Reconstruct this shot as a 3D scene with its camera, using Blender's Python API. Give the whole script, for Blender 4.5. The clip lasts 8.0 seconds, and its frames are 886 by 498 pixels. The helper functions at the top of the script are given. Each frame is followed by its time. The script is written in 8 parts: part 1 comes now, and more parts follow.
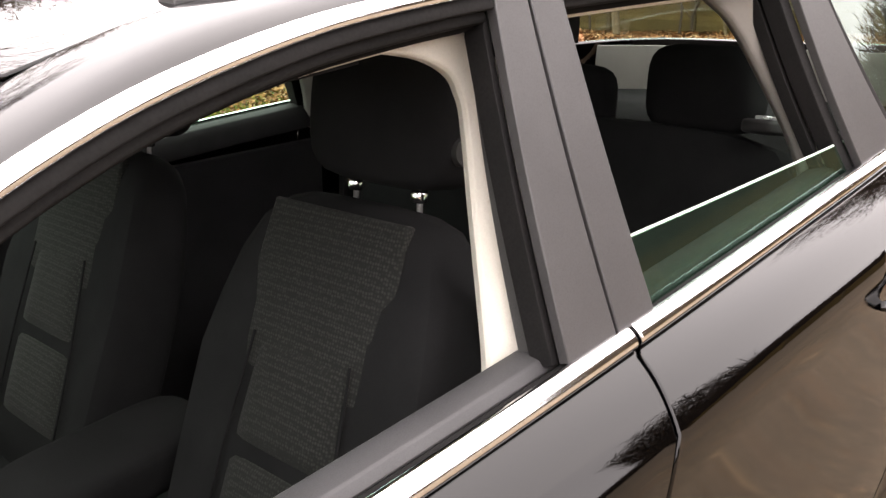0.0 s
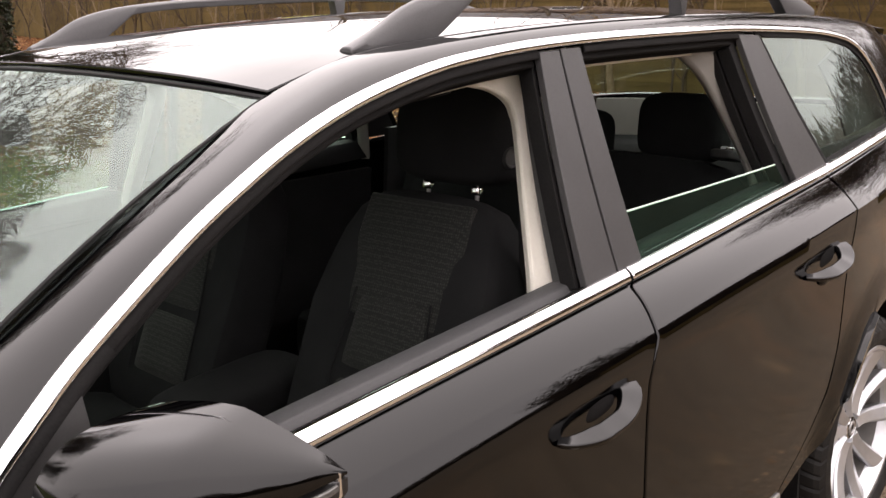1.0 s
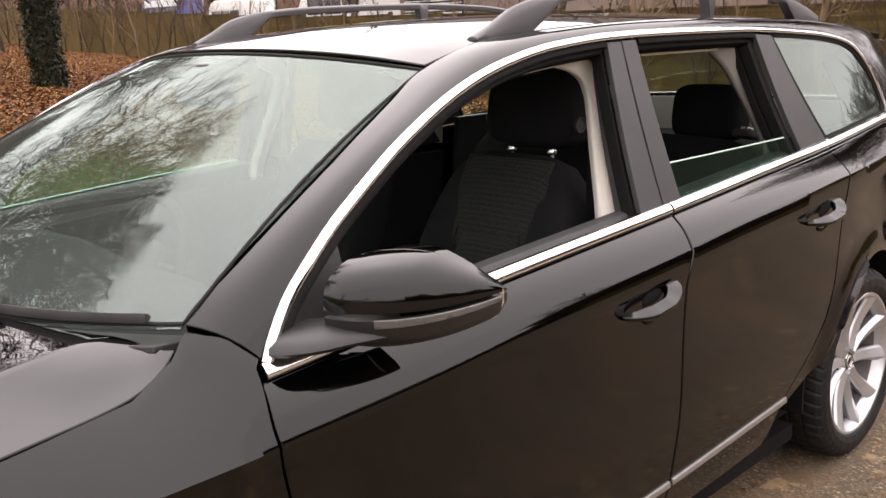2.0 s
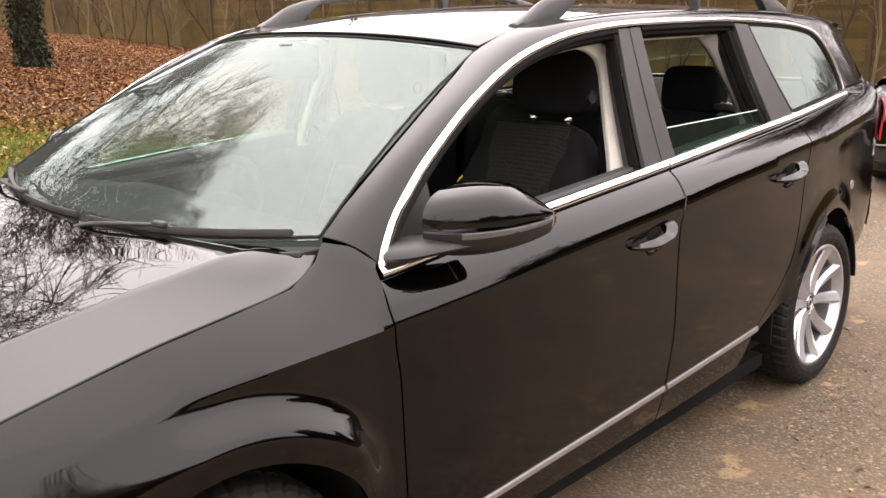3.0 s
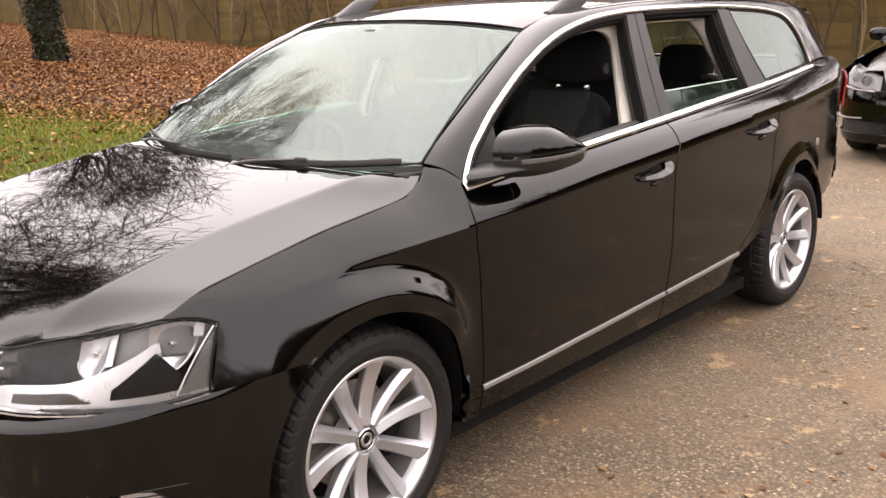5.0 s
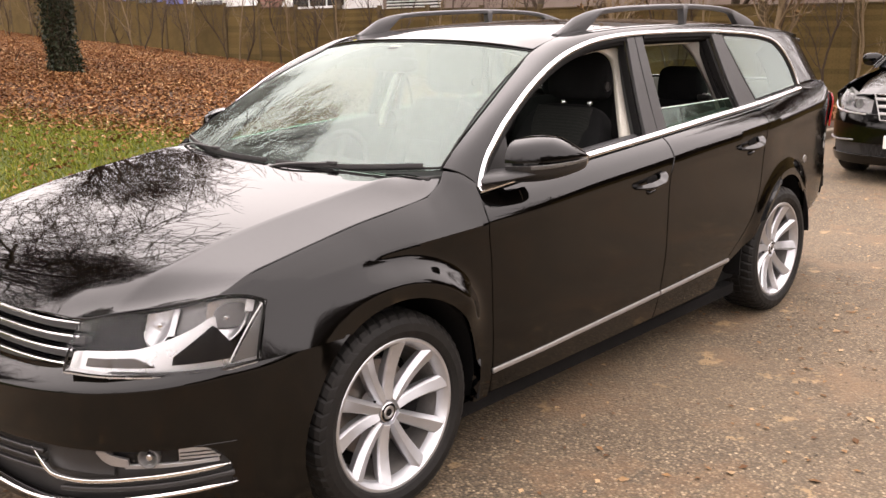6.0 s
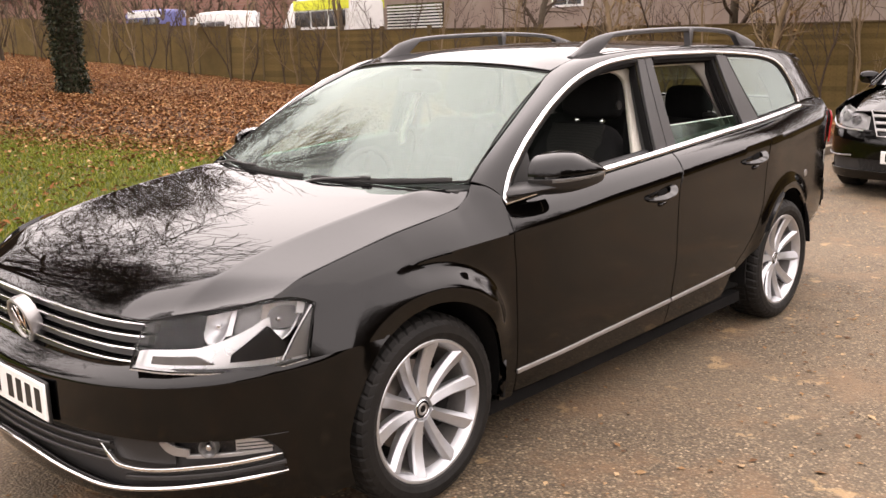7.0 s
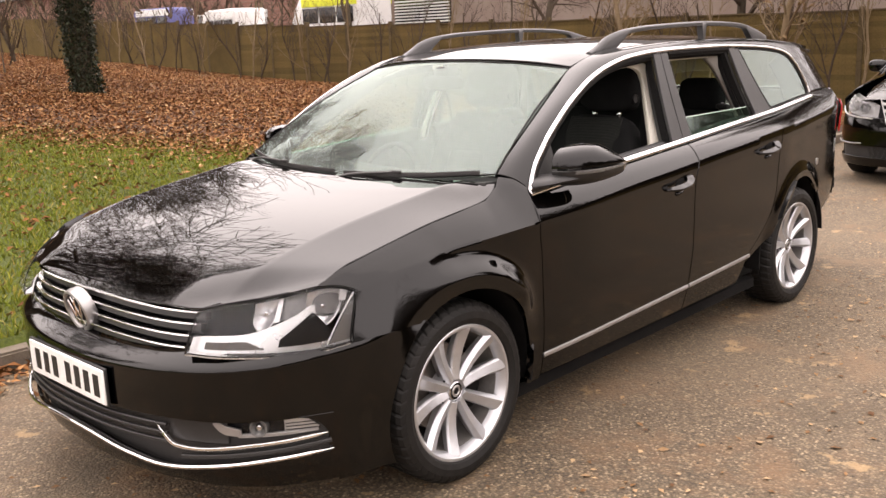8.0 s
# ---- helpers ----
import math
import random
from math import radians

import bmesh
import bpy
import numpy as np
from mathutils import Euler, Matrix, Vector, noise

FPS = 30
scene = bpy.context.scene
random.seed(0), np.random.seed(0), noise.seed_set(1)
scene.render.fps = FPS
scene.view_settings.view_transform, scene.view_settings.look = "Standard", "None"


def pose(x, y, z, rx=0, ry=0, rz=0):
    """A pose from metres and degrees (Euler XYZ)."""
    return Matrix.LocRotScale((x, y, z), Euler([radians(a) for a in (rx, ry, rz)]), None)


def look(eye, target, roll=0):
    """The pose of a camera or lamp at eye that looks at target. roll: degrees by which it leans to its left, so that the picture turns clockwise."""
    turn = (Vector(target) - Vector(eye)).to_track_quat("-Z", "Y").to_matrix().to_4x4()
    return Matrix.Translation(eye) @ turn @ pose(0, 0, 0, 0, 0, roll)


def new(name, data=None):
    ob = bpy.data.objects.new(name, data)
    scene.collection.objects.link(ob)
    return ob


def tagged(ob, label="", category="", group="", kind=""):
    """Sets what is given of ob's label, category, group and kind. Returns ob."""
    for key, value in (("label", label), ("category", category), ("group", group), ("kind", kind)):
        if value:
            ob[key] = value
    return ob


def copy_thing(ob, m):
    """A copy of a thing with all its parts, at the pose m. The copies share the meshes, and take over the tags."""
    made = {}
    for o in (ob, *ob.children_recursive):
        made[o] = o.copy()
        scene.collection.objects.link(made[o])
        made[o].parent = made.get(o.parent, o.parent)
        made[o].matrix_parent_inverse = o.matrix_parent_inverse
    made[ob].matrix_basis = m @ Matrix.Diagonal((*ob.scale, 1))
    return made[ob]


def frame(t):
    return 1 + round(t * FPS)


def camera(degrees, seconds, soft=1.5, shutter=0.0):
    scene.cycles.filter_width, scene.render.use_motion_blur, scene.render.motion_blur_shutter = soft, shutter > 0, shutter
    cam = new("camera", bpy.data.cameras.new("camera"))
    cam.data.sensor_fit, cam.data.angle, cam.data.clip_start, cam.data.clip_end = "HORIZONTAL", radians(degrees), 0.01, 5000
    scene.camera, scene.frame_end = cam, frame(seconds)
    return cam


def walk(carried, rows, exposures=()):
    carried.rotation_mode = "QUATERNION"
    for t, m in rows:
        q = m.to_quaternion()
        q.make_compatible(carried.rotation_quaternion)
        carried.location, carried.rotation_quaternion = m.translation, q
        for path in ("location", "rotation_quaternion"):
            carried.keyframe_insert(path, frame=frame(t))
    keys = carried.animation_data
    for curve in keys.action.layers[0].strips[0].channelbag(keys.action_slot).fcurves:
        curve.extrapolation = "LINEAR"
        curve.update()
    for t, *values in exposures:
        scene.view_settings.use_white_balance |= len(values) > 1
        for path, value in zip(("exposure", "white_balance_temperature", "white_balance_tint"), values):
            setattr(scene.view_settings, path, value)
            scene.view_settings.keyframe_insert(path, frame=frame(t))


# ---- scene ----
cam = camera(50.6, 8.0)
PATH = [
    (0, (-0.730, 1.364, 1.441), (-2.082, 0.021, 0.834), -2.8),
    (0.5, (-0.505, 1.504, 1.438), (-1.887, 0.15, 0.93), -2.9),
    (1, (-0.248, 1.675, 1.459), (-1.637, 0.321, 0.971), -2.0),
    (1.5, (0.042, 1.81, 1.439), (-1.358, 0.466, 0.954), -2.2),
    (2, (0.297, 1.969, 1.431), (-1.069, 0.581, 0.975), -1.8),
    (2.2, (0.409, 2.046, 1.424), (-0.956, 0.664, 0.95), -1.1),
    (3.3, (0.913, 2.207, 1.456), (-0.5, 0.877, 0.971), -1.5),
    (3.5, (0.982, 2.233, 1.46), (-0.426, 0.894, 0.988), -1.8),
    (4, (1.145, 2.389, 1.456), (-0.251, 1.033, 0.995), -2.0),
    (4.5, (1.332, 2.527, 1.466), (-0.04, 1.156, 0.982), -1.5),
    (5, (1.526, 2.599, 1.453), (0.121, 1.269, 0.946), -2.0),
    (5.2, (1.595, 2.631, 1.465), (0.172, 1.327, 0.942), -1.9),
    (6.3, (1.862, 2.823, 1.471), (0.449, 1.481, 1.02), -0.8),
    (6.5, (1.91, 2.838, 1.478), (0.489, 1.502, 1.036), -0.8),
    (7, (2.022, 2.862, 1.487), (0.603, 1.521, 1.053), -1.3),
    (7.5, (2.134, 2.882, 1.498), (0.708, 1.553, 1.054), -2.6),
    (8, (2.188, 2.917, 1.51), (0.784, 1.564, 1.064), -2.2),
]
walk(cam, [(t, look(eye, target, roll)) for t, eye, target, roll in PATH], [(0.0, 1.38, 7400, 13), (0.5, 0.96, 7400, 14), (1.0, 0.56, 7400, 14), (1.5, 0.32, 7400, 14), (2.0, 0.49, 7400, 15), (3.5, 0.81, 7400, 16), (5.0, 0.73, 7500, 15), (8.0, 0.60, 7700, 15)])

# one long overcast afternoon light, kept constant along the walk

# ------------------------------------------------------------------ world and light
world = bpy.data.worlds.new("overcast_sky")
scene.world = world
world.use_nodes = True
wn, wl = world.node_tree.nodes, world.node_tree.links
sky = wn.new("ShaderNodeTexSky")
sky.sky_type = "NISHITA"
sky.sun_disc = False
sky.sun_elevation = radians(58)
sky.sun_rotation = radians(200)
sky.air_density, sky.dust_density, sky.ozone_density = 1.0, 4.0, 1.0
# cloud cover: the sky's own light evened out, nearly white, brighter overhead than at the horizon
bw = wn.new("ShaderNodeRGBToBW")
even_out = wn.new("ShaderNodeMath")
even_out.operation, even_out.inputs[1].default_value = "POWER", 0.22
wtc, wsep, grad, total = wn.new("ShaderNodeTexCoord"), wn.new("ShaderNodeSeparateXYZ"), wn.new("ShaderNodeMath"), wn.new("ShaderNodeMath")
grad.operation, grad.inputs[1].default_value, grad.inputs[2].default_value = "MULTIPLY_ADD", 6.0, 8.3
grad.use_clamp = False
total.operation = "MULTIPLY"
patch = wn.new("ShaderNodeTexNoise")
patch.inputs["Scale"].default_value, patch.inputs["Detail"].default_value = 1.6, 3
veil = wn.new("ShaderNodeMix")
veil.data_type = "RGBA"
veil.inputs[6].default_value, veil.inputs[7].default_value = (0.90, 0.90, 1.01, 1), (1.04, 1.02, 1.11, 1)
tint = wn.new("ShaderNodeMix")
tint.data_type, tint.blend_type = "RGBA", "MULTIPLY"
tint.inputs[0].default_value = 1.0
back = wn["Background"]
back.inputs["Strength"].default_value = 0.15
wl.new(sky.outputs[0], bw.inputs[0])
wl.new(bw.outputs[0], even_out.inputs[0])
wl.new(wtc.outputs["Generated"], wsep.inputs[0])
side = wn.new("ShaderNodeMath")
side.operation, side.inputs[1].default_value = "MULTIPLY_ADD", 0.06
wl.new(wsep.outputs[1], side.inputs[0])
wl.new(wsep.outputs[2], side.inputs[2])
wl.new(side.outputs[0], grad.inputs[0])
wl.new(even_out.outputs[0], total.inputs[0])
wl.new(grad.outputs[0], total.inputs[1])
wl.new(wtc.outputs["Generated"], patch.inputs["Vector"])
wl.new(patch.outputs["Fac"], veil.inputs[0])
wl.new(veil.outputs[2], tint.inputs[6])
wl.new(total.outputs[0], tint.inputs[7])
wl.new(tint.outputs[2], back.inputs["Color"])
sun = new("sun", bpy.data.lights.new("sun", "SUN"))
sun.data.energy, sun.data.angle, sun.data.color = 0.5, radians(150), (1.0, 0.96, 0.91)
sun.matrix_world = look((-1.8, -4.0, 8.5), (0, 0, 0))


# ------------------------------------------------------------------ materials
def node_mat(name):
    m = bpy.data.materials.new(name)
    m.use_nodes = True
    n, l = m.node_tree.nodes, m.node_tree.links
    return m, n, l, n["Principled BSDF"]


def coords(n, l, scale=1.0):
    tc = n.new("ShaderNodeTexCoord")
    mp = n.new("ShaderNodeMapping")
    mp.inputs["Scale"].default_value = (scale, scale, scale) if not isinstance(scale, tuple) else scale
    l.new(tc.outputs["Object"], mp.inputs["Vector"])
    return mp.outputs[0]


def noise_tex(n, l, vec, scale, detail=4.0, rough=0.55):
    t = n.new("ShaderNodeTexNoise")
    t.inputs["Scale"].default_value, t.inputs["Detail"].default_value = scale, detail
    t.inputs["Roughness"].default_value = rough
    l.new(vec, t.inputs["Vector"])
    return t.outputs["Fac"]


def ramp(n, l, fac, stops):
    r = n.new("ShaderNodeValToRGB")
    e = r.color_ramp.elements
    while len(e) < len(stops):
        e.new(0.5)
    for el, (p, c) in zip(e, stops):
        el.position, el.color = p, (c[0], c[1], c[2], 1)
    l.new(fac, r.inputs[0])
    return r.outputs[0]


def mix(n, l, fac, a, b, kind="MIX"):
    m = n.new("ShaderNodeMix")
    m.data_type, m.blend_type = "RGBA", kind
    for sock, val in ((0, fac), (6, a), (7, b)):
        if hasattr(val, "is_output"):
            l.new(val, m.inputs[sock])
        elif sock == 0:
            m.inputs[0].default_value = val
        else:
            m.inputs[sock].default_value = (val[0], val[1], val[2], 1)
    return m.outputs[2]


def bump(n, l, bsdf, height, strength, dist=0.002):
    b = n.new("ShaderNodeBump")
    b.inputs["Strength"].default_value, b.inputs["Distance"].default_value = strength, dist
    l.new(height, b.inputs["Height"])
    l.new(b.outputs[0], bsdf.inputs["Normal"])


def surface(name, c1, c2, scale, rough=0.6, metal=0.0, grain=None, bump_s=0.2, dist=0.002, coat=0.0, spec=0.5, rough2=None, island=0.0, per_object=0.0):
    """Two scales of variation: broad stains and a fine grain with relief."""
    if rough >= 0.8:
        spec = min(spec, 0.15)
    if metal < 0.5 and max(c1) < 0.6:
        c1, c2 = tuple(0.78 * a for a in c1), tuple(0.78 * a for a in c2)
    m, n, l, p = node_mat(name)
    v = coords(n, l)
    big = noise_tex(n, l, v, scale, 5)
    fine = noise_tex(n, l, v, grain or scale * 14, 3)
    col = mix(n, l, ramp(n, l, big, [(0.32, (0, 0, 0)), (0.68, (1, 1, 1))]), c1, c2)
    dk = tuple(0.72 * a for a in c1)
    col = mix(n, l, ramp(n, l, fine, [(0.45, (0, 0, 0)), (0.75, (0.6, 0.6, 0.6))]), col, dk)
    if island or per_object:
        src = n.new("ShaderNodeNewGeometry").outputs["Random Per Island"] if island else n.new("ShaderNodeObjectInfo").outputs["Random"]
        amt = island or per_object
        col = mix(n, l, 1.0, col, ramp(n, l, src, [(0, (1 - amt, 1 - amt, 1 - amt)), (1, (1 + amt * 0.4, 1 + amt * 0.35, 1 + amt * 0.3))]), "MULTIPLY")
    l.new(col, p.inputs["Base Color"])
    p.inputs["Metallic"].default_value = metal
    p.inputs["Specular IOR Level"].default_value = spec
    p.inputs["Coat Weight"].default_value = coat
    if rough2 is None:
        rough2 = min(1.0, rough + 0.12)
    rr = ramp(n, l, fine, [(0.3, (rough, rough, rough)), (0.7, (rough2, rough2, rough2))])
    l.new(rr, p.inputs["Roughness"])
    if bump_s:
        bump(n, l, p, fine, bump_s, dist)
    return m


def paint_mat():
    """Deep black-brown metallic paint under clear lacquer, with a film of road dust low down that has its own blotches."""
    m, n, l, p = node_mat("black_car_paint")
    v = coords(n, l)
    flake = n.new("ShaderNodeTexVoronoi")
    flake.inputs["Scale"].default_value = 1800
    l.new(v, flake.inputs["Vector"])
    spots = noise_tex(n, l, coords(n, l, (3, 3, 6)), 6.0, 6, 0.65)
    dust = ramp(n, l, spots, [(0.60, (0, 0, 0)), (0.85, (0.006, 0.006, 0.006))])
    col = mix(n, l, ramp(n, l, flake.outputs["Color"], [(0.3, (0, 0, 0)), (0.9, (0.4, 0.4, 0.4))]), (0.0002, 0.0002, 0.00025), (0.0006, 0.0005, 0.0007))
    col = mix(n, l, dust, col, (0.16, 0.12, 0.085))
    l.new(col, p.inputs["Base Color"])
    p.inputs["Metallic"].default_value = 0.0
    p.inputs["Roughness"].default_value = 0.22
    p.inputs["Specular IOR Level"].default_value = 0.0
    p.inputs["Coat Weight"].default_value = 1.0
    p.inputs["Coat IOR"].default_value = 1.45
    cr = ramp(n, l, spots, [(0.5, (0.012, 0.012, 0.012)), (0.85, (0.07, 0.07, 0.07))])
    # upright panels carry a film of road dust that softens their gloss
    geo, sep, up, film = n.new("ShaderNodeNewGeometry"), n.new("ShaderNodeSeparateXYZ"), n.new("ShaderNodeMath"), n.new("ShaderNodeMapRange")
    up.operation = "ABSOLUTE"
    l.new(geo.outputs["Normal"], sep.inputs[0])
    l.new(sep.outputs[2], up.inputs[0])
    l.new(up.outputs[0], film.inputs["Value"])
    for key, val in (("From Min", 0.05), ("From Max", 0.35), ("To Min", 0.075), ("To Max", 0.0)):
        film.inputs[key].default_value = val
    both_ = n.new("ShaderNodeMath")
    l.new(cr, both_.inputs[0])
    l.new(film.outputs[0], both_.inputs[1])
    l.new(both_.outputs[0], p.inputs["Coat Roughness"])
    return m


def glass_mat(name, tint, ior=1.5, haze=0.0, dust=(0.5, 0.5, 0.48), sheen=(1, 1, 1), film=0.0):
    """A thin pane: tinted see-through with mirror reflection that grows at grazing angles."""
    m, n, l, p = node_mat(name)
    n.remove(p)
    tr, gl, mx, fr = n.new("ShaderNodeBsdfTransparent"), n.new("ShaderNodeBsdfGlossy"), n.new("ShaderNodeMixShader"), n.new("ShaderNodeLayerWeight")
    tr.inputs[0].default_value = (*tint, 1)
    gl.inputs["Roughness"].default_value = 0.01
    gl.inputs["Color"].default_value = (*sheen, 1)
    fr.inputs["Blend"].default_value = 0.5
    f0 = ((ior - 1) / (ior + 1)) ** 2
    pw, sc = n.new("ShaderNodeMath"), n.new("ShaderNodeMath")
    pw.operation, pw.inputs[1].default_value = "POWER", 5.0
    sc.operation, sc.inputs[1].default_value, sc.inputs[2].default_value = "MULTIPLY_ADD", 1 - f0, f0
    l.new(fr.outputs["Facing"], pw.inputs[0])
    l.new(pw.outputs[0], sc.inputs[0])
    l.new(sc.outputs[0], mx.inputs[0])
    l.new(tr.outputs[0], mx.inputs[1])
    l.new(gl.outputs[0], mx.inputs[2])
    out = mx.outputs[0]
    if haze:
        df, m2 = n.new("ShaderNodeBsdfDiffuse"), n.new("ShaderNodeMixShader")
        df.inputs[0].default_value = (*dust, 1)
        grime = noise_tex(n, l, coords(n, l), 7.0, 5)
        fac = ramp(n, l, grime, [(0.3, (haze * 0.5,) * 3), (0.7, (haze,) * 3)])
        l.new(fac, m2.inputs[0])
        l.new(out, m2.inputs[1])
        l.new(df.outputs[0], m2.inputs[2])
        out = m2.outputs[0]
    if film:
        df, m2 = n.new("ShaderNodeBsdfDiffuse"), n.new("ShaderNodeMixShader")
        df.inputs[0].default_value = (0.03, 0.035, 0.032, 1)
        m2.inputs[0].default_value = film
        l.new(out, m2.inputs[1])
        l.new(df.outputs[0], m2.inputs[2])
        out = m2.outputs[0]
    l.new(out, n["Material Output"].inputs[0])
    return m


CLEAR, _n, _l, _p = node_mat("pane_inner_face")
_n.remove(_p)
_l.new(_n.new("ShaderNodeBsdfTransparent").outputs[0], _n["Material Output"].inputs[0])


def pane(ob):
    """A sheet of glass whose outer face mirrors for both; light passes it."""
    me = ob.data
    me.materials.append(CLEAR)
    half = len(me.vertices) // 2
    for f in me.polygons:
        if min(f.vertices) >= half:
            f.material_index = 1
    ob.visible_shadow = False
    return ob


def brushed(name, c, rough, grain=300):
    return surface(name, c, tuple(a * 0.93 for a in c), 12, rough, 1.0, grain, 0.04, 0.0005, rough2=rough + 0.06)


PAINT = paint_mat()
CHROME = brushed("bright_chrome", (0.86, 0.86, 0.87), 0.06)
ALU = surface("satin_aluminium", (0.40, 0.39, 0.39), (0.34, 0.335, 0.33), 10, 0.34, 0.85, 400, 0.05, 0.0004)
WHEEL = surface("silver_wheel_lacquer", (0.52, 0.53, 0.55), (0.47, 0.48, 0.50), 9, 0.28, 0.75, 14, 0.0, 0.0004, coat=0.6)
# wheel silver darkened to grey: the shade inside the rim is in this colour
RIMWELL = surface("dusty_rim_well", (0.22, 0.21, 0.20), (0.15, 0.14, 0.13), 16, 0.45, 0.5, 60, 0.05, 0.0004)
RUBBER = surface("tyre_rubber", (0.0095, 0.0093, 0.009), (0.016, 0.0148, 0.0135), 9, 0.55, 0, 220, 0.25, 0.0008, spec=0.22)
RAIL = surface("satin_anthracite_rail", (0.085, 0.084, 0.086), (0.10, 0.098, 0.10), 8, 0.33, 0.3, 500, 0.05, 0.0004)
SEAL = surface("black_window_seal", (0.008, 0.008, 0.008), (0.012, 0.011, 0.011), 20, 0.75, 0, 300, 0.15, 0.0005, spec=0.2)
TRIM = surface("satin_black_trim", (0.014, 0.0135, 0.0135), (0.019, 0.018, 0.018), 12, 0.40, 0, 500, 0.08, 0.0004)
PILLAR = surface("satin_pillar_foil", (0.044, 0.043, 0.044), (0.054, 0.053, 0.054), 12, 0.40, 0, 500, 0.08, 0.0004)
MATT = surface("grained_black_plastic", (0.022, 0.021, 0.021), (0.032, 0.030, 0.029), 14, 0.55, 0, 700, 0.3, 0.0006)
DARK = surface("dark_liner", (0.008, 0.008, 0.008), (0.013, 0.012, 0.012), 6, 0.9, 0, 200, 0.3, spec=0.1)
DOORGREY = surface("charcoal_door_top", (0.045, 0.045, 0.047), (0.058, 0.058, 0.060), 10, 0.55, 0, 800, 0.3, 0.0006)
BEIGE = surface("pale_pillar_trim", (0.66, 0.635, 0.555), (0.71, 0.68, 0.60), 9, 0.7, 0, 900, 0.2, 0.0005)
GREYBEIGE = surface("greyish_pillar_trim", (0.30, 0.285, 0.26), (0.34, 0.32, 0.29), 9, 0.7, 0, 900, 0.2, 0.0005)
HEADLINER = surface("pale_headlining", (0.50, 0.48, 0.43), (0.56, 0.54, 0.49), 7, 0.95, 0, 700, 0.4, 0.0008)
GREYFRAME = surface("grey_door_inner_frame", (0.045, 0.044, 0.044), (0.058, 0.057, 0.056), 8, 0.5, 0, 600, 0.1, 0.0005)
WINDSCREEN = glass_mat("windscreen_glass", (0.80, 0.92, 0.86), 1.98, 0.04, (0.55, 0.60, 0.56), (0.86, 1.0, 0.94), 0.32)
SIDEGLASS = glass_mat("green_side_glass", (0.56, 0.80, 0.66), 1.60, 0.025, (0.20, 0.36, 0.27), (0.85, 1.0, 0.92))
TINTGLASS = glass_mat("rear_tinted_glass", (0.60, 0.74, 0.66), 1.80, 0.012, (0.4, 0.45, 0.42), (0.88, 1.0, 0.95))
LENS = glass_mat("clear_lamp_cover", (0.96, 0.965, 0.97), 1.21, 0.0)
GLASSEDGE = surface("green_glass_edge", (0.55, 0.68, 0.60), (0.62, 0.74, 0.66), 20, 0.25, 0, 400, 0.05)
LAMPBLACK = surface("lamp_black_bezel", (0.008, 0.008, 0.009), (0.012, 0.012, 0.013), 15, 0.2, 0, 400, 0.03, spec=0.12)
REFLECTOR = surface("lamp_reflector", (0.68, 0.68, 0.69), (0.60, 0.60, 0.61), 5, 0.28, 0.9, 8, 0.0)
LAMPSILVER = surface("lamp_silver_trim", (0.62, 0.62, 0.62), (0.55, 0.55, 0.55), 5, 0.24, 0.75, 8, 0.0)
REDLENS = surface("red_tail_lens", (0.40, 0.012, 0.016), (0.48, 0.02, 0.02), 12, 0.12, 0, 300, 0.05, coat=1.0)
LAMPGREY = surface("grey_lamp_inside", (0.16, 0.158, 0.155), (0.20, 0.196, 0.19), 5, 0.24, 0.4, 8, 0.0)
DARKAMBER = surface("dark_amber_lens", (0.040, 0.026, 0.015), (0.020, 0.014, 0.010), 25, 0.12, 0, 200, 0.05, coat=0.6)
PLATEWHITE = surface("white_plate", (0.78, 0.78, 0.76), (0.72, 0.72, 0.70), 14, 0.35, 0, 300, 0.03, coat=0.5)
PLATEBLACK = surface("plate_black", (0.012, 0.012, 0.012), (0.018, 0.018, 0.018), 10, 0.4, 0, 200, 0.03)
DISC = surface("brake_disc_steel", (0.30, 0.28, 0.26), (0.22, 0.18, 0.15), 18, 0.38, 0.8, 200, 0.1)


def fabric(name, c1, c2, weave):
    """A woven cloth of fine alternating dots."""
    c1, c2 = tuple(0.78 * a for a in c1), tuple(0.78 * a for a in c2)
    m, n, l, p = node_mat(name)
    v = coords(n, l)
    ch = n.new("ShaderNodeTexVoronoi")
    ch.inputs["Scale"].default_value = weave
    ch.inputs["Randomness"].default_value = 0.35
    l.new(v, ch.inputs["Vector"])
    col = mix(n, l, ramp(n, l, ch.outputs["Distance"], [(0.2, (1, 1, 1)), (0.55, (0, 0, 0))]), tuple(0.8 * a for a in c1), c2)
    blot = noise_tex(n, l, v, 5, 4)
    col = mix(n, l, ramp(n, l, blot, [(0.3, (0, 0, 0)), (0.8, (0.5, 0.5, 0.5))]), col, c1)
    l.new(col, p.inputs["Base Color"])
    p.inputs["Roughness"].default_value = 0.95
    p.inputs["Specular IOR Level"].default_value = 0.1
    p.inputs["Sheen Weight"].default_value = 0.04
    bump(n, l, p, ch.outputs["Distance"], -0.4, 0.0012)
    return m


CLOTH = fabric("charcoal_seat_weave", (0.027, 0.0275, 0.026), (0.050, 0.051, 0.047), 190)
CLOTHDARK = surface("black_seat_cloth", (0.015, 0.015, 0.0155), (0.022, 0.022, 0.0225), 8, 0.95, 0, 900, 0.35, 0.0008, spec=0.08)
CARPET = surface("black_car_carpet", (0.012, 0.012, 0.012), (0.020, 0.020, 0.019), 10, 1.0, 0, 800, 0.5, spec=0.05)
DASH = surface("soft_black_dashboard", (0.018, 0.018, 0.019), (0.026, 0.026, 0.027), 9, 0.7, 0, 900, 0.35, 0.0006, spec=0.2)


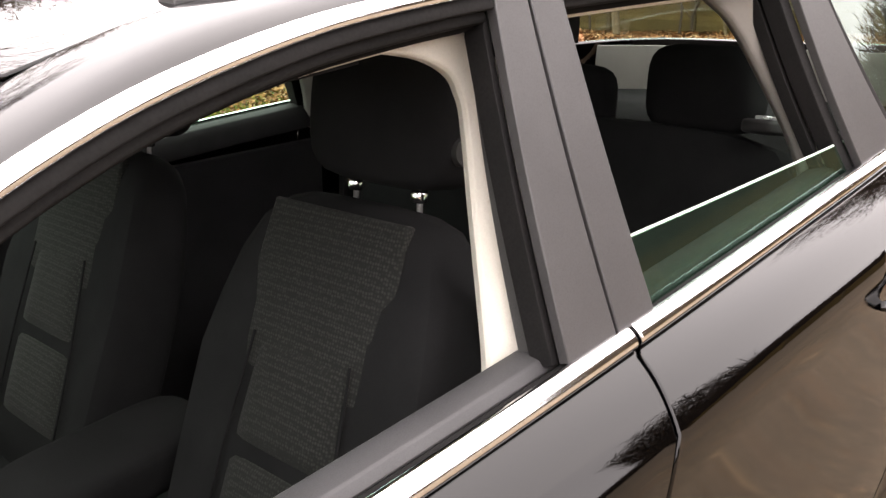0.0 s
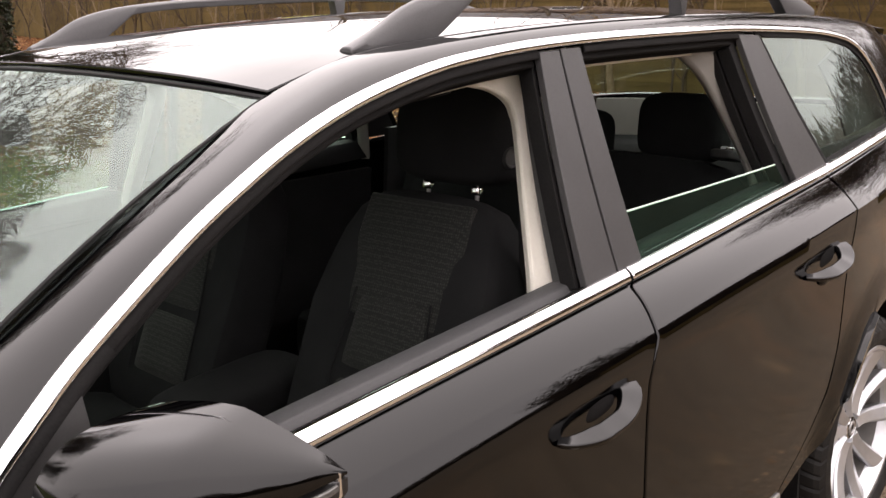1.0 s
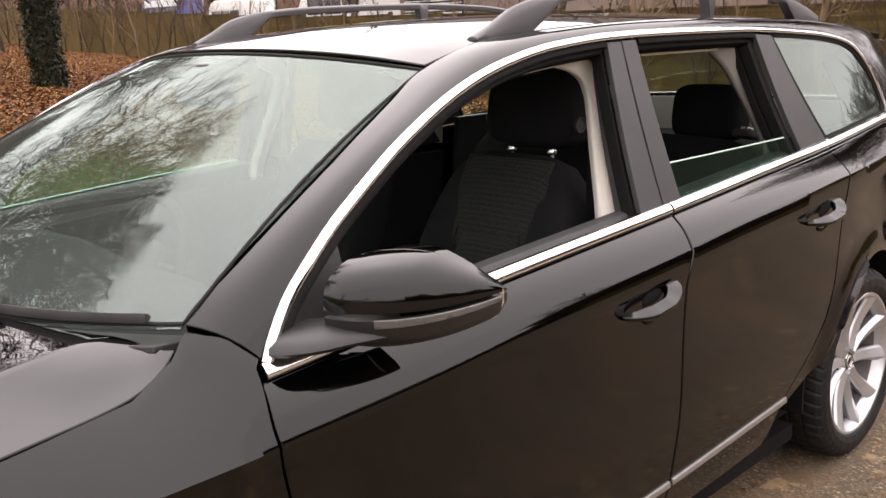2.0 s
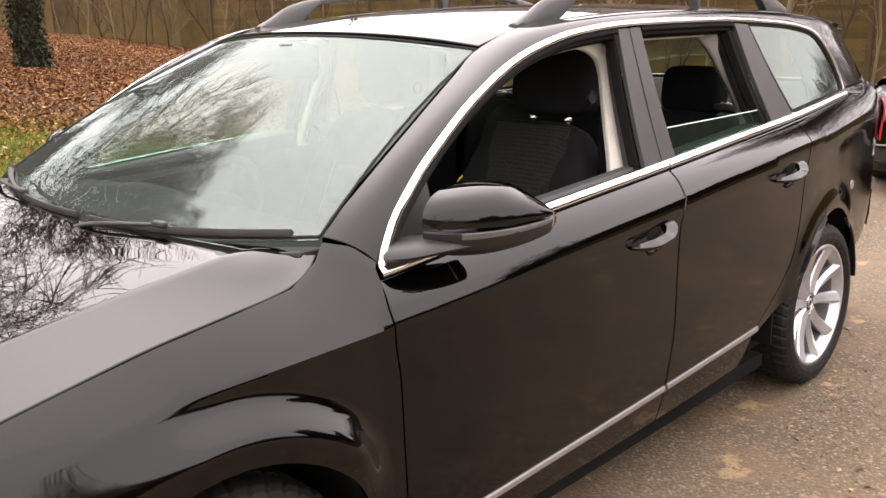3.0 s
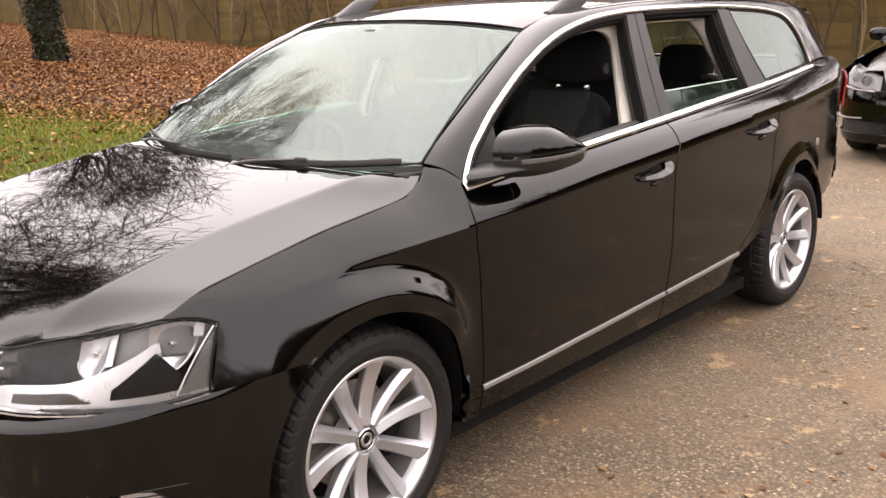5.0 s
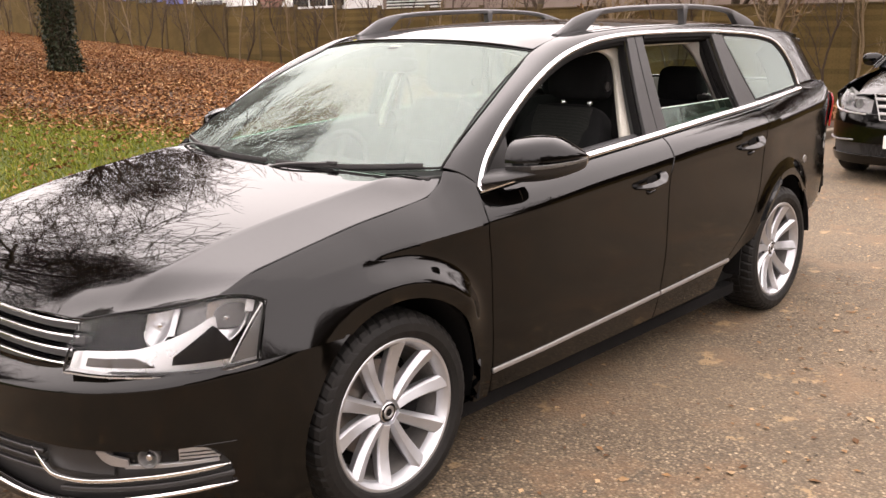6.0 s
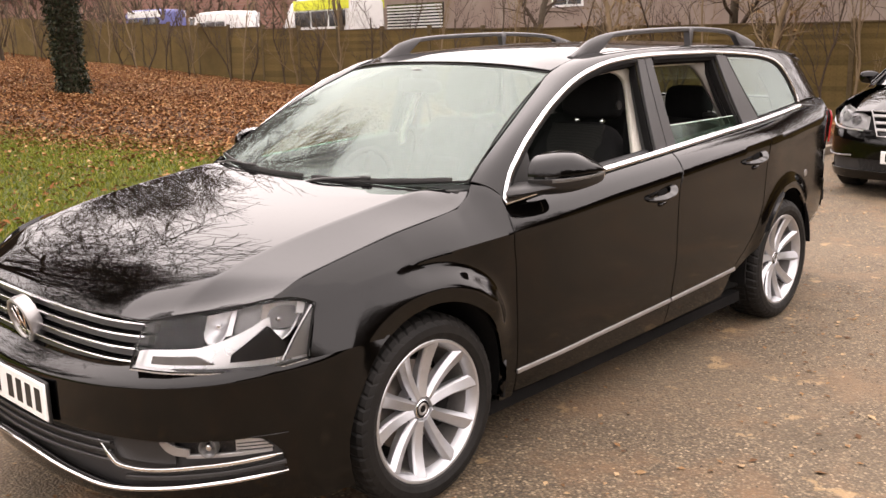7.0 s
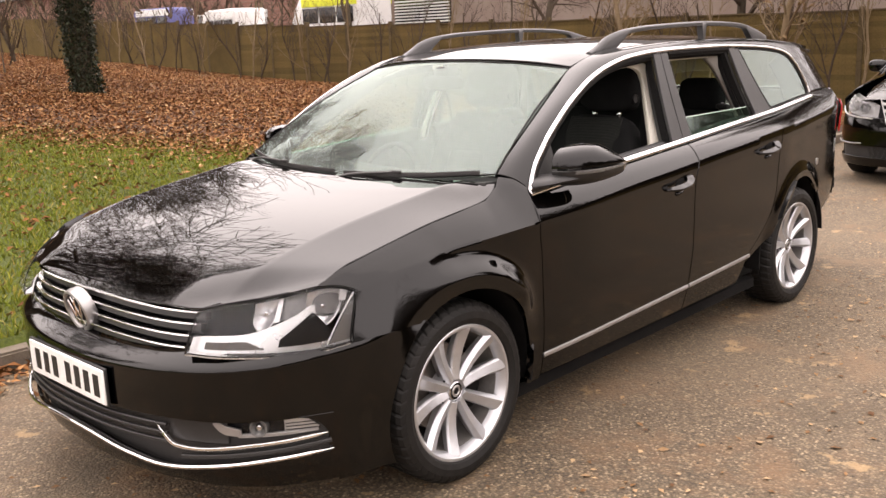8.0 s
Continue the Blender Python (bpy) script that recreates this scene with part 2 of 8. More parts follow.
# ------------------------------------------------------------------ building helpers
def part(name, bm, material, parent, label="", bevel=0.0, angle=38, smooth=True, seg=2):
    me = bpy.data.meshes.new(name)
    bm.to_mesh(me)
    bm.free()
    me.materials.append(material)
    if smooth:
        for f in me.polygons:
            f.use_smooth = True
        me.set_sharp_from_angle(angle=radians(angle))
    ob = new(name, me)
    if parent is not None:
        ob.parent = parent
    if label:
        ob["label"] = label
    if bevel:
        b = ob.modifiers.new("edge", "BEVEL")
        b.width, b.segments, b.limit_method, b.angle_limit = bevel, seg, "ANGLE", radians(angle)
        b.harden_normals = False
    return ob


def thing(name, place, label, category, group="", kind=""):
    e = new(name)
    e.location = place
    e.empty_display_size = 0.2
    return tagged(e, label, category, group, kind)


def pchip(knots):
    """A smooth curve through (x, value) knots without overshoot."""
    ks = sorted(knots)
    xs, ys = np.array([k[0] for k in ks], float), np.array([k[1] for k in ks], float)
    h, d = np.diff(xs), np.diff(ys) / np.diff(xs)
    m = np.zeros(len(xs))
    m[0], m[-1] = d[0], d[-1]
    for i in range(1, len(xs) - 1):
        if d[i - 1] * d[i] > 0:
            w1, w2 = 2 * h[i] + h[i - 1], h[i] + 2 * h[i - 1]
            m[i] = (w1 + w2) / (w1 / d[i - 1] + w2 / d[i])

    def f(x):
        x = min(max(x, xs[0]), xs[-1])
        i = min(max(int(np.searchsorted(xs, x)) - 1, 0), len(h) - 1)
        t = (x - xs[i]) / h[i]
        return float((2 * t**3 - 3 * t**2 + 1) * ys[i] + (t**3 - 2 * t**2 + t) * h[i] * m[i] + (-2 * t**3 + 3 * t**2) * ys[i + 1] + (t**3 - t**2) * h[i] * m[i + 1])
    return f


def spline(pts, count):
    """Points evenly spaced along a smooth curve through pts."""
    p = [Vector(q) for q in pts]
    p = [p[0] * 2 - p[1]] + p + [p[-1] * 2 - p[-2]]
    dense = []
    for i in range(1, len(p) - 2):
        for k in range(24):
            t = k / 24
            a, b, c, d = p[i - 1], p[i], p[i + 1], p[i + 2]
            dense.append(0.5 * (2 * b + (c - a) * t + (2 * a - 5 * b + 4 * c - d) * t * t + (3 * b - a - 3 * c + d) * t**3))
    dense.append(p[-2])
    return even(dense, count)


def even(pts, count):
    pts = [Vector(q) for q in pts]
    run = [0.0]
    for a, b in zip(pts, pts[1:]):
        run.append(run[-1] + (b - a).length)
    out, j = [], 0
    for k in range(count):
        s = run[-1] * k / (count - 1)
        while j < len(run) - 2 and run[j + 1] < s:
            j += 1
        t = (s - run[j]) / max(run[j + 1] - run[j], 1e-9)
        out.append(pts[j].lerp(pts[j + 1], min(max(t, 0), 1)))
    return out


def coons(bottom, top, left, right):
    """A grid of points spanned by four border rows (bottom and top equally long, left and right too)."""
    n, m = len(bottom), len(left)
    rows = []
    for j in range(m):
        v = j / (m - 1)
        row = []
        for i in range(n):
            u = i / (n - 1)
            a = bottom[i].lerp(top[i], v) + left[j].lerp(right[j], u)
            c = bottom[0].lerp(bottom[-1], u).lerp(top[0].lerp(top[-1], u), v)
            row.append(a - c)
        rows.append(row)
    return rows


def flip_y(rows, s):
    return rows if s > 0 else [[Vector((p.x, -p.y, p.z)) for p in r] for r in rows]


def sheet_bm(rows, out, thick):
    """A closed plate: the grid of points as its outside, and its copy thick metres further in."""
    m, n = len(rows), len(rows[0])
    nor = []
    for j in range(m):
        for i in range(n):
            du = rows[j][min(i + 1, n - 1)] - rows[j][max(i - 1, 0)]
            dv = rows[min(j + 1, m - 1)][i] - rows[max(j - 1, 0)][i]
            c = du.cross(dv)
            nor.append(c.normalized() if c.length > 1e-12 else Vector((0, 0, 0)))
    tot = Vector((0, 0, 0))
    for q in nor:
        tot += q
    sign = 1.0
    if callable(out):
        mid = rows[m // 2][n // 2]
        sign = 1.0 if nor[(m // 2) * n + n // 2].dot(out(mid)) > 0 else -1.0
    elif tot.dot(Vector(out)) < 0:
        sign = -1.0
    bm = bmesh.new()
    a = [bm.verts.new(rows[j][i]) for j in range(m) for i in range(n)]
    b = [bm.verts.new(rows[j][i] - sign * thick * nor[j * n + i]) for j in range(m) for i in range(n)]

    def face(vs):
        vs = list(dict.fromkeys(vs))
        if len(vs) > 2:
            try:
                bm.faces.new(vs)
            except ValueError:
                pass
    for j in range(m - 1):
        for i in range(n - 1):
            q = [j * n + i, j * n + i + 1, (j + 1) * n + i + 1, (j + 1) * n + i]
            if sign < 0:
                q.reverse()
            face([a[k] for k in q])
            face([b[k] for k in reversed(q)])
    rim = [i for i in range(n)] + [j * n + n - 1 for j in range(1, m)] + [(m - 1) * n + i for i in range(n - 2, -1, -1)] + [j * n for j in range(m - 2, 0, -1)]
    for k in range(len(rim)):
        p, q = rim[k], rim[(k + 1) % len(rim)]
        vs = [a[q], a[p], b[p], b[q]] if sign > 0 else [a[p], a[q], b[q], b[p]]
        face(vs)
    return bm


def sheet(name, rows, material, parent, out, thick=0.012, label="", bevel=0.0025):
    return part(name, sheet_bm(rows, out, thick), material, parent, label, bevel, 38)


def sweep_bm(path, normals, prof, closed=False, caps=True, scale=None):
    """A bar with the outline prof (across, out) drawn along path; normals point out of the surface it lies on."""
    bm = bmesh.new()
    n = len(path)
    rings = []
    for i, p in enumerate(path):
        t = (path[(i + 1) % n] - path[i - 1]) if closed else (path[min(i + 1, n - 1)] - path[max(i - 1, 0)])
        t.normalize()
        nn = normals[i] if isinstance(normals, list) else Vector(normals)
        nn = (nn - t * nn.dot(t)).normalized()
        side = t.cross(nn)
        k = scale[i] if scale else 1.0
        rings.append([bm.verts.new(p + side * (a * k) + nn * (b * k)) for a, b in prof])
    m = len(prof)
    for i in range(n if closed else n - 1):
        r, q = rings[i], rings[(i + 1) % n]
        for j in range(m):
            bm.faces.new((r[j], r[(j + 1) % m], q[(j + 1) % m], q[j]))
    if caps and not closed:
        bm.faces.new(list(reversed(rings[0])))
        bm.faces.new(rings[-1])
    bmesh.ops.recalc_face_normals(bm, faces=bm.faces)
    return bm


def disc_prof(w, h, k=10):
    return [(w * math.cos(2 * math.pi * i / k), h * math.sin(2 * math.pi * i / k)) for i in range(k)]


def bar_prof(w, h, r=0.25):
    """A flat bar, w across and h proud, with softened upper edges."""
    return [(-w / 2, 0), (w / 2, 0), (w / 2, h * (1 - r)), (w / 2 * (1 - r), h), (-w / 2 * (1 - r), h), (-w / 2, h * (1 - r))]


def lathe_bm(prof, seg, axis_turn=None, closed=False):
    """A profile of (radius, along) turned about y."""
    bm = bmesh.new()
    rings = []
    for r, a in prof:
        rings.append([bm.verts.new((r * math.cos(2 * math.pi * i / seg), a, r * math.sin(2 * math.pi * i / seg))) for i in range(seg)] if r > 1e-6 else [bm.verts.new((0, a, 0))])
    pairs = list(zip(rings, rings[1:])) + ([(rings[-1], rings[0])] if closed else [])
    for p, q in pairs:
        for i in range(seg):
            vs = [p[i % len(p)], p[(i + 1) % len(p)], q[(i + 1) % len(q)], q[i % len(q)]]
            vs = list(dict.fromkeys(vs))
            if len(vs) > 2:
                bm.faces.new(vs)
    bmesh.ops.recalc_face_normals(bm, faces=bm.faces)
    return bm


def box_bm(lo, hi, taper=None):
    bm = bmesh.new()
    bmesh.ops.create_cube(bm, size=1)
    lo, hi = Vector(lo), Vector(hi)
    for v in bm.verts:
        v.co = Vector([(lo[k] + hi[k]) / 2 + v.co[k] * (hi[k] - lo[k]) for k in range(3)])
    return bm


def pillow_bm(size, seg=(10, 10, 4), power=4.0):
    """A cushion: a box with rounded faces and edges, centred on the origin."""
    bm = bmesh.new()
    bmesh.ops.create_cube(bm, size=2)
    bmesh.ops.subdivide_edges(bm, edges=bm.edges, cuts=7, use_grid_fill=True)
    for v in bm.verts:
        c = v.co
        k = (abs(c.x) ** power + abs(c.y) ** power + abs(c.z) ** power) ** (1 / power)
        v.co = Vector((c.x / k * size[0] / 2, c.y / k * size[1] / 2, c.z / k * size[2] / 2))
    return bm


def placed(bm, m):
    bmesh.ops.transform(bm, matrix=m, verts=bm.verts)
    return bm



# ------------------------------------------------------------------ the ground and what stands round the car
def asphalt_mat():
    m, n, l, p = node_mat("worn_asphalt")
    v = coords(n, l)
    vor = n.new("ShaderNodeTexVoronoi")
    vor.inputs["Scale"].default_value = 95
    l.new(v, vor.inputs["Vector"])
    stones = ramp(n, l, vor.outputs["Color"], [(0.0, (0.056, 0.044, 0.031)), (0.45, (0.122, 0.097, 0.068)), (0.75, (0.22, 0.174, 0.118)), (1.0, (0.56, 0.46, 0.34))])
    tar = ramp(n, l, vor.outputs["Distance"], [(0.25, (1, 1, 1)), (0.75, (0.35, 0.33, 0.31))])
    col = mix(n, l, 1.0, stones, tar, "MULTIPLY")
    dirt = noise_tex(n, l, v, 2.2, 8, 0.68)
    col = mix(n, l, ramp(n, l, dirt, [(0.50, (0, 0, 0)), (0.66, (0.75, 0.75, 0.75))]), col, (0.165, 0.092, 0.046))
    broad = noise_tex(n, l, v, 0.55, 4)
    col = mix(n, l, ramp(n, l, broad, [(0.35, (0, 0, 0)), (0.7, (0.55, 0.55, 0.55))]), col, (0.205, 0.160, 0.115))
    grit = noise_tex(n, l, v, 16, 5, 0.7)
    col = mix(n, l, ramp(n, l, grit, [(0.60, (0, 0, 0)), (0.72, (0.5, 0.5, 0.5))]), col, (0.25, 0.175, 0.105))
    flat = noise_tex(n, l, coords(n, l, (1, 1, 1)), 4.6, 7, 0.62)
    col = mix(n, l, ramp(n, l, flat, [(0.625, (0, 0, 0)), (0.66, (0.62, 0.62, 0.62))]), col, (0.40, 0.285, 0.165))
    damp = noise_tex(n, l, coords(n, l, (1.3, 0.8, 1)), 1.3, 5, 0.6)
    col = mix(n, l, ramp(n, l, damp, [(0.56, (0, 0, 0)), (0.72, (0.55, 0.55, 0.55))]), col, (0.060, 0.046, 0.030))
    col = mix(n, l, 1.0, col, (0.90, 0.85, 0.76), "MULTIPLY")
    l.new(col, p.inputs["Base Color"])
    p.inputs["Roughness"].default_value = 0.85
    b2 = n.new("ShaderNodeMath")
    b2.operation = "SUBTRACT"
    l.new(grit, b2.inputs[0])
    l.new(vor.outputs["Distance"], b2.inputs[1])
    bump(n, l, p, b2.outputs[0], 0.7, 0.006)
    return m


def bank_mat():
    m, n, l, p = node_mat("grass_and_leaf_soil")
    v = coords(n, l)
    sep = n.new("ShaderNodeSeparateXYZ")
    l.new(v, sep.inputs[0])
    mx = n.new("ShaderNodeMath"); mx.operation = "MULTIPLY"; mx.inputs[1].default_value = -0.889
    my = n.new("ShaderNodeMath"); my.operation = "MULTIPLY"; my.inputs[1].default_value = -0.457
    ad = n.new("ShaderNodeMath"); ad.operation = "ADD"
    l.new(sep.outputs[0], mx.inputs[0]); l.new(sep.outputs[1], my.inputs[0]); l.new(mx.outputs[0], ad.inputs[0]); l.new(my.outputs[0], ad.inputs[1])
    wob = noise_tex(n, l, v, 0.8, 6, 0.6)
    a2 = n.new("ShaderNodeMath"); a2.operation = "MULTIPLY_ADD"; a2.inputs[1].default_value = 3.0
    l.new(wob, a2.inputs[0]); l.new(ad.outputs[0], a2.inputs[2])
    mr = n.new("ShaderNodeMapRange"); mr.inputs["From Min"].default_value = 7.78 + 0.6; mr.inputs["From Max"].default_value = 7.78 + 2.6
    l.new(a2.outputs[0], mr.inputs[0])
    fine = noise_tex(n, l, v, 38, 4, 0.7)
    grass = ramp(n, l, fine, [(0.3, (0.055, 0.085, 0.010)), (0.55, (0.11, 0.155, 0.018)), (0.75, (0.17, 0.20, 0.035))])
    soil = ramp(n, l, fine, [(0.3, (0.045, 0.024, 0.013)), (0.55, (0.10, 0.050, 0.026)), (0.75, (0.16, 0.085, 0.045))])
    l.new(mix(n, l, 1.0, mix(n, l, mr.outputs[0], grass, soil), (0.56, 0.52, 0.47), "MULTIPLY"), p.inputs["Base Color"])
    p.inputs["Roughness"].default_value = 1.0
    bump(n, l, p, fine, 0.8, 0.03)
    return m


def leaf_mat(name, stops, rough=0.75):
    m, n, l, p = node_mat(name)
    r = n.new("ShaderNodeNewGeometry").outputs["Random Per Island"]
    col = ramp(n, l, r, stops)
    fine = noise_tex(n, l, coords(n, l), 60, 3)
    col = mix(n, l, ramp(n, l, fine, [(0.4, (0, 0, 0)), (0.8, (0.5, 0.5, 0.5))]), col, (0.05, 0.03, 0.015))
    col = mix(n, l, 1.0, col, (0.56, 0.52, 0.47), "MULTIPLY")
    l.new(col, p.inputs["Base Color"])
    p.inputs["Roughness"].default_value = rough
    p.inputs["Specular IOR Level"].default_value = 0.2
    return m


ASPHALT, BANK = asphalt_mat(), bank_mat()
LEAF = leaf_mat("fallen_brown_leaves", [(0.0, (0.17, 0.068, 0.024)), (0.35, (0.34, 0.140, 0.046)), (0.7, (0.50, 0.235, 0.085)), (0.9, (0.66, 0.38, 0.18)), (1.0, (0.85, 0.62, 0.36))])
LEAFROAD = leaf_mat("trodden_leaves", [(0.0, (0.17, 0.085, 0.040)), (0.5, (0.42, 0.24, 0.115)), (1.0, (0.80, 0.60, 0.38))])
GRASS = leaf_mat("winter_grass", [(0.0, (0.145, 0.21, 0.017)), (0.5, (0.26, 0.345, 0.030)), (0.85, (0.40, 0.42, 0.058)), (1.0, (0.58, 0.46, 0.16))])
IVY = leaf_mat("dark_ivy_leaves", [(0.0, (0.014, 0.024, 0.012)), (0.6, (0.030, 0.050, 0.024)), (1.0, (0.075, 0.105, 0.055))], 0.45)
BUSHLEAF = leaf_mat("dry_bush_leaves", [(0.0, (0.20, 0.12, 0.06)), (0.6, (0.36, 0.24, 0.12)), (1.0, (0.52, 0.40, 0.24))])
BARK = surface("grey_brown_bark", (0.085, 0.066, 0.048), (0.13, 0.105, 0.075), 3, 0.95, 0, 45, 0.8, 0.02)
TWIG = surface("brown_twigs", (0.070, 0.050, 0.036), (0.105, 0.078, 0.055), 4, 0.9, 0, 60, 0.4, 0.004)
PALETWIG = surface("pale_shrub_twigs", (0.20, 0.145, 0.085), (0.27, 0.20, 0.125), 4, 0.9, 0, 60, 0.4, 0.004)
BOARD = surface("mossy_fence_board", (0.130, 0.092, 0.038), (0.185, 0.132, 0.050), 1.6, 0.95, 0, 30, 0.5, 0.004, per_object=0.25)
POST = surface("weathered_fence_post", (0.11, 0.082, 0.045), (0.16, 0.12, 0.065), 2.5, 0.95, 0, 30, 0.5, 0.004, per_object=0.2)
KERB = surface("concrete_kerb", (0.20, 0.165, 0.13), (0.28, 0.24, 0.19), 5, 0.95, 0, 70, 0.5, 0.004, per_object=0.2)
WHITEP = surface("white_vehicle_paint", (0.72, 0.72, 0.70), (0.66, 0.66, 0.64), 3, 0.3, 0, 60, 0.02, coat=0.6)
YELLOWP = surface("fluorescent_yellow_film", (0.66, 0.70, 0.03), (0.60, 0.64, 0.03), 4, 0.4, 0, 60, 0.02)
BLUEP = surface("faded_blue_paint", (0.12, 0.13, 0.34), (0.15, 0.16, 0.38), 4, 0.5, 0, 60, 0.02)
DARKGLASS = surface("dark_vehicle_glass", (0.02, 0.022, 0.025), (0.03, 0.032, 0.035), 4, 0.08, 0, 60, 0.0, coat=1.0)
ROOFTILE = surface("grey_roof_slates", (0.10, 0.095, 0.095), (0.14, 0.13, 0.125), 2, 0.8, 0, 20, 0.4, 0.01)


def brick_mat():
    m, n, l, p = node_mat("pink_red_brick")
    br = n.new("ShaderNodeTexBrick")
    br.inputs["Scale"].default_value = 1.0
    br.inputs["Brick Width"].default_value, br.inputs["Row Height"].default_value = 0.225, 0.075
    br.inputs["Mortar Size"].default_value = 0.010
    br.inputs["Color1"].default_value, br.inputs["Color2"].default_value = (0.17, 0.082, 0.060, 1), (0.22, 0.115, 0.085, 1)
    br.inputs["Mortar"].default_value = (0.22, 0.175, 0.145, 1)
    v = coords(n, l)
    sw_ = n.new("ShaderNodeMapping")
    sw_.inputs["Rotation"].default_value = (radians(90), 0, radians(90))
    l.new(v, sw_.inputs["Vector"])
    l.new(sw_.outputs[0], br.inputs["Vector"])
    st = noise_tex(n, l, v, 0.7, 5)
    l.new(mix(n, l, ramp(n, l, st, [(0.4, (0, 0, 0)), (0.7, (0.4, 0.4, 0.4))]), br.outputs["Color"], (0.12, 0.065, 0.05)), p.inputs["Base Color"])
    p.inputs["Roughness"].default_value = 0.95
    bump(n, l, p, br.outputs["Fac"], -0.5, 0.006)
    return m


BRICK = brick_mat()
rng = np.random.default_rng(7)


def np_mesh(name, verts, faces, material, smooth=False):
    """A mesh from arrays of points and equal-sided faces."""
    me = bpy.data.meshes.new(name)
    k = faces.shape[1]
    me.vertices.add(len(verts))
    me.vertices.foreach_set("co", np.ascontiguousarray(verts, dtype=np.float32).ravel())
    me.loops.add(faces.size)
    me.loops.foreach_set("vertex_index", np.ascontiguousarray(faces, dtype=np.int32).ravel())
    me.polygons.add(len(faces))
    me.polygons.foreach_set("loop_start", np.arange(0, faces.size, k, dtype=np.int32))
    me.polygons.foreach_set("loop_total", np.full(len(faces), k, dtype=np.int32))
    if smooth:
        me.polygons.foreach_set("use_smooth", np.ones(len(faces), dtype=bool))
    me.update(calc_edges=True)
    me.materials.append(material)
    return me


def smooth01(a):
    a = np.clip(a, 0, 1)
    return a * a * (3 - 2 * a)


KERB_Y = -1.60


def ground_z(x, y):
    """Level road; beyond the kerb a lawn that climbs to a wooded bank."""
    x, y = np.asarray(x, float), np.asarray(y, float)
    d = np.maximum(KERB_Y - 0.06 - y, 0)
    rise = 0.052 * d + 0.0545 * np.clip(x, -24, 6)
    rise = np.where(rise > 0, rise, 0.12 * rise)
    rise = np.maximum(rise, 0.0) + 0.06 * np.sin(0.6 * x + 1.3) * np.sin(0.45 * y) * smooth01(d / 6)
    z = (0.095 + np.minimum(rise, 3.5)) * smooth01(d / 0.05)
    # the whole yard falls away gently towards the fence
    return z - 0.36 * smooth01((-x - 12) / 4) * smooth01((y + 18) / 5)


xs = np.concatenate([-np.geomspace(400, 32, 12), np.arange(-30, 9, 0.5), np.geomspace(9.5, 400, 14)])
ys = np.concatenate([-np.geomspace(400, 52, 10), np.arange(-50, KERB_Y - 0.3, 0.5), [KERB_Y - 0.11, KERB_Y - 0.06], np.arange(KERB_Y + 0.02, 10, 0.5), np.geomspace(10.5, 400, 14)])
X, Y = np.meshgrid(xs, ys)
V = np.stack([X, Y, ground_z(X, Y)], -1).reshape(-1, 3)
nx, ny = len(xs), len(ys)
I, J = np.meshgrid(np.arange(nx - 1), np.arange(ny - 1))
a = (J * nx + I).ravel()
F = np.stack([a, a + 1, a + nx + 1, a + nx], -1)
me = np_mesh("ground", V, F, ASPHALT, True)
me.materials.append(BANK)
cy = V[F].mean(1)[:, 1]
me.polygons.foreach_set("material_index", (cy < KERB_Y - 0.05).astype(np.int32))
tagged(new("ground", me), "worn grey-brown asphalt with a grassy, leaf-covered bank beyond the kerb", "ground", kind="structure")

# kerb stones along the lawn
kerb = tagged(thing("kerb", (0, KERB_Y, 0), "", ""), "low pale concrete kerb stones edging the lawn", "kerb", kind="structure")
bm = box_bm((-0.455, -0.12, -0.1), (0.455, 0.0, 0.100))
bmesh.ops.bevel(bm, geom=[e for e in bm.edges], offset=0.012, segments=2, affect="EDGES")
kerb_me = bpy.data.meshes.new("kerb_stone")
bm.to_mesh(kerb_me)
bm.free()
kerb_me.materials.append(KERB)
for i in range(22):
    o = new("kerb_stone", kerb_me)
    o.parent = kerb
    o.matrix_basis = pose(8.0 - 0.92 * i, random.uniform(-0.006, 0.006), random.uniform(-0.008, 0.004), 0, 0, random.uniform(-0.5, 0.5))


def leaf_field(name, px, py, pz, size, material, tilt=0.5, fold=0.25, seed=1):
    """Many small folded leaves, two faces each."""
    r = np.random.default_rng(seed)
    n = len(px)
    ang = r.uniform(0, 2 * np.pi, n)
    sz = size * r.uniform(0.55, 1.25, n)
    u = np.stack([np.cos(ang), np.sin(ang), r.normal(0, tilt, n)], -1)
    u /= np.linalg.norm(u, axis=1, keepdims=True)
    w = np.stack([-np.sin(ang), np.cos(ang), r.normal(0, tilt, n)], -1)
    w -= (w * u).sum(1, keepdims=True) * u
    w /= np.linalg.norm(w, axis=1, keepdims=True)
    nn = np.cross(u, w)
    c = np.stack([px, py, pz], -1)
    s1 = sz[:, None]
    asp = r.uniform(0.45, 0.75, n)[:, None]
    p0, p1 = c - u * s1 * 0.5, c + u * s1 * 0.5
    p2, p3 = c + w * s1 * 0.5 * asp + nn * s1 * fold, c - w * s1 * 0.5 * asp + nn * s1 * fold
    V = np.stack([p0, p3, p1, p2], 1).reshape(-1, 3)
    b = np.arange(n) * 4
    F = np.concatenate([np.stack([b, b + 1, b + 2], -1), np.stack([b, b + 2, b + 3], -1)])
    return new(name, np_mesh(name, V, F, material))


def leaf_side(x, y):
    return -0.889 * (x + 3.1) - 0.457 * (y + 11.0)


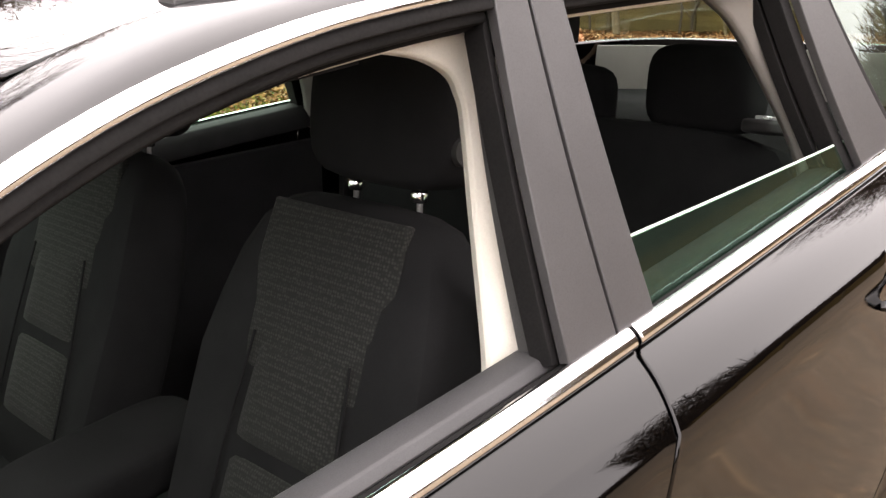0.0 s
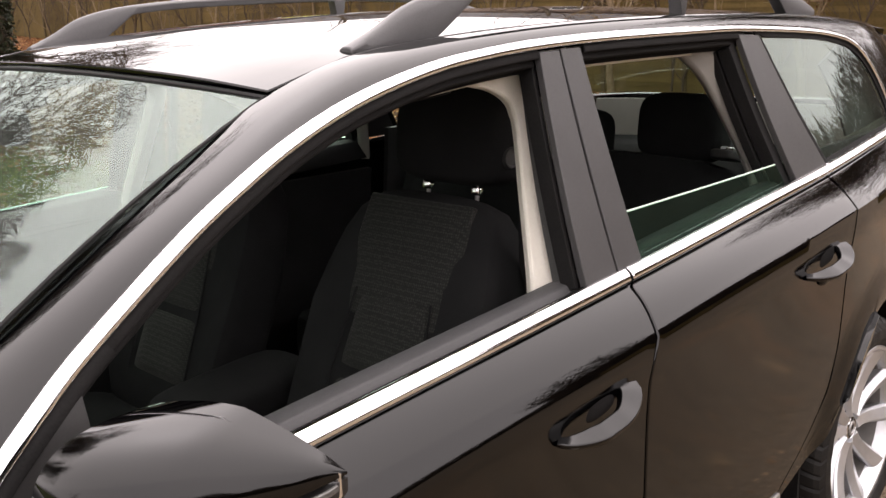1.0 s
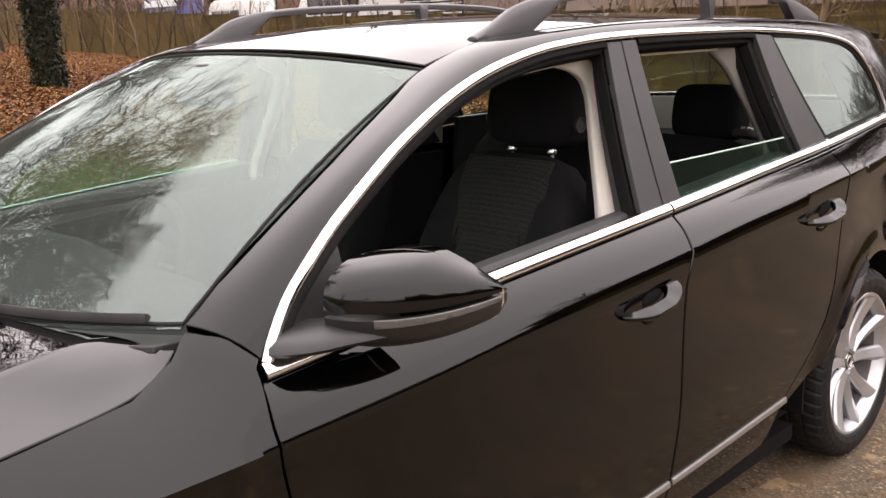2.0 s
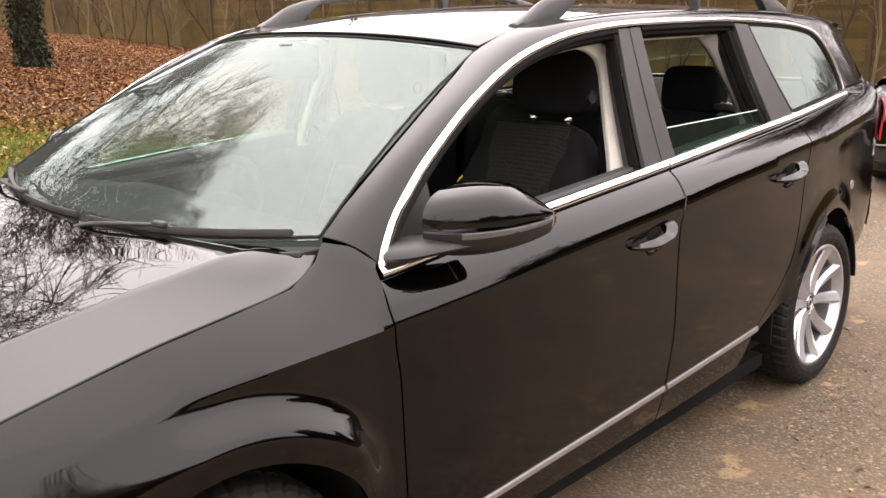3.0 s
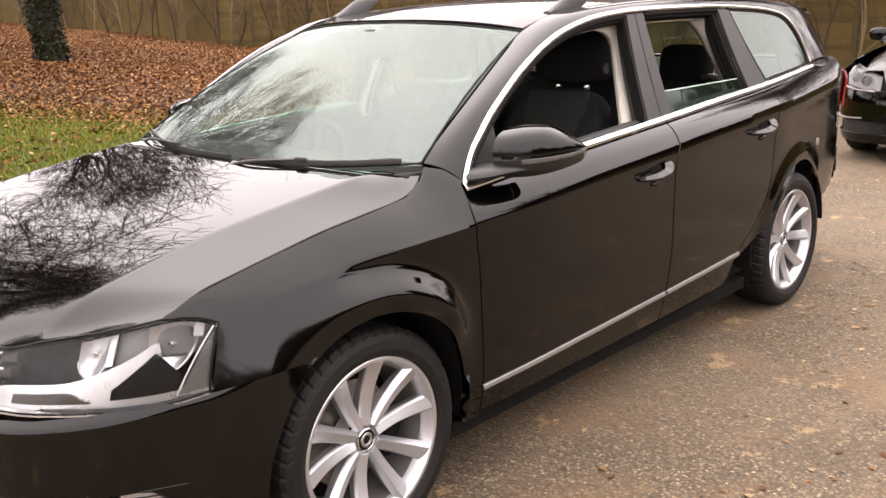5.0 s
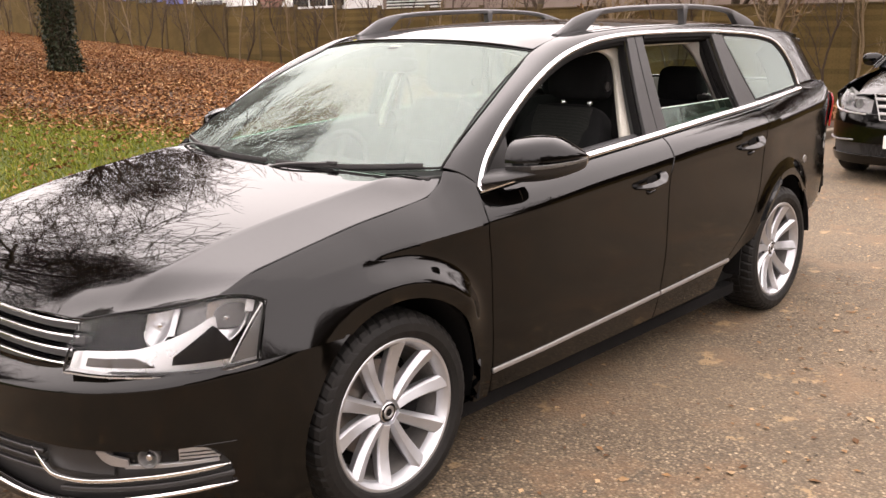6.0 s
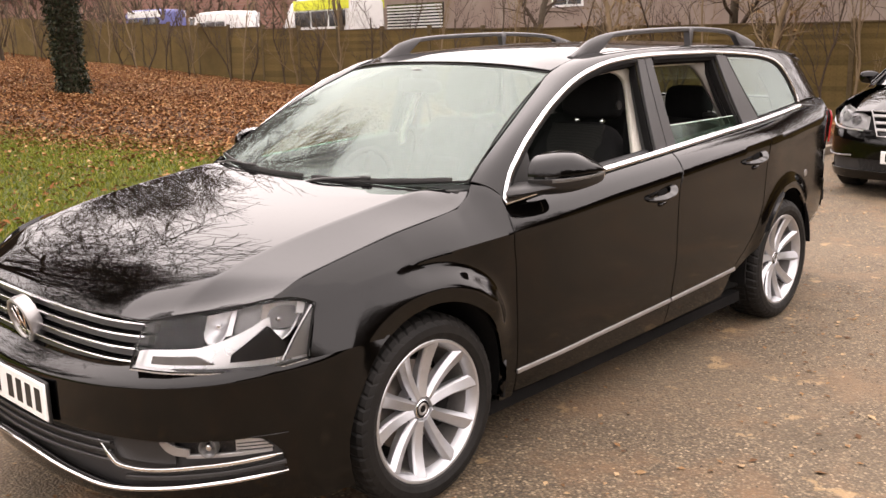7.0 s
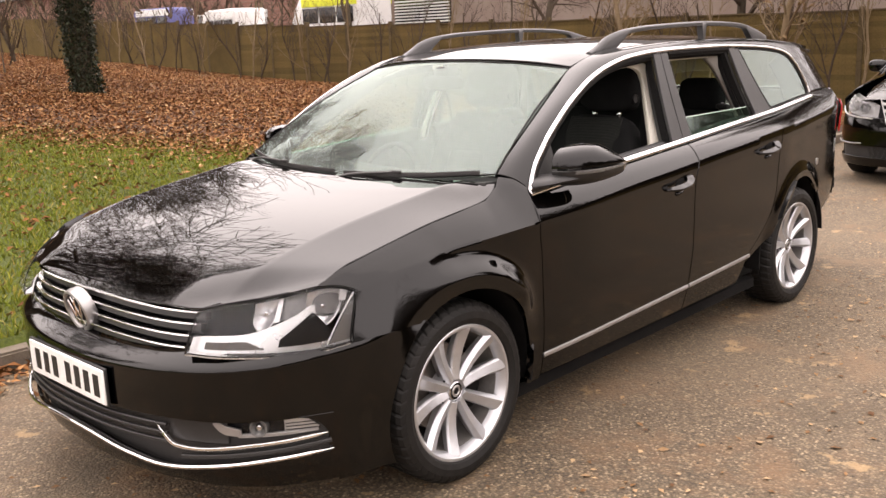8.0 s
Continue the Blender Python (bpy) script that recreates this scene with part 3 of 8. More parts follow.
# fallen leaves under the trees
n = 360000
x, y = rng.uniform(-17, 2, n), KERB_Y - 0.3 - 46 * rng.uniform(0, 1, n)
edge = leaf_side(x, y) + rng.normal(0, 0.9, n) + 0.8 * np.sin(1.1 * x + 0.7 * y)
keep = (edge > 0.2) | (rng.uniform(0, 1, n) < 0.10)
near = np.hypot(x - 2.2, y - 2.9) < 50
x, y = x[keep & near], y[keep & near]
tagged(leaf_field("leaf_litter", x, y, ground_z(x, y) + rng.uniform(0.005, 0.05, len(x)), 0.070, LEAF, 0.38, 0.20, 3), "thick layer of brown fallen leaves on the bank", "leaves", kind="stuff")
# grass blades on the lawn
n = 150000
x, y = rng.uniform(-9, 3.2, n), KERB_Y - 0.14 - 10.5 * rng.uniform(0, 1, n) ** 1.15
keep = leaf_side(x, y) + rng.normal(0, 0.7, n) < 0.6
x, y = x[keep], y[keep]
n = len(x)
z = ground_z(x, y)
ang, h, wd = rng.uniform(0, 2 * np.pi, n), rng.uniform(0.02, 0.06, n), rng.uniform(0.004, 0.009, n)
dx, dy = np.cos(ang) * wd, np.sin(ang) * wd
lx, ly = rng.normal(0, 0.025, n), rng.normal(0, 0.025, n)
V = np.stack([np.stack([x - dx, y - dy, z], -1), np.stack([x + dx, y + dy, z], -1), np.stack([x + lx, y + ly, z + h], -1)], 1).reshape(-1, 3)
tagged(new("lawn_grass", np_mesh("lawn_grass", V, np.arange(3 * n).reshape(-1, 3), GRASS)), "short green winter grass with scattered leaves", "grass", kind="stuff")
# crumbs of leaf on the road, thicker by the kerb and in drifts
n = 8000
x, y = rng.uniform(-9, 4, n), rng.uniform(KERB_Y + 0.03, 4.5, n)
drift = np.sin(1.7 * x + 0.6) * np.sin(1.3 * y + 0.4) + 0.6 * np.sin(3.1 * x - 2.2 * y)
keep = (drift > 0.25) | (rng.uniform(0, 1, n) < 0.25)
x, y = x[keep], y[keep]
tagged(leaf_field("road_leaves", x, y, np.full(len(x), 0.005), 0.028, LEAFROAD, 0.12, 0.08, 5), "small trodden leaf fragments on the asphalt", "leaves", kind="stuff")
n = 380
x, y = rng.uniform(-6, 2.4, n), rng.uniform(0.95, 3.4, n)
drift = np.sin(1.9 * x + 1.1) * np.sin(2.3 * y + 0.2) + rng.normal(0, 0.4, n)
x, y = x[drift > 0.1], y[drift > 0.1]
tagged(leaf_field("flat_leaves", x, y, np.full(len(x), 0.004), 0.042, LEAFROAD, 0.10, 0.06, 15), "flattened pale brown leaves stuck to the asphalt", "leaves", kind="stuff")
n = 1400
x, y = rng.uniform(-3, 3, n), KERB_Y + np.abs(rng.normal(0, 0.16, n)) + 0.01
tagged(leaf_field("gutter_leaves", x, y, np.full(n, 0.012) + rng.uniform(0, 0.02, n), 0.07, LEAF, 0.3, 0.15, 6), "brown leaves gathered along the kerb", "leaves", kind="stuff")
# loose chippings
n = 5200
x, y = rng.uniform(-7, 2.5, n), rng.uniform(0.9, 3.6, n)
s_ = rng.uniform(0.003, 0.008, n)
t_ = np.array([[1, 0, 0], [-0.5, 0.87, 0], [-0.5, -0.87, 0], [0, 0, 0.9]])
V = (np.stack([x, y, np.full(n, 0.001)], -1)[:, None, :] + t_[None] * s_[:, None, None]).reshape(-1, 3)
b = np.arange(n) * 4
F = np.concatenate([np.stack([b + i, b + j, b + 3], -1) for i, j in ((0, 1), (1, 2), (2, 0))])
STONE = leaf_mat("loose_chippings", [(0, (0.10, 0.09, 0.08)), (0.6, (0.24, 0.205, 0.155)), (1, (0.40, 0.34, 0.27))], 0.8)
tagged(new("chippings", np_mesh("chippings", V, F, STONE)), "loose grey stone chippings on the asphalt", "gravel", kind="stuff")


# ---- trees
def tube_tree(seed, height, r0, fork, spread, counts, bend=0.16, up=0.35, limb=1.0, fine=0.008):
    """Bare branches as tapered tubes: arrays of points and quads, thick ones first."""
    r = np.random.default_rng(seed)
    segs = []

    def branch(p, d, length, rad, level):
        n = max(3, int(4 + 3 * (3 - level) * 0.6))
        pts, rads = [p], [rad]
        dd = d.copy()
        for i in range(n):
            dd = dd + r.normal(0, bend, 3) + np.array([0, 0, up * 0.06 * level])
            dd /= np.linalg.norm(dd)
            pts.append(pts[-1] + dd * length / n)
            rads.append(rad * (1 - 0.75 * (i + 1) / n) if level else rad * (1 - (0.45 if limb == 1.0 else 0.93) * (i + 1) / n))
        segs.append((level, np.array(pts), np.array(rads)))
        if level + 1 < len(counts) + 1 and level < len(counts):
            for k in range(counts[level]):
                t = (fork if level == 0 else 0.18) + (1 - (fork if level == 0 else 0.18)) * (k + r.uniform(0, 1)) / counts[level]
                i = min(int(t * n), n - 1)
                q = pts[i] + (pts[i + 1] - pts[i]) * (t * n - i)
                along = pts[i + 1] - pts[i]
                along /= np.linalg.norm(along)
                side = r.normal(0, 1, 3)
                side -= side.dot(along) * along
                side /= np.linalg.norm(side)
                ang = r.uniform(0.55, 1.15) * spread
                nd = along * math.cos(ang) + side * math.sin(ang)
                nd[2] += 0.12
                nd /= np.linalg.norm(nd)
                ratio = r.uniform(0.42, 0.72) * (1.05 - 0.45 * t if level else 1.0)
                branch(q, nd, length * ratio * (0.75 if level == 0 else 0.85), max(rads[i] * r.uniform(0.35, 0.6) * (limb if level == 0 else 1.0), fine), level + 1)
    branch(np.array([0.0, 0, -0.1]), np.array([0.0, 0, 1.0]), height, r0, 0)
    return segs


def tubes(segs, sides):
    vs, fs, base = [], [], 0
    for level, pts, rads in segs:
        k = sides[min(level, len(sides) - 1)]
        t = np.gradient(pts, axis=0)
        t /= np.linalg.norm(t, axis=1, keepdims=True)
        ref = np.array([0.3, 0.9, 0.2])
        a = np.cross(t, ref)
        a /= np.linalg.norm(a, axis=1, keepdims=True)
        b = np.cross(t, a)
        th = 2 * np.pi * np.arange(k) / k
        ring = pts[:, None] + rads[:, None, None] * (np.cos(th)[None, :, None] * a[:, None] + np.sin(th)[None, :, None] * b[:, None])
        vs.append(ring.reshape(-1, 3))
        m = len(pts)
        i, j = np.meshgrid(np.arange(m - 1), np.arange(k), indexing="ij")
        f = np.stack([i * k + j, i * k + (j + 1) % k, (i + 1) * k + (j + 1) % k, (i + 1) * k + j], -1).reshape(-1, 4) + base
        fs.append(f)
        base += m * k
    return np.concatenate(vs), np.concatenate(fs)


def tree_thing(name, place, segs, label, bark, twig, split=1):
    e = thing(name, place, label, "tree")
    V, F = tubes([s for s in segs if s[0] < split], [12, 8, 6])
    o = new("trunk", np_mesh("trunk", V, F, bark, True))
    o.parent = e
    V, F = tubes([s for s in segs if s[0] >= split], [8, 6, 5, 4, 3, 3])
    o = new("crown", np_mesh("crown", V, F, twig, True))
    o.parent = e
    return e


def fork_tree(seed, fork_h, r0, limbs, reach, levels, fine=0.0105, open_=1.0):
    """A crown that forks again and again from one height, ending in sprays of fine twigs."""
    r = np.random.default_rng(seed)
    segs = []

    def grow(p, d, length, rad, level):
        n = 4 if level < levels - 1 else 3
        pts, rads = [p], [rad]
        dd = d.copy()
        for i in range(n):
            dd = dd + r.normal(0, 0.13, 3) + np.array([0, 0, 0.05 if level < 4 else 0.02])
            dd /= np.linalg.norm(dd)
            pts.append(pts[-1] + dd * length / n)
            rads.append(max(rad * (1 - 0.45 * (i + 1) / n), fine * 0.6))
        segs.append((level, np.array(pts), np.array(rads)))
        if level == levels:
            return
        for k in range(3):
            i = n if k == 0 else int(r.integers(1, n))
            side = r.normal(0, 1, 3)
            side -= side.dot(dd) * dd
            side /= np.linalg.norm(side)
            ang = r.uniform(0.10, 0.35) if k == 0 else r.uniform(0.45, 0.95) * open_
            nd = dd * math.cos(ang) + side * math.sin(ang)
            grow(pts[i], nd / np.linalg.norm(nd), length * r.uniform(0.68, 0.88), max(rads[i] * r.uniform(0.55, 0.8), fine), level + 1)
    trunk, rads = [np.array([0.0, 0, -0.15])], [r0 * 1.15]
    for i in range(8):
        trunk.append(np.array([r.normal(0, 0.03), r.normal(0, 0.03), fork_h * (i + 1) / 8]))
        rads.append(r0 * (1 - 0.25 * (i + 1) / 8))
    segs.append((0, np.array(trunk), np.array(rads)))
    for k in range(limbs):
        a, lean = 2 * np.pi * (k + r.uniform(-0.3, 0.3)) / limbs, r.uniform(0.35, 0.95) if k else 0.08
        i = 8 - (k % 3)
        grow(trunk[i], np.array([math.cos(a) * math.sin(lean), math.sin(a) * math.sin(lean), math.cos(lean)]), reach * r.uniform(0.8, 1.1), r0 * r.uniform(0.34, 0.5), 1)
    return segs


# the ivy-clad tree on the bank
TX, TY = -7.85, -17.8
TZ = float(ground_z(TX, TY))
segs = fork_tree(11, 3.2, 0.22, 7, 1.95, 7, 0.0088, 1.05)
ivy_tree = tree_thing("ivy_tree", (TX, TY, TZ), segs, "bare winter tree, its trunk wrapped in dark ivy", BARK, TWIG)
n = 9500
hz = rng.uniform(-0.05, 3.5, n)
th = rng.uniform(0, 2 * np.pi, n)
rad = (0.21 - 0.008 * hz) + np.abs(rng.normal(0.07, 0.05, n)) + 0.05 * np.exp(-hz / 0.25) + 0.06 * smooth01((hz - 0.6) / 1.5) + 0.04 * np.sin(3 * th + hz * 2.1)
trunk_pts = segs[0][1]
cx_ = np.interp(hz, trunk_pts[:, 2], trunk_pts[:, 0])
cy_ = np.interp(hz, trunk_pts[:, 2], trunk_pts[:, 1])
o = leaf_field("ivy", cx_ + rad * np.cos(th), cy_ + rad * np.sin(th), hz, 0.075, IVY, 1.2, 0.1, 8)
o.parent = ivy_tree
o["label"] = "dark glossy ivy round the trunk"
# a taller spreading tree nearer the kerb, and its like further along the bank
# its boughs cut back on the road side
segs = [g_ for g_ in fork_tree(37, 4.0, 0.24, 7, 2.15, 8, 0.0075) if g_[0] < 2 or (g_[1][:, 2] + 1.03 * g_[1][:, 1]).max() < (11.6 if g_[1][:, 0].mean() > -0.6 else 10.8)]
first = tree_thing("spreading_tree", (0.8, -10.6, float(ground_z(0.8, -10.6))), segs, "tall spreading bare tree with dense fine twigs", BARK, TWIG)
first["group"] = "spreading trees on the bank"
copy_thing(first, Matrix.Translation((8.5, -13.5, float(ground_z(8.5, -13.5)))) @ pose(0, 0, 0, 0, 0, 130))
copy_thing(first, Matrix.Translation((-18.6, -2.0, float(ground_z(-18.6, -2.0)))) @ pose(0, 0, 0, 0, 0, 215))
# other bare trees, standing back all round
oak = [tube_tree(s_, 12.0, 0.24, 0.22, 1.0, (12, 8, 6, 4), 0.12) for s_ in (21, 22, 23)]
stand = ((-19.5, -8, 0, 0.5), (-21.5, -15, 1, 0.5), (-23, -26, 2, 0.6), (-19, -38, 0, 0.8), (-13, -34, 1, 0.7), (20, -6, 1, 0.9), (24, 44, 0, 0.9), (-60, 40, 1, 1.0), (34, 8, 2, 1.0))
made = {}
for i, (tx, ty, kk, big) in enumerate(stand):
    z0 = float(ground_z(tx, ty))
    m = Matrix.Translation((tx, ty, z0)) @ pose(0, 0, 0, 0, 0, 47 * i) @ Matrix.Scale(big, 4)
    if kk not in made:
        made[kk] = tree_thing("bare_tree", (tx, ty, z0), oak[kk], "tall bare winter tree with fine twigs", BARK, TWIG)
        made[kk]["group"] = "bare trees round the yard"
        made[kk].matrix_basis = m
    else:
        copy_thing(made[kk], m)


# far belt of woodland, closing the view all round
def woodland(name, seed, r0, r1, count, hmax, a0=0.0, a1=2 * np.pi, stem=1.0):
    r = np.random.default_rng(seed)
    th = r.uniform(a0, a1, count)
    rad = r.uniform(r0, r1, count)
    h = hmax * r.beta(1.3, 1.8, count) * (0.7 + 0.3 * np.sin(5 * th + 1) * np.sin(11 * th))
    h *= 1 - 0.40 * np.exp(-((th - 2.855) / 0.05) ** 2)
    x, y = rad * np.cos(th), rad * np.sin(th)
    ang = r.uniform(0, 2 * np.pi, count)
    L = r.uniform(0.5, 1.6, count)
    w = r.uniform(0.02, 0.09, count) * stem
    dirx, diry, dirz = np.cos(ang) * 0.5, np.sin(ang) * 0.5, r.uniform(0.2, 1, count)
    c = np.stack([x, y, h], -1)
    d = np.stack([dirx, diry, dirz], -1) * L[:, None]
    p = np.stack([-np.sin(th), np.cos(th), np.zeros(count)], -1) * w[:, None]
    V = np.stack([c - p, c + p, c + d], 1).reshape(-1, 3)
    return new(name, np_mesh(name, V, np.arange(3 * count).reshape(-1, 3), TWIG))


tagged(woodland("far_woods", 31, 55, 80, 60000, 7.0), "distant brown winter woodland", "woods", kind="stuff")
# thicket of fine stems behind the bank's trees
r = np.random.default_rng(53)
n = 60000
x, y = r.uniform(-8.0, 16, n), -27 + r.normal(0, 2.2, n)
h = 5.0 * r.beta(1.1, 1.5, n)
a_ = r.uniform(0, 2 * np.pi, n)
c = np.stack([x, y, ground_z(x, y) + h], -1)
d = np.stack([np.cos(a_) * 0.35, np.sin(a_) * 0.35, r.uniform(0.4, 1, n)], -1) * r.uniform(0.6, 1.8, n)[:, None]
p = np.stack([r.uniform(0.012, 0.035, n), np.zeros(n), np.zeros(n)], -1)
V = np.stack([c - p, c + p, c + d], 1).reshape(-1, 3)
tagged(new("thicket", np_mesh("thicket", V, np.arange(3 * n).reshape(-1, 3), TWIG)), "dense brown thicket of thin bare stems", "thicket", kind="stuff")
wood = woodland("wood_edge", 33, 42, 54, 170000, 11.5, 1.0, 3.30, 0.5)
tagged(wood, "edge of a bare brown wood beyond the yard", "woods", kind="stuff")
tagged(woodland("near_copse", 35, 31, 39, 100000, 16.0, 2.36, 2.81, 0.45), "dense brown copse standing nearer the yard", "woods", kind="stuff")
# hedge on the far side of the yard
n = 60000
x, y = rng.uniform(-34, 28, n), 21.0 + rng.normal(0, 0.8, n)
hz = 1.9 * rng.beta(1.2, 1.1, n) * (0.8 + 0.2 * np.sin(0.9 * x))
hedge = leaf_field("hedge", x, y, hz, 0.13, leaf_mat("brown_green_hedge", [(0, (0.03, 0.03, 0.012)), (0.6, (0.07, 0.06, 0.025)), (1, (0.14, 0.10, 0.05))]), 1.0, 0.1, 12)
tagged(hedge, "tangled brown and green hedge along the yard", "hedge", kind="stuff")

# ---- boarded fence along the back
FX = -17.0
fence = thing("fence", (FX, -12, 0), "long weathered wooden fence of lapped horizontal boards", "fence")
bm = bmesh.new()
NB = 17
for k in range(NB):
    z0, z1 = 0.03 + 1.72 * k / NB, 0.03 + 1.72 * (k + 1) / NB + 0.012
    vs = [bm.verts.new(c) for c in ((0.030, -0.9, z0), (0.030, 0.9, z0), (0.016, 0.9, z1), (0.016, -0.9, z1), (0.008, -0.9, z0), (0.008, 0.9, z0), (0.004, 0.9, z1), (0.004, -0.9, z1))]
    for f in ((0, 1, 2, 3), (7, 6, 5, 4), (1, 0, 4, 5), (3, 2, 6, 7), (0, 3, 7, 4), (2, 1, 5, 6)):
        bm.faces.new([vs[i] for i in f])
for yy in (-0.45, 0.0, 0.45):
    b2 = box_bm((-0.03, yy - 0.02, 0.05), (0.006, yy + 0.02, 1.72))
    tmp = bpy.data.meshes.new("tmp")
    b2.to_mesh(tmp)
    b2.free()
    bm.from_mesh(tmp)
    bpy.data.meshes.remove(tmp)
bm.faces.ensure_lookup_table()
bmesh.ops.recalc_face_normals(bm, faces=bm.faces)
panel_me = bpy.data.meshes.new("fence_panel")
bm.to_mesh(panel_me)
bm.free()
panel_me.materials.append(BOARD)
bm = box_bm((-0.05, -0.05, -0.5), (0.055, 0.05, 1.84))
bmesh.ops.bevel(bm, geom=[e for e in bm.edges], offset=0.008, segments=1, affect="EDGES")
post_me = bpy.data.meshes.new("fence_post")
bm.to_mesh(post_me)
bm.free()
post_me.materials.append(POST)
bm = box_bm((-0.03, -0.9, 1.755), (0.045, 0.9, 1.785))
cap_me = bpy.data.meshes.new("fence_cap")
bm.to_mesh(cap_me)
bm.free()
cap_me.materials.append(POST)


def fence_z(y):
    return float(np.interp(y, [-60, -42, -36, -28, -20, -12, -5, 4, 16], [2.0, 1.15, 0.88, 0.45, 0.12, -0.02, -0.10, -0.12, -0.12]))


bm = bmesh.new()
vs = [bm.verts.new(c) for c in ((0.030, -0.9, 0), (0.030, 0.9, 0), (0.016, 0.9, 0.113), (0.016, -0.9, 0.113), (0.008, -0.9, 0), (0.008, 0.9, 0), (0.004, 0.9, 0.113), (0.004, -0.9, 0.113))]
for f in ((0, 1, 2, 3), (7, 6, 5, 4), (1, 0, 4, 5), (3, 2, 6, 7), (0, 3, 7, 4), (2, 1, 5, 6)):
    bm.faces.new([vs[k] for k in f])
bmesh.ops.recalc_face_normals(bm, faces=bm.faces)
board_me = bpy.data.meshes.new("board")
bm.to_mesh(board_me)
bm.free()
board_me.materials.append(BOARD)
for i in range(39):
    yy = 14 - 1.9 * i
    zz = fence_z(yy)
    m0 = pose(random.uniform(-0.01, 0.01), yy + 12, zz, random.uniform(-0.5, 0.5), random.uniform(-1.2, 1.2), 0)
    nearby = -25 < yy < 2
    items = [(cap_me, 0, 0), (post_me, 0.95, 0)]
    if nearby:
        items += [(board_me, 0, 0.03 + 1.72 * k / NB) for k in range(-3, NB)]
    else:
        items.append((panel_me, 0, 0))
    for me_, dy, dz in items:
        o = new(me_.name, me_)
        o.parent = fence
        o.matrix_basis = m0 @ pose(random.uniform(-0.002, 0.002), dy, dz)
        if me_ is panel_me:
            o["kind"] = "stuff"

# saplings and shrubs in front of the fence
shrub_segs = [tube_tree(s_, h_, 0.028, 0.08, 0.7, (9, 6, 5), 0.14, 0.6, 1.0, 0.004) for s_, h_ in ((41, 2.9), (42, 2.2), (43, 3.4))]
for i in range(46):
    yy = -1.5 - 0.95 * i + random.uniform(-0.6, 0.6)
    xx = FX + random.uniform(0.35, 1.3)
    k = i % 3
    zz = float(max(ground_z(xx, yy), fence_z(yy)))
    if i < 3:
        e = thing("sapling", (xx, yy, zz), "thin bare sapling growing in front of the fence", "sapling", "saplings along the fence")
        V, F = tubes(shrub_segs[k], [6, 5, 4, 3])
        o = new("branchwork", np_mesh("branchwork", V, F, PALETWIG if k == 2 else TWIG, True))
        o.parent = e
        made["s%d" % k] = e
        e.matrix_basis = pose(xx, yy, zz, random.uniform(-8, 8), random.uniform(-8, 8), random.uniform(0, 360))
    else:
        copy_thing(made["s%d" % k], pose(xx, yy, zz, random.uniform(-10, 10), random.uniform(-10, 10), random.uniform(0, 360)))
# the larger dry bush by the second car
bsegs = tube_tree(51, 4.2, 0.07, 0.10, 0.9, (10, 8, 6), 0.14, 0.4)
bush = thing("dry_bush", (-14.9, -4.6, -0.02), "dry bush with pale twigs and a few withered leaves", "bush")
V, F = tubes(bsegs, [7, 5, 4, 3])
o = new("branchwork", np_mesh("branchwork", V, F, PALETWIG, True))
o.parent = bush
tips = np.concatenate([s[1][-2:] for s in bsegs if s[0] == 3])
tips = tips[rng.uniform(0, 1, len(tips)) < 0.5]
o = leaf_field("withered_leaves", tips[:, 0], tips[:, 1], tips[:, 2], 0.09, BUSHLEAF, 1.0, 0.2, 14)
o.parent = bush
copy_thing(bush, pose(-15.4, -8.5, -0.05, 0, 0, 130))
copy_thing(bush, pose(-15.0, -0.6, -0.05, 0, 0, 250))

# ---- beyond the fence: brick building, vans
bld = thing("brick_building", (-27, 0, 0), "low pink-red brick building behind the fence", "building")
part("wall", box_bm((-33, -29.0, -0.5), (-27, -4, 5.2)), BRICK, bld, "pink-red brick wall")
rows = [[Vector((x, y, z)) for y in (-29.6, -16, -3.4)] for x, z in ((-26.4, 5.1), (-30, 7.4), (-33.6, 5.1))]
part("roof", sheet_bm(rows, (0, 0, 1), 0.15), ROOFTILE, bld, "grey slate roof")
vent = part("vent", box_bm((-27.0, -27.5, 1.95), (-26.93, -24.2, 3.05)), DARKGLASS, bld, "louvred vent with white slats")
for k in range(8):
    part("slat", placed(box_bm((-0.05, -1.62, -0.02), (0.03, 1.62, 0.02)), Matrix.Translation((-26.90, -25.85, 2.06 + 0.125 * k)) @ pose(0, 0, 0, 0, 28, 0)), WHITEP, vent, "", 0.004)
for yy in (-18, -9):
    wdw = part("window", box_bm((-27.02, yy - 0.7, 2.6), (-26.96, yy + 0.7, 3.9)), WHITEP, bld, "white-framed window", 0.006)
    part("pane", box_bm((-26.99, yy - 0.62, 2.68), (-26.95, yy - 0.03, 3.82)), DARKGLASS, wdw)
    part("pane", box_bm((-26.99, yy + 0.03, 2.68), (-26.95, yy + 0.62, 3.82)), DARKGLASS, wdw)
house = thing("brick_house", (-40, -50, 0), "distant red brick house beyond the fence", "house")
part("wall", box_bm((-46, -128, 0), (-38, -36, 6.5)), BRICK, house)
part("roof", sheet_bm([[Vector((x, y, z)) for y in (-129, -82, -35)] for x, z in ((-37.3, 6.3), (-42, 9.6), (-46.7, 6.3))], (0, 0, 1), 0.15), ROOFTILE, house)
for yy in (-84, -76, -68, -60, -54, -48, -42):
    wdw = part("window", box_bm((-38.03, yy - 0.7, 2.2), (-37.95, yy + 0.7, 3.6)), WHITEP, house, "white-framed window", 0.006)
    part("pane", box_bm((-37.98, yy - 0.6, 2.3), (-37.93, yy + 0.6, 3.5)), DARKGLASS, wdw)
# both are built in the yard's own axes
for ob in list(bld.children) + list(house.children):
    ob.location = -ob.parent.location


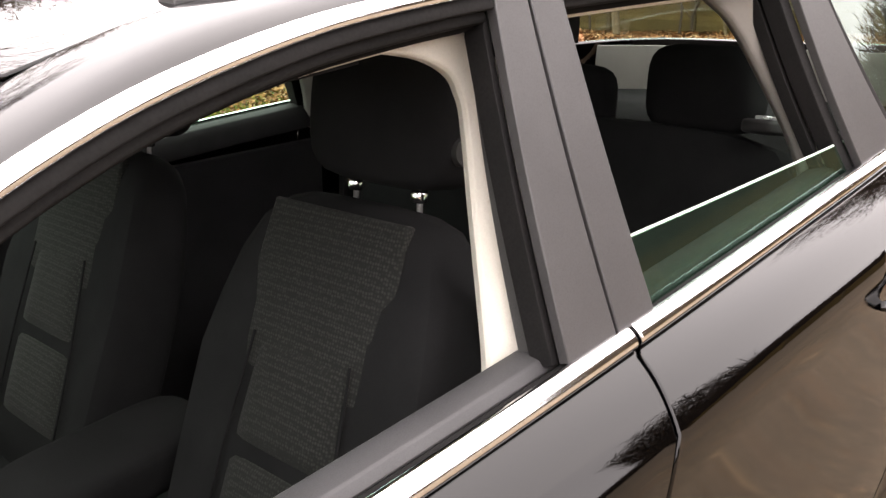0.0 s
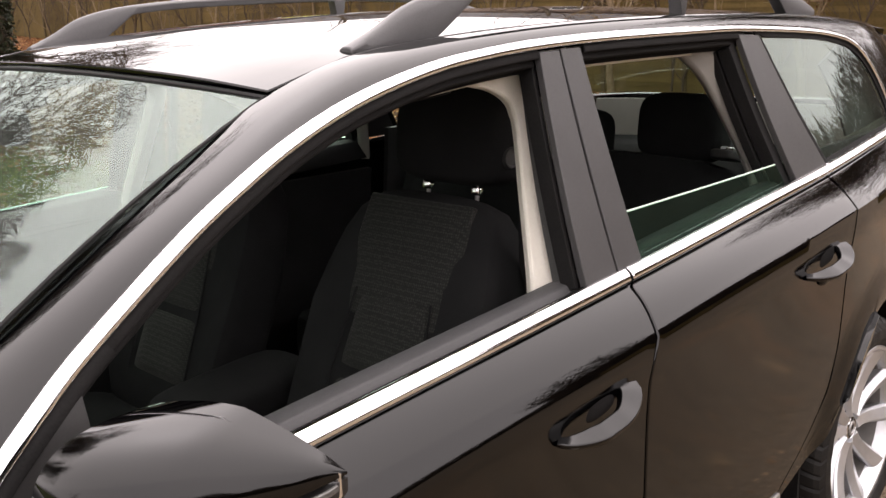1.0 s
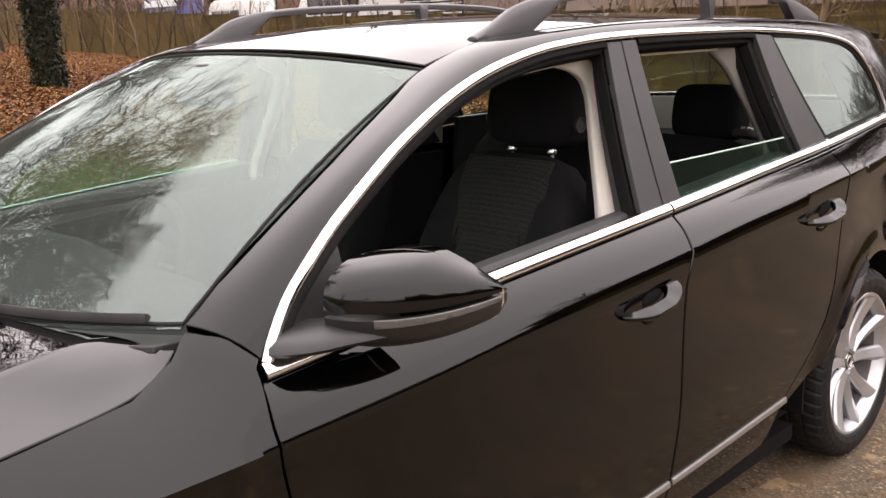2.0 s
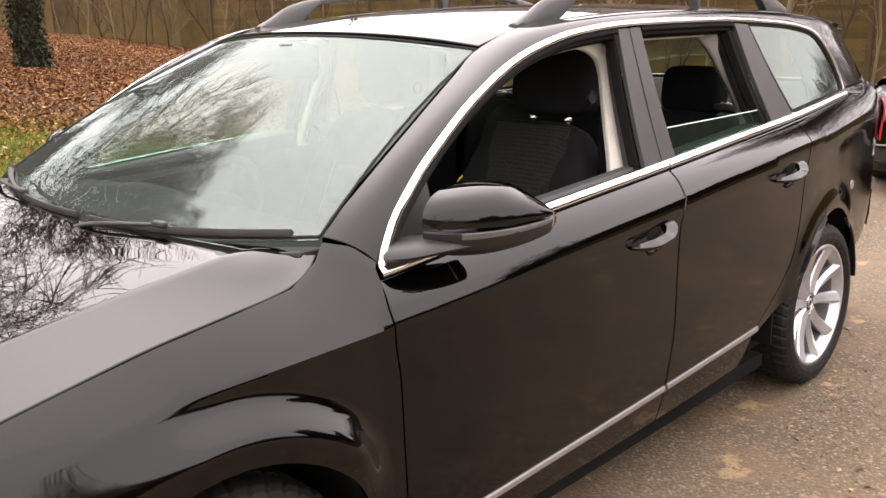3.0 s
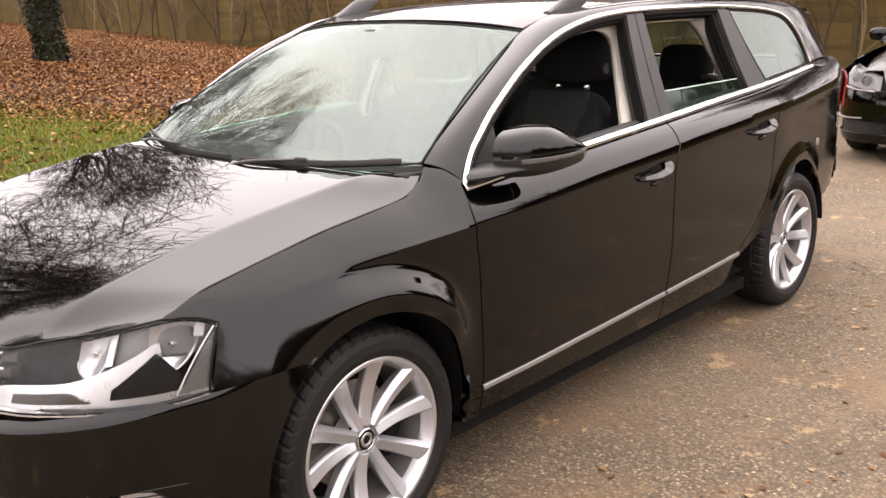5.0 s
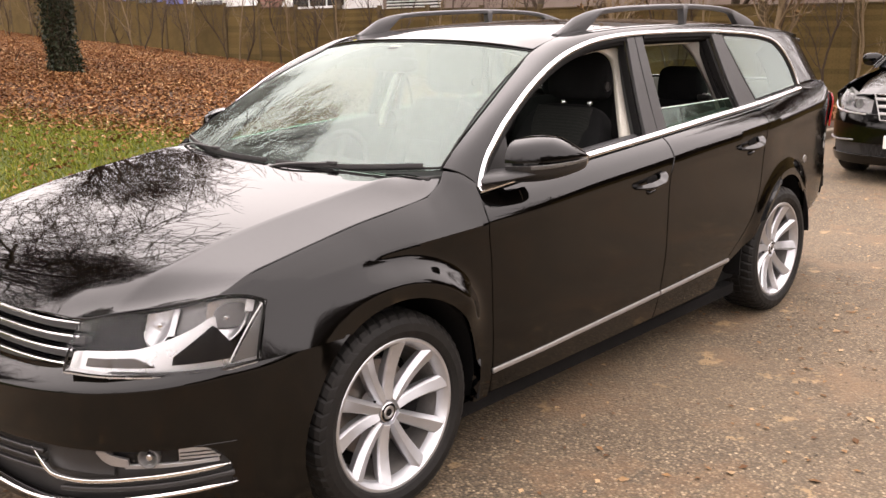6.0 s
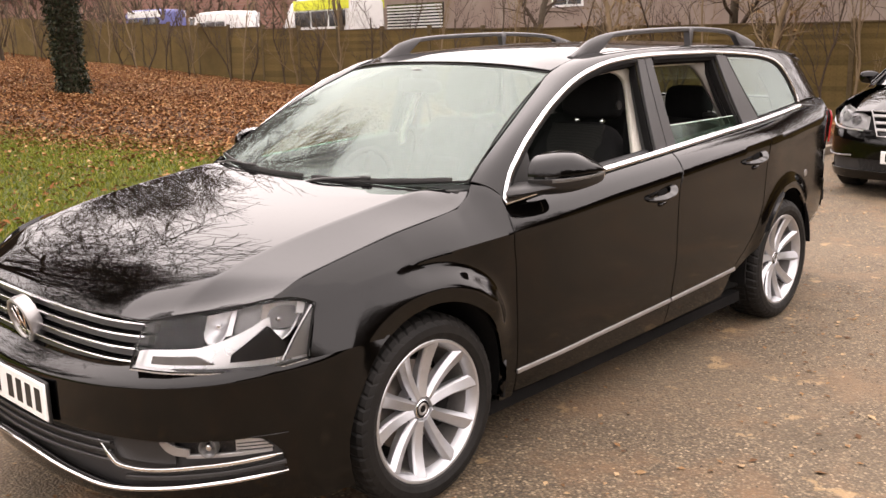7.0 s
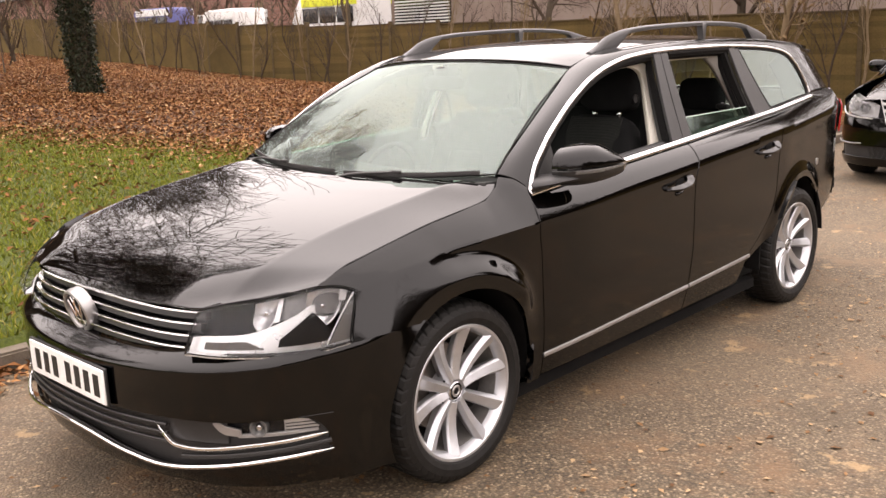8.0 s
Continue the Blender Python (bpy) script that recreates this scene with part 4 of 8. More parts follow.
def van(name, place, turn, body, band, label):
    e = thing(name, place, label, "van")
    prof = [(-2.6, 0.35), (2.2, 0.35), (2.55, 0.7), (2.5, 1.1), (1.75, 1.35), (1.15, 2.35), (0.7, 2.5), (-2.45, 2.5), (-2.6, 2.3)]
    bm = bmesh.new()
    rings = []
    for yy, k in ((-0.98, 0.97), (-0.9, 1.0), (0.9, 1.0), (0.98, 0.97)):
        rings.append([bm.verts.new((x, yy * (1 if z < 1.3 else 0.93), 0.35 + (z - 0.35) * k)) for x, z in prof])
    m_ = len(prof)
    for p, q in zip(rings, rings[1:]):
        for j in range(m_):
            bm.faces.new((p[j], p[(j + 1) % m_], q[(j + 1) % m_], q[j]))
    bm.faces.new(rings[0])
    bm.faces.new(rings[-1])
    bmesh.ops.recalc_face_normals(bm, faces=bm.faces)
    part("body", bm, body, e, "", 0.05)
    for s in (1, -1):
        part("side_band", box_bm((-2.58, s * 0.955 - 0.012, 2.02), (0.9, s * 0.955 + 0.012, 2.42)), band, e, "", 0.004)
        for x0 in (-2.35, -1.25, -0.15):
            part("window", box_bm((x0, s * 0.965 - 0.012, 1.35), (x0 + 0.98, s * 0.965 + 0.012, 1.96)), DARKGLASS, e, "dark side window", 0.004)
        for x0 in (-1.7, 1.6):
            part("wheel", placed(lathe_bm([(0, 0.1), (0.2, 0.1), (0.33, 0.09), (0.34, 0.0), (0.33, -0.1), (0, -0.1)], 28), Matrix.Translation((x0, s * 0.88, 0.34))), RUBBER, e)
    e.matrix_basis = pose(*place, 0, 0, turn)
    return e


van("patrol_van", (-24.2, -28.4, 0.80), 270, WHITEP, YELLOWP, "white van with a fluorescent yellow roof band")
van("white_van", (-27.5, -41.0, 0.72), 262, WHITEP, WHITEP, "plain white van parked beyond the fence")
van("blue_van", (-30.5, -53.5, 1.3), 275, BLUEP, WHITEP, "blue van parked beyond the fence")

# ------------------------------------------------------------------ the black estate car
# x runs forward, y to the car's left, z up; the front axle stands over the origin
car = thing("estate_car", (0, 0, 0), "glossy black estate car with chrome window trim and lowered front window", "car")

yc = pchip([(-3.83, 0.40), (-3.78, 0.54), (-3.65, 0.665), (-3.5, 0.752), (-3.40, 0.778), (-3.25, 0.803), (-3.06, 0.829), (-2.9, 0.850), (-2.7, 0.875), (-2.4, 0.900), (-1.5, 0.910), (-0.8, 0.908), (-0.4, 0.895), (-0.2, 0.882), (0.0, 0.867), (0.2, 0.864), (0.3, 0.861), (0.433, 0.852), (0.5, 0.842)])
zc = pchip([(-3.84, 1.020), (-3.3, 1.012), (-3.0, 1.004), (-2.8, 0.998), (-2.65, 0.994), (-2.5, 0.990), (-2.36, 0.984), (-2.16, 0.972), (-1.8, 0.950), (-1.48, 0.921), (-1.3, 0.908), (-1.05, 0.891), (-0.8, 0.869), (-0.56, 0.852), (-0.4, 0.843), (0.0, 0.822), (0.3, 0.795), (0.433, 0.777), (0.5, 0.77)])
z_wide = pchip([(-3.84, 0.985), (-3.3, 0.965), (-2.4, 0.917), (-1.5, 0.872), (-0.9, 0.848), (-0.4, 0.842), (0.5, 0.842)])
zbelt = pchip([(-0.42, 0.926), (-0.92, 0.962), (-1.14, 0.975), (-1.58, 0.999), (-2.0, 1.022), (-2.5, 1.046), (-3.1, 1.082), (-3.5, 1.10), (-3.84, 1.11)])
HUB_F, HUB_R, HUB_Z, ARCH = -0.008, -2.712, 0.318, 0.368


def yg(x, z):
    """The plane of the side windows: leaning in towards the roof, drawn in towards front and rear."""
    c = 0.019 if x < -1.3 else 0.015
    return 0.835 - 0.32 * (z - 0.95) - c * (x + 1.3) ** 2


tuck = pchip([(-0.75, -0.115), (-0.66, -0.062), (-0.56, -0.034), (-0.50, -0.024), (-0.35, -0.014), (-0.2, -0.013), (-0.07, -0.010), (0.0, 0.0)])


def ease(k):
    k = min(1.0, max(0.0, k))
    return k * k * (3 - 2 * k)


def side_y(x, z):
    """The body's flank below the shoulder crease, flared round the wheels."""
    w = min(1.0, max(0.0, (x + 0.42) / 0.30))
    f = min(1.0, max(0.0, (x - 0.05) / 0.30))
    y = yc(x) + tuck(z - min(zc(x), z_wide(x) + 0.03)) * (1 - 0.8 * w) + f * f * (3 - 2 * f) * (0.28 * max(0.0, zc(x) - z) - 0.31 * max(0.0, zc(x) - z) ** 2) - 0.14 * max(0.0, z - z_wide(x))
    for hub in (HUB_F, HUB_R):
        r = math.hypot(x - hub, z - HUB_Z)
        if hub == HUB_F:
            # a ledge over the arch, broad and soft ahead of the wheel, crisp behind it, with a lip that turns back in
            wide = 0.085 + 0.13 * ease((x + 0.02) / 0.36)
            k = min(1.0, max(0.0, (r - ARCH - 0.040) / wide))
            fade = ease((x + 0.43) / 0.15) * ease((z - 0.40) / 0.24)
            y += (0.052 - 0.030 * ease((x - 0.02) / 0.28)) * fade * (1 - k * k * (3 - 2 * k)) - 0.12 * fade * max(0.0, ARCH + 0.040 - r)
        else:
            k = min(1.0, max(0.0, (r - ARCH - 0.030) / 0.08))
            y += 0.018 * (1 - k * k * (3 - 2 * k)) * min(1, max(0, (z - 0.25) / 0.2)) - 0.1 * max(0.0, ARCH + 0.030 - r)
    return y


def fl(x, z):
    return Vector((x, side_y(x, z), z))


def cr(x):
    return Vector((x, side_y(x, zc(x)), zc(x)))


def bt(x):
    z = zbelt(x)
    return Vector((x, yg(x, z) + 0.006, z))


def arch_pts(hub, a0, a1, count, r=ARCH):
    return [(hub + r * math.cos(radians(a0 + (a1 - a0) * k / (count - 1))), HUB_Z + r * math.sin(radians(a0 + (a1 - a0) * k / (count - 1)))) for k in range(count)]


def flank(name, bottom, seam_a, seam_b, top, parent, label="", cols=40, low=18, up=10, bulge=0.0085):
    """One body panel: flank below the crease and shoulder above it. bottom: (x, z) from seam a to b; top: 3D points."""
    zl, zr = bottom[0][1], bottom[-1][1]
    ca = cr(seam_a(zc(seam_a(0.85))))
    cb = cr(seam_b(zc(seam_b(0.85))))
    bot = even([Vector((x, 0, z)) for x, z in bottom], cols)
    topl = [Vector((ca.x + (cb.x - ca.x) * i / (cols - 1), 0, 0)) for i in range(cols)]
    for p in topl:
        p.z = zc(p.x)
    left = [Vector((seam_a(zl + (ca.z - zl) * j / low), 0, zl + (ca.z - zl) * j / low)) for j in range(low + 1)]
    right = [Vector((seam_b(zr + (cb.z - zr) * j / low), 0, zr + (cb.z - zr) * j / low)) for j in range(low + 1)]
    left[0], right[0], left[-1], right[-1] = bot[0], bot[-1], topl[0], topl[-1]
    rows = coons(bot, topl, left, right)
    rows = [[fl(p.x, p.z) for p in r] for r in rows]
    tp = even(top, cols)
    crow = rows[-1]
    la = [crow[0].lerp(tp[0], j / up) for j in range(up + 1)]
    ra = [crow[-1].lerp(tp[-1], j / up) for j in range(up + 1)]
    for j in range(up + 1):
        za, zb_ = la[j].z, ra[j].z
        if j not in (0, up):
            la[j].x, ra[j].x = seam_a(za), seam_b(zb_)
    upper = coons(crow, tp, la, ra)
    for j, r in enumerate(upper[1:], 1):
        b = bulge * math.sin(math.pi * j / up)
        rows.append([p + Vector((0, 0.7, 0.7)) * b for p in r])
    return rows


def seam(knots):
    return pchip([(z, x) for x, z in knots])


seam_fd = seam([(-0.455, 0.22), (-0.452, 0.33), (-0.444, 0.53), (-0.437, 0.72), (-0.415, 0.86), (-0.425, 0.93), (-0.43, 1.0)])
seam_dd = seam([(-1.505, 0.22), (-1.505, 0.35), (-1.522, 0.6), (-1.523, 0.86), (-1.545, 0.93), (-1.578, 1.01)])
seam_rq = seam([(-2.06, 0.22), (-2.10, 0.38), (-2.235, 0.487), (-2.335, 0.59), (-2.380, 0.70), (-2.392, 0.86), (-2.40, 0.93), (-2.44, 1.0), (-2.52, 1.06)])
seam_lamp = seam([(0.475, 0.60), (0.468, 0.64), (0.431, 0.776), (0.482, 0.7985), (0.545, 0.812), (0.56, 0.83)])
seam_tail = seam([(-3.50, 0.30), (-3.50, 0.475), (-3.51, 0.6), (-3.50, 0.86), (-3.49, 1.0), (-3.50, 1.11)])
g = 0.0025
for s in (1, -1):
    side_out = (0, s, 0)
    # front wing: over the wheel, from the door to the headlight, up to the bonnet
    arch = [(x, z) for x, z in arch_pts(HUB_F, 192, 57, 30)]
    bottom = [(-0.448, 0.235), (-0.39, 0.235)] + arch + [(0.26, 0.634), (0.36, 0.634), (0.472, 0.630)]
    top = [(-0.434, 0.826, 0.960), (-0.403, 0.787, 0.993), (-0.357, 0.750, 1.005), (-0.328, 0.766, 0.975), (-0.25, 0.784, 0.938), (-0.1, 0.795, 0.922), (0.05, 0.803, 0.908), (0.21, 0.809, 0.884), (0.33, 0.814, 0.864), (0.455, 0.819, 0.842), (0.543, 0.824, 0.811)]
    rows = flank("front_wing", bottom, lambda z: seam_fd(z) + g, seam_lamp, [Vector(p) for p in top], car, cols=64, bulge=0.004)
    sheet("front_wing", flip_y(rows, s), PAINT, car, side_out, 0.014)
    # doors
    bottom = [(seam_fd(0.25) - g, 0.25), (-1.0, 0.25), (seam_dd(0.25) + g, 0.25)]
    top = [bt(-0.432 - 1.146 * i / 20) for i in range(21)]
    rows = flank("front_door", bottom, lambda z: seam_fd(z) - g, lambda z: seam_dd(z) + g, top, car)
    fdoor = sheet("front_door", flip_y(rows, s), PAINT, car, side_out, 0.014)
    bottom = [(seam_dd(0.25) - g, 0.25), (-1.8, 0.25), (seam_rq(0.25) + g, 0.25)]
    top = [bt(-1.583 - 0.93 * i / 20) for i in range(21)]
    rows = flank("rear_door", bottom, lambda z: seam_dd(z) - g, lambda z: seam_rq(z) + g, top, car)
    rdoor = sheet("rear_door", flip_y(rows, s), PAINT, car, side_out, 0.014)
    # rear quarter
    arch = [(x, z) for x, z in arch_pts(HUB_R, 21, 178, 34, 0.382)]
    bottom = [(seam_rq(0.36) - g, 0.36), (-2.2, 0.40), (-2.315, 0.45)] + arch[2:] + [(-3.096, 0.325), (-3.14, 0.345), (-3.25, 0.395), (-3.37, 0.44), (-3.50, 0.475)]
    top = [bt(-2.523 - 0.975 * i / 20) for i in range(21)]
    rows = flank("rear_quarter", bottom, lambda z: seam_rq(z) - g, seam_tail, top, car, cols=64)
    sheet("rear_quarter", flip_y(rows, s), PAINT, car, side_out, 0.014)
    path = [Vector((x, s * (side_y(x, z) - 0.002), z + 0.012)) for x, z in ((-3.15, 0.345), (-3.25, 0.395), (-3.37, 0.44), (-3.49, 0.472))]
    part("bumper_strip", sweep_bm(path, (0, s, 0.1), bar_prof(0.009, 0.005)), ALU, car, "thin bright line low on the rear bumper", 0.001)
    # sill under the doors, with its bright strip
    sill = [[Vector((x, side_y(x, z) - 0.022 - 0.5 * (0.262 - z), z)) for x in np.linspace(-2.12, -0.42, 30)] for z in np.linspace(0.185, 0.262, 5)]
    sheet("sill", flip_y(sill, s), PAINT, car, side_out, 0.02)
    for a, b in ((-0.452, -1.500), (-1.512, -2.115)):
        xs = np.linspace(a, b, 24)
        path = [Vector((x, s * (side_y(x, 0.330 + (-0.45 - x) * 0.033) - 0.001), 0.330 + (-0.45 - x) * 0.033)) for x in xs]
        part("sill_strip", sweep_bm(path, (0, s, 0.1), bar_prof(0.017, 0.008)), ALU, fdoor if a > -1 else rdoor, "satin bright strip low on the door", 0.0015)

# ---- roof, pillars and the chrome line round the side windows
chrome_top = [(-0.447, 0.948), (-0.47, 0.984), (-0.513, 1.034), (-0.566, 1.078), (-0.622, 1.121), (-0.678, 1.157), (-0.738, 1.194), (-0.80, 1.230), (-0.865, 1.263), (-0.933, 1.295), (-1.004, 1.323), (-1.076, 1.346), (-1.151, 1.364), (-1.23, 1.379), (-1.314, 1.390), (-1.48, 1.402), (-1.70, 1.407), (-2.0, 1.407), (-2.24, 1.404), (-2.6, 1.387), (-2.80, 1.368), (-2.92, 1.343), (-3.0, 1.30), (-3.06, 1.24), (-3.10, 1.17), (-3.115, 1.115)]
frame_in = [(-0.365, 0.743, 1.014), (-0.55, 0.685, 1.122), (-0.74, 0.641, 1.223), (-0.90, 0.607, 1.301), (-1.03, 0.596, 1.362), (-1.21, 0.600, 1.409), (-1.6, 0.603, 1.434), (-2.1, 0.603, 1.440), (-2.6, 0.600, 1.430), (-3.0, 0.592, 1.408), (-3.30, 0.582, 1.375), (-3.40, 0.60, 1.30), (-3.46, 0.635, 1.20), (-3.50, 0.672, 1.112)]
roof_x = pchip([(-0.935, 1.402), (-1.1, 1.424), (-1.4, 1.452), (-1.8, 1.468), (-2.2, 1.468), (-2.7, 1.450), (-3.1, 1.420), (-3.40, 1.375)])


def chrome3(x, z):
    return Vector((x, yg(x, z), z))


top_path = spline([chrome3(x, z) for x, z in chrome_top], 90)
in_path = spline(frame_in, 90)
for s in (1, -1):
    rows = []
    for k in range(7):
        v = k / 6
        rows.append([a.lerp(b, v) + (Vector((0, 0.6, 0.8)) * (0.014 * math.sin(math.pi * v))) for a, b in zip(top_path, in_path)])
    sheet("side_frame", flip_y(rows, s), PAINT, car, (0, s, 0.3), 0.02)
    # chrome: arch over the windows, and the straight belt under them
    def chrome_bar(pts, width, proud):
        path = [Vector((p.x, s * p.y, p.z)) for p in pts]
        h_ = width / 2
        return sweep_bm(path, (0, s * 0.78, 0.62), [(-h_, 0), (h_, 0), (h_, proud * 0.35), (h_ * 0.82, proud * 0.72), (h_ * 0.45, proud * 0.95), (0, proud), (-h_ * 0.45, proud * 0.95), (-h_ * 0.82, proud * 0.72), (-h_, proud * 0.35)])
    part("window_chrome", chrome_bar([p + Vector((0, 0.002, 0)) for p in top_path], 0.020, 0.008), CHROME, car, "bright chrome strip arching over the side windows", 0.002)
    for a, b in ((-0.437, -1.574), (-1.582, -2.515), (-2.522, -3.118)):
        xs = np.linspace(a, b, 30)
        pts = [Vector((x, yg(x, zbelt(x) + 0.012) + 0.004, zbelt(x) + 0.012)) for x in xs]
        part("belt_chrome", chrome_bar(pts, 0.028, 0.010), CHROME, car, "bright chrome strip along the window sill", 0.002)
    rows = [[bt(x) for x in np.linspace(-3.10, -3.50, 12)], [Vector((x, (yg(x, 1.118) if x > -3.13 else 0) or 0.7045 - 0.0325 * (-3.10 - x) / 0.40, 1.122 - 0.004 * (-3.10 - x) / 0.4)) for x in np.linspace(-3.10, -3.50, 12)]]
    sheet("shoulder_fill", flip_y(rows, s), PAINT, car, (0, s, 0.5), 0.014)
    # dished corner at the rear end of the chrome
    part("shoulder_cap", sweep_bm([Vector((-3.11, s * 0.733, 1.098)), Vector((-3.2, s * 0.74, 1.09)), Vector((-3.3, s * 0.735, 1.09))], (0, s * 0.9, 0.4), bar_prof(0.014, 0.004), scale=[1, 0.8, 0.3]), PAINT, car)

rows = []
for i in range(33):
    u = i / 32
    row = []
    for j in range(25):
        w = -1 + 2 * j / 24
        y = w * 0.592
        xf = -0.935 - 0.088 * abs(w) ** 2.2
        x = xf + (-3.36 - xf) * u
        zs = pchip([(-1.02, 1.362), (-1.21, 1.408), (-1.6, 1.433), (-2.1, 1.439), (-2.6, 1.429), (-3.0, 1.406), (-3.36, 1.366)])(x)
        z = roof_x(x) + (zs - roof_x(x)) * abs(w) ** 2.3
        row.append(Vector((x, y, z)))
    rows.append(row)
sheet("roof", rows, PAINT, car, (0, 0, 1), 0.02)

# ---- bonnet
hood_zc = pchip([(-0.20, 0.994), (0.0, 0.969), (0.3, 0.925), (0.55, 0.868), (0.72, 0.812), (0.85, 0.752)])
hood_seam_z = pchip([(-0.345, 0.990), (-0.31, 0.964), (-0.25, 0.940), (-0.1, 0.923), (0.05, 0.909), (0.21, 0.885), (0.33, 0.865), (0.455, 0.842), (0.545, 0.811), (0.67, 0.778), (0.785, 0.748), (0.85, 0.735)])
hood_front = pchip([(0.0, 0.845), (0.3, 0.832), (0.45, 0.812), (0.556, 0.778), (0.68, 0.672), (0.75, 0.612), (0.81, 0.550)])
hood_rear = pchip([(0.0, -0.168), (0.3, -0.205), (0.5, -0.252), (0.65, -0.312), (0.735, -0.338)])
seam_y = pchip([(0.0, 0.754), (0.02, 0.764), (0.1, 0.780), (0.3, 0.790), (0.5, 0.800), (0.75, 0.809), (1.0, 0.814)])
lamp_line = pchip([(0.50, 0.742), (0.562, 0.749), (0.632, 0.765), (0.70, 0.777), (0.762, 0.793), (0.818, 0.809)])
rows = []
for i in range(41):
    u = i / 40
    row = []
    k = 0.83 - 0.08 * u
    half = [k * q / 14 for q in range(14)] + [k - 0.014, k, k + 0.014] + [k + (1 - k) * q for q in (0.3, 0.5, 0.7, 0.85, 1.0)]
    for w in [-q for q in reversed(half[1:])] + half:
        a = abs(w)
        y = a * seam_y(u)
        x = hood_rear(a * 0.735) + (hood_front(a * 0.81) - hood_rear(a * 0.735)) * u
        zk = hood_zc(x) - 0.004 - 0.008 * u
        if a <= k:
            z = hood_zc(x) + (zk - hood_zc(x)) * (a / k) ** 2.0
        else:
            t = (a - k) / (1 - k)
            z = zk + (hood_seam_z(x) - zk) * (1.12 * t - 0.12 * t * t)
        if u < 0.22:
            zr = hood_zc(x) + (zk - hood_zc(x)) * min(1.0, a / k) ** 2.4
            z += max(0.0, 0.970 + 0.030 * a * a - min(z, zr)) * (1 - u / 0.22) ** 2 * (1 - ease((a - 0.80) / 0.20))
        if u > 0.93:
            z -= 0.010 * ((u - 0.93) / 0.07) ** 2
        if u > 0.84 and y > 0.44:
            # the leading edge dips to meet the lamp
            z += (min(z, lamp_line(max(0.50, y)) + 0.004) - z) * ((u - 0.84) / 0.16) ** 2 * ease((y - 0.44) / 0.12)
        row.append(Vector((x, math.copysign(y, w), z)))
    rows.append(row)
sheet("bonnet", rows, PAINT, car, (0, 0, 1), 0.009)

# ---- windscreen, its black border, and the scuttle
def screen_pt(u, w):
    """u from foot to head, w across from -1 to 1."""
    a = abs(w)
    foot = Vector((-0.175 - 0.185 * a ** 2.2, w * 0.735, 0.975 + 0.032 * a * a))
    head = Vector((-0.938 - 0.090 * a ** 2.2, w * 0.588, 1.396 - 0.038 * a ** 2.2))
    p = foot.lerp(head, u)
    b = math.sin(math.pi * u) * 0.022
    return p + Vector((0.45, 0, 0.9)) * b


rows = [[screen_pt(i / 24, -1 + 2 * j / 30) for j in range(31)] for i in range(25)]
ws = sheet("windscreen", rows, WINDSCREEN, car, (0.5, 0, 0.8), 0.004, "windscreen with sky and branches mirrored in it", 0)
pane(ws)
edge = [screen_pt(0.012, -1 + 2 * j / 30) for j in range(31)] + [screen_pt(i / 24, 1) for i in range(1, 24)] + [screen_pt(0.985, 1 - 2 * j / 30) for j in range(31)] + [screen_pt(1 - i / 24, -1) for i in range(1, 24)]
part("windscreen_seal", sweep_bm(edge, (0.45, 0, 0.9), bar_prof(0.007, 0.003), closed=True), SEAL, car, "thin black rubber round the windscreen")
rows = [[Vector((-0.13 - 0.19 * abs(w) ** 2 - 0.09 * k, w * 0.725, 0.962 + 0.026 * w * w - 0.006 * k)) for w in np.linspace(-1, 1, 25)] for k in np.linspace(0, 1, 4)]
sheet("scuttle", rows, MATT, car, (0, 0, 1), 0.02)

# ---- nose: bumper, grille, lamps
nose_plan = [(0.955, 0.0), (0.946, 0.2), (0.914, 0.38), (0.866, 0.53), (0.80, 0.655), (0.705, 0.757), (0.605, 0.82), (0.50, 0.864), (0.40, 0.878), (0.345, 0.896)]
nose_pts = [Vector((x, y, 0)) for x, y in nose_plan]
nose_in = pchip([(0.19, 0.055), (0.24, 0.018), (0.30, 0.008), (0.40, 0.004), (0.44, 0.0), (0.565, 0.0), (0.572, 0.004), (0.585, 0.020), (0.60, 0.042), (0.615, 0.068), (0.63, 0.10)])
NOSE = spline(nose_pts, 61)


def nose_pt(t, z, extra=0.0):
    """t from the middle (0) round the corner to the wheel arch (1), extra metres further in."""
    ax = math.sqrt(max(ARCH**2 - (z - HUB_Z) ** 2, 0)) + HUB_F
    k = t * 60
    i = min(int(k), 59)
    p = NOSE[i].lerp(NOSE[i + 1], k - i)
    d = (NOSE[min(i + 2, 60)] - NOSE[max(i - 1, 0)]).normalized()
    inward = Vector((-d.y, d.x, 0))
    ze = z - 0.036 * min(1.0, t / 0.84) ** 2 * min(1.0, max(0.0, (z - 0.48) / 0.08))
    q = p + inward * ((nose_in(ze) + extra) * max(0.0, 1 - (t / 0.95) ** 2.4) if extra >= 0 else extra)
    if t > 0.8:
        q.x += (ax - 0.345) * ((t - 0.8) / 0.2)
    q.y += 0.016 * ease((t - 0.76) / 0.2) * ease((z - 0.30) / 0.2)
    q.z = z + 0.010 * ease((t - 0.76) / 0.2) * ease((z - 0.5) / 0.12)
    return q


def nose_grid(t0, t1, z0, z1, n, m, extra=0.0, zfun=None):
    return [[nose_pt(t0 + (t1 - t0) * i / (n - 1), z0 + (z1 - z0) * j / (m - 1), extra) for i in range(n)] for j in range(m)]


def both(rows):
    """The grid and its mirror image as one sheet across the car's middle."""
    return [[Vector((p.x, -p.y, p.z)) for p in reversed(r[1:])] + r for r in rows]


def mir2(pts, s):
    return [Vector((p.x, s * p.y, p.z)) for p in pts]


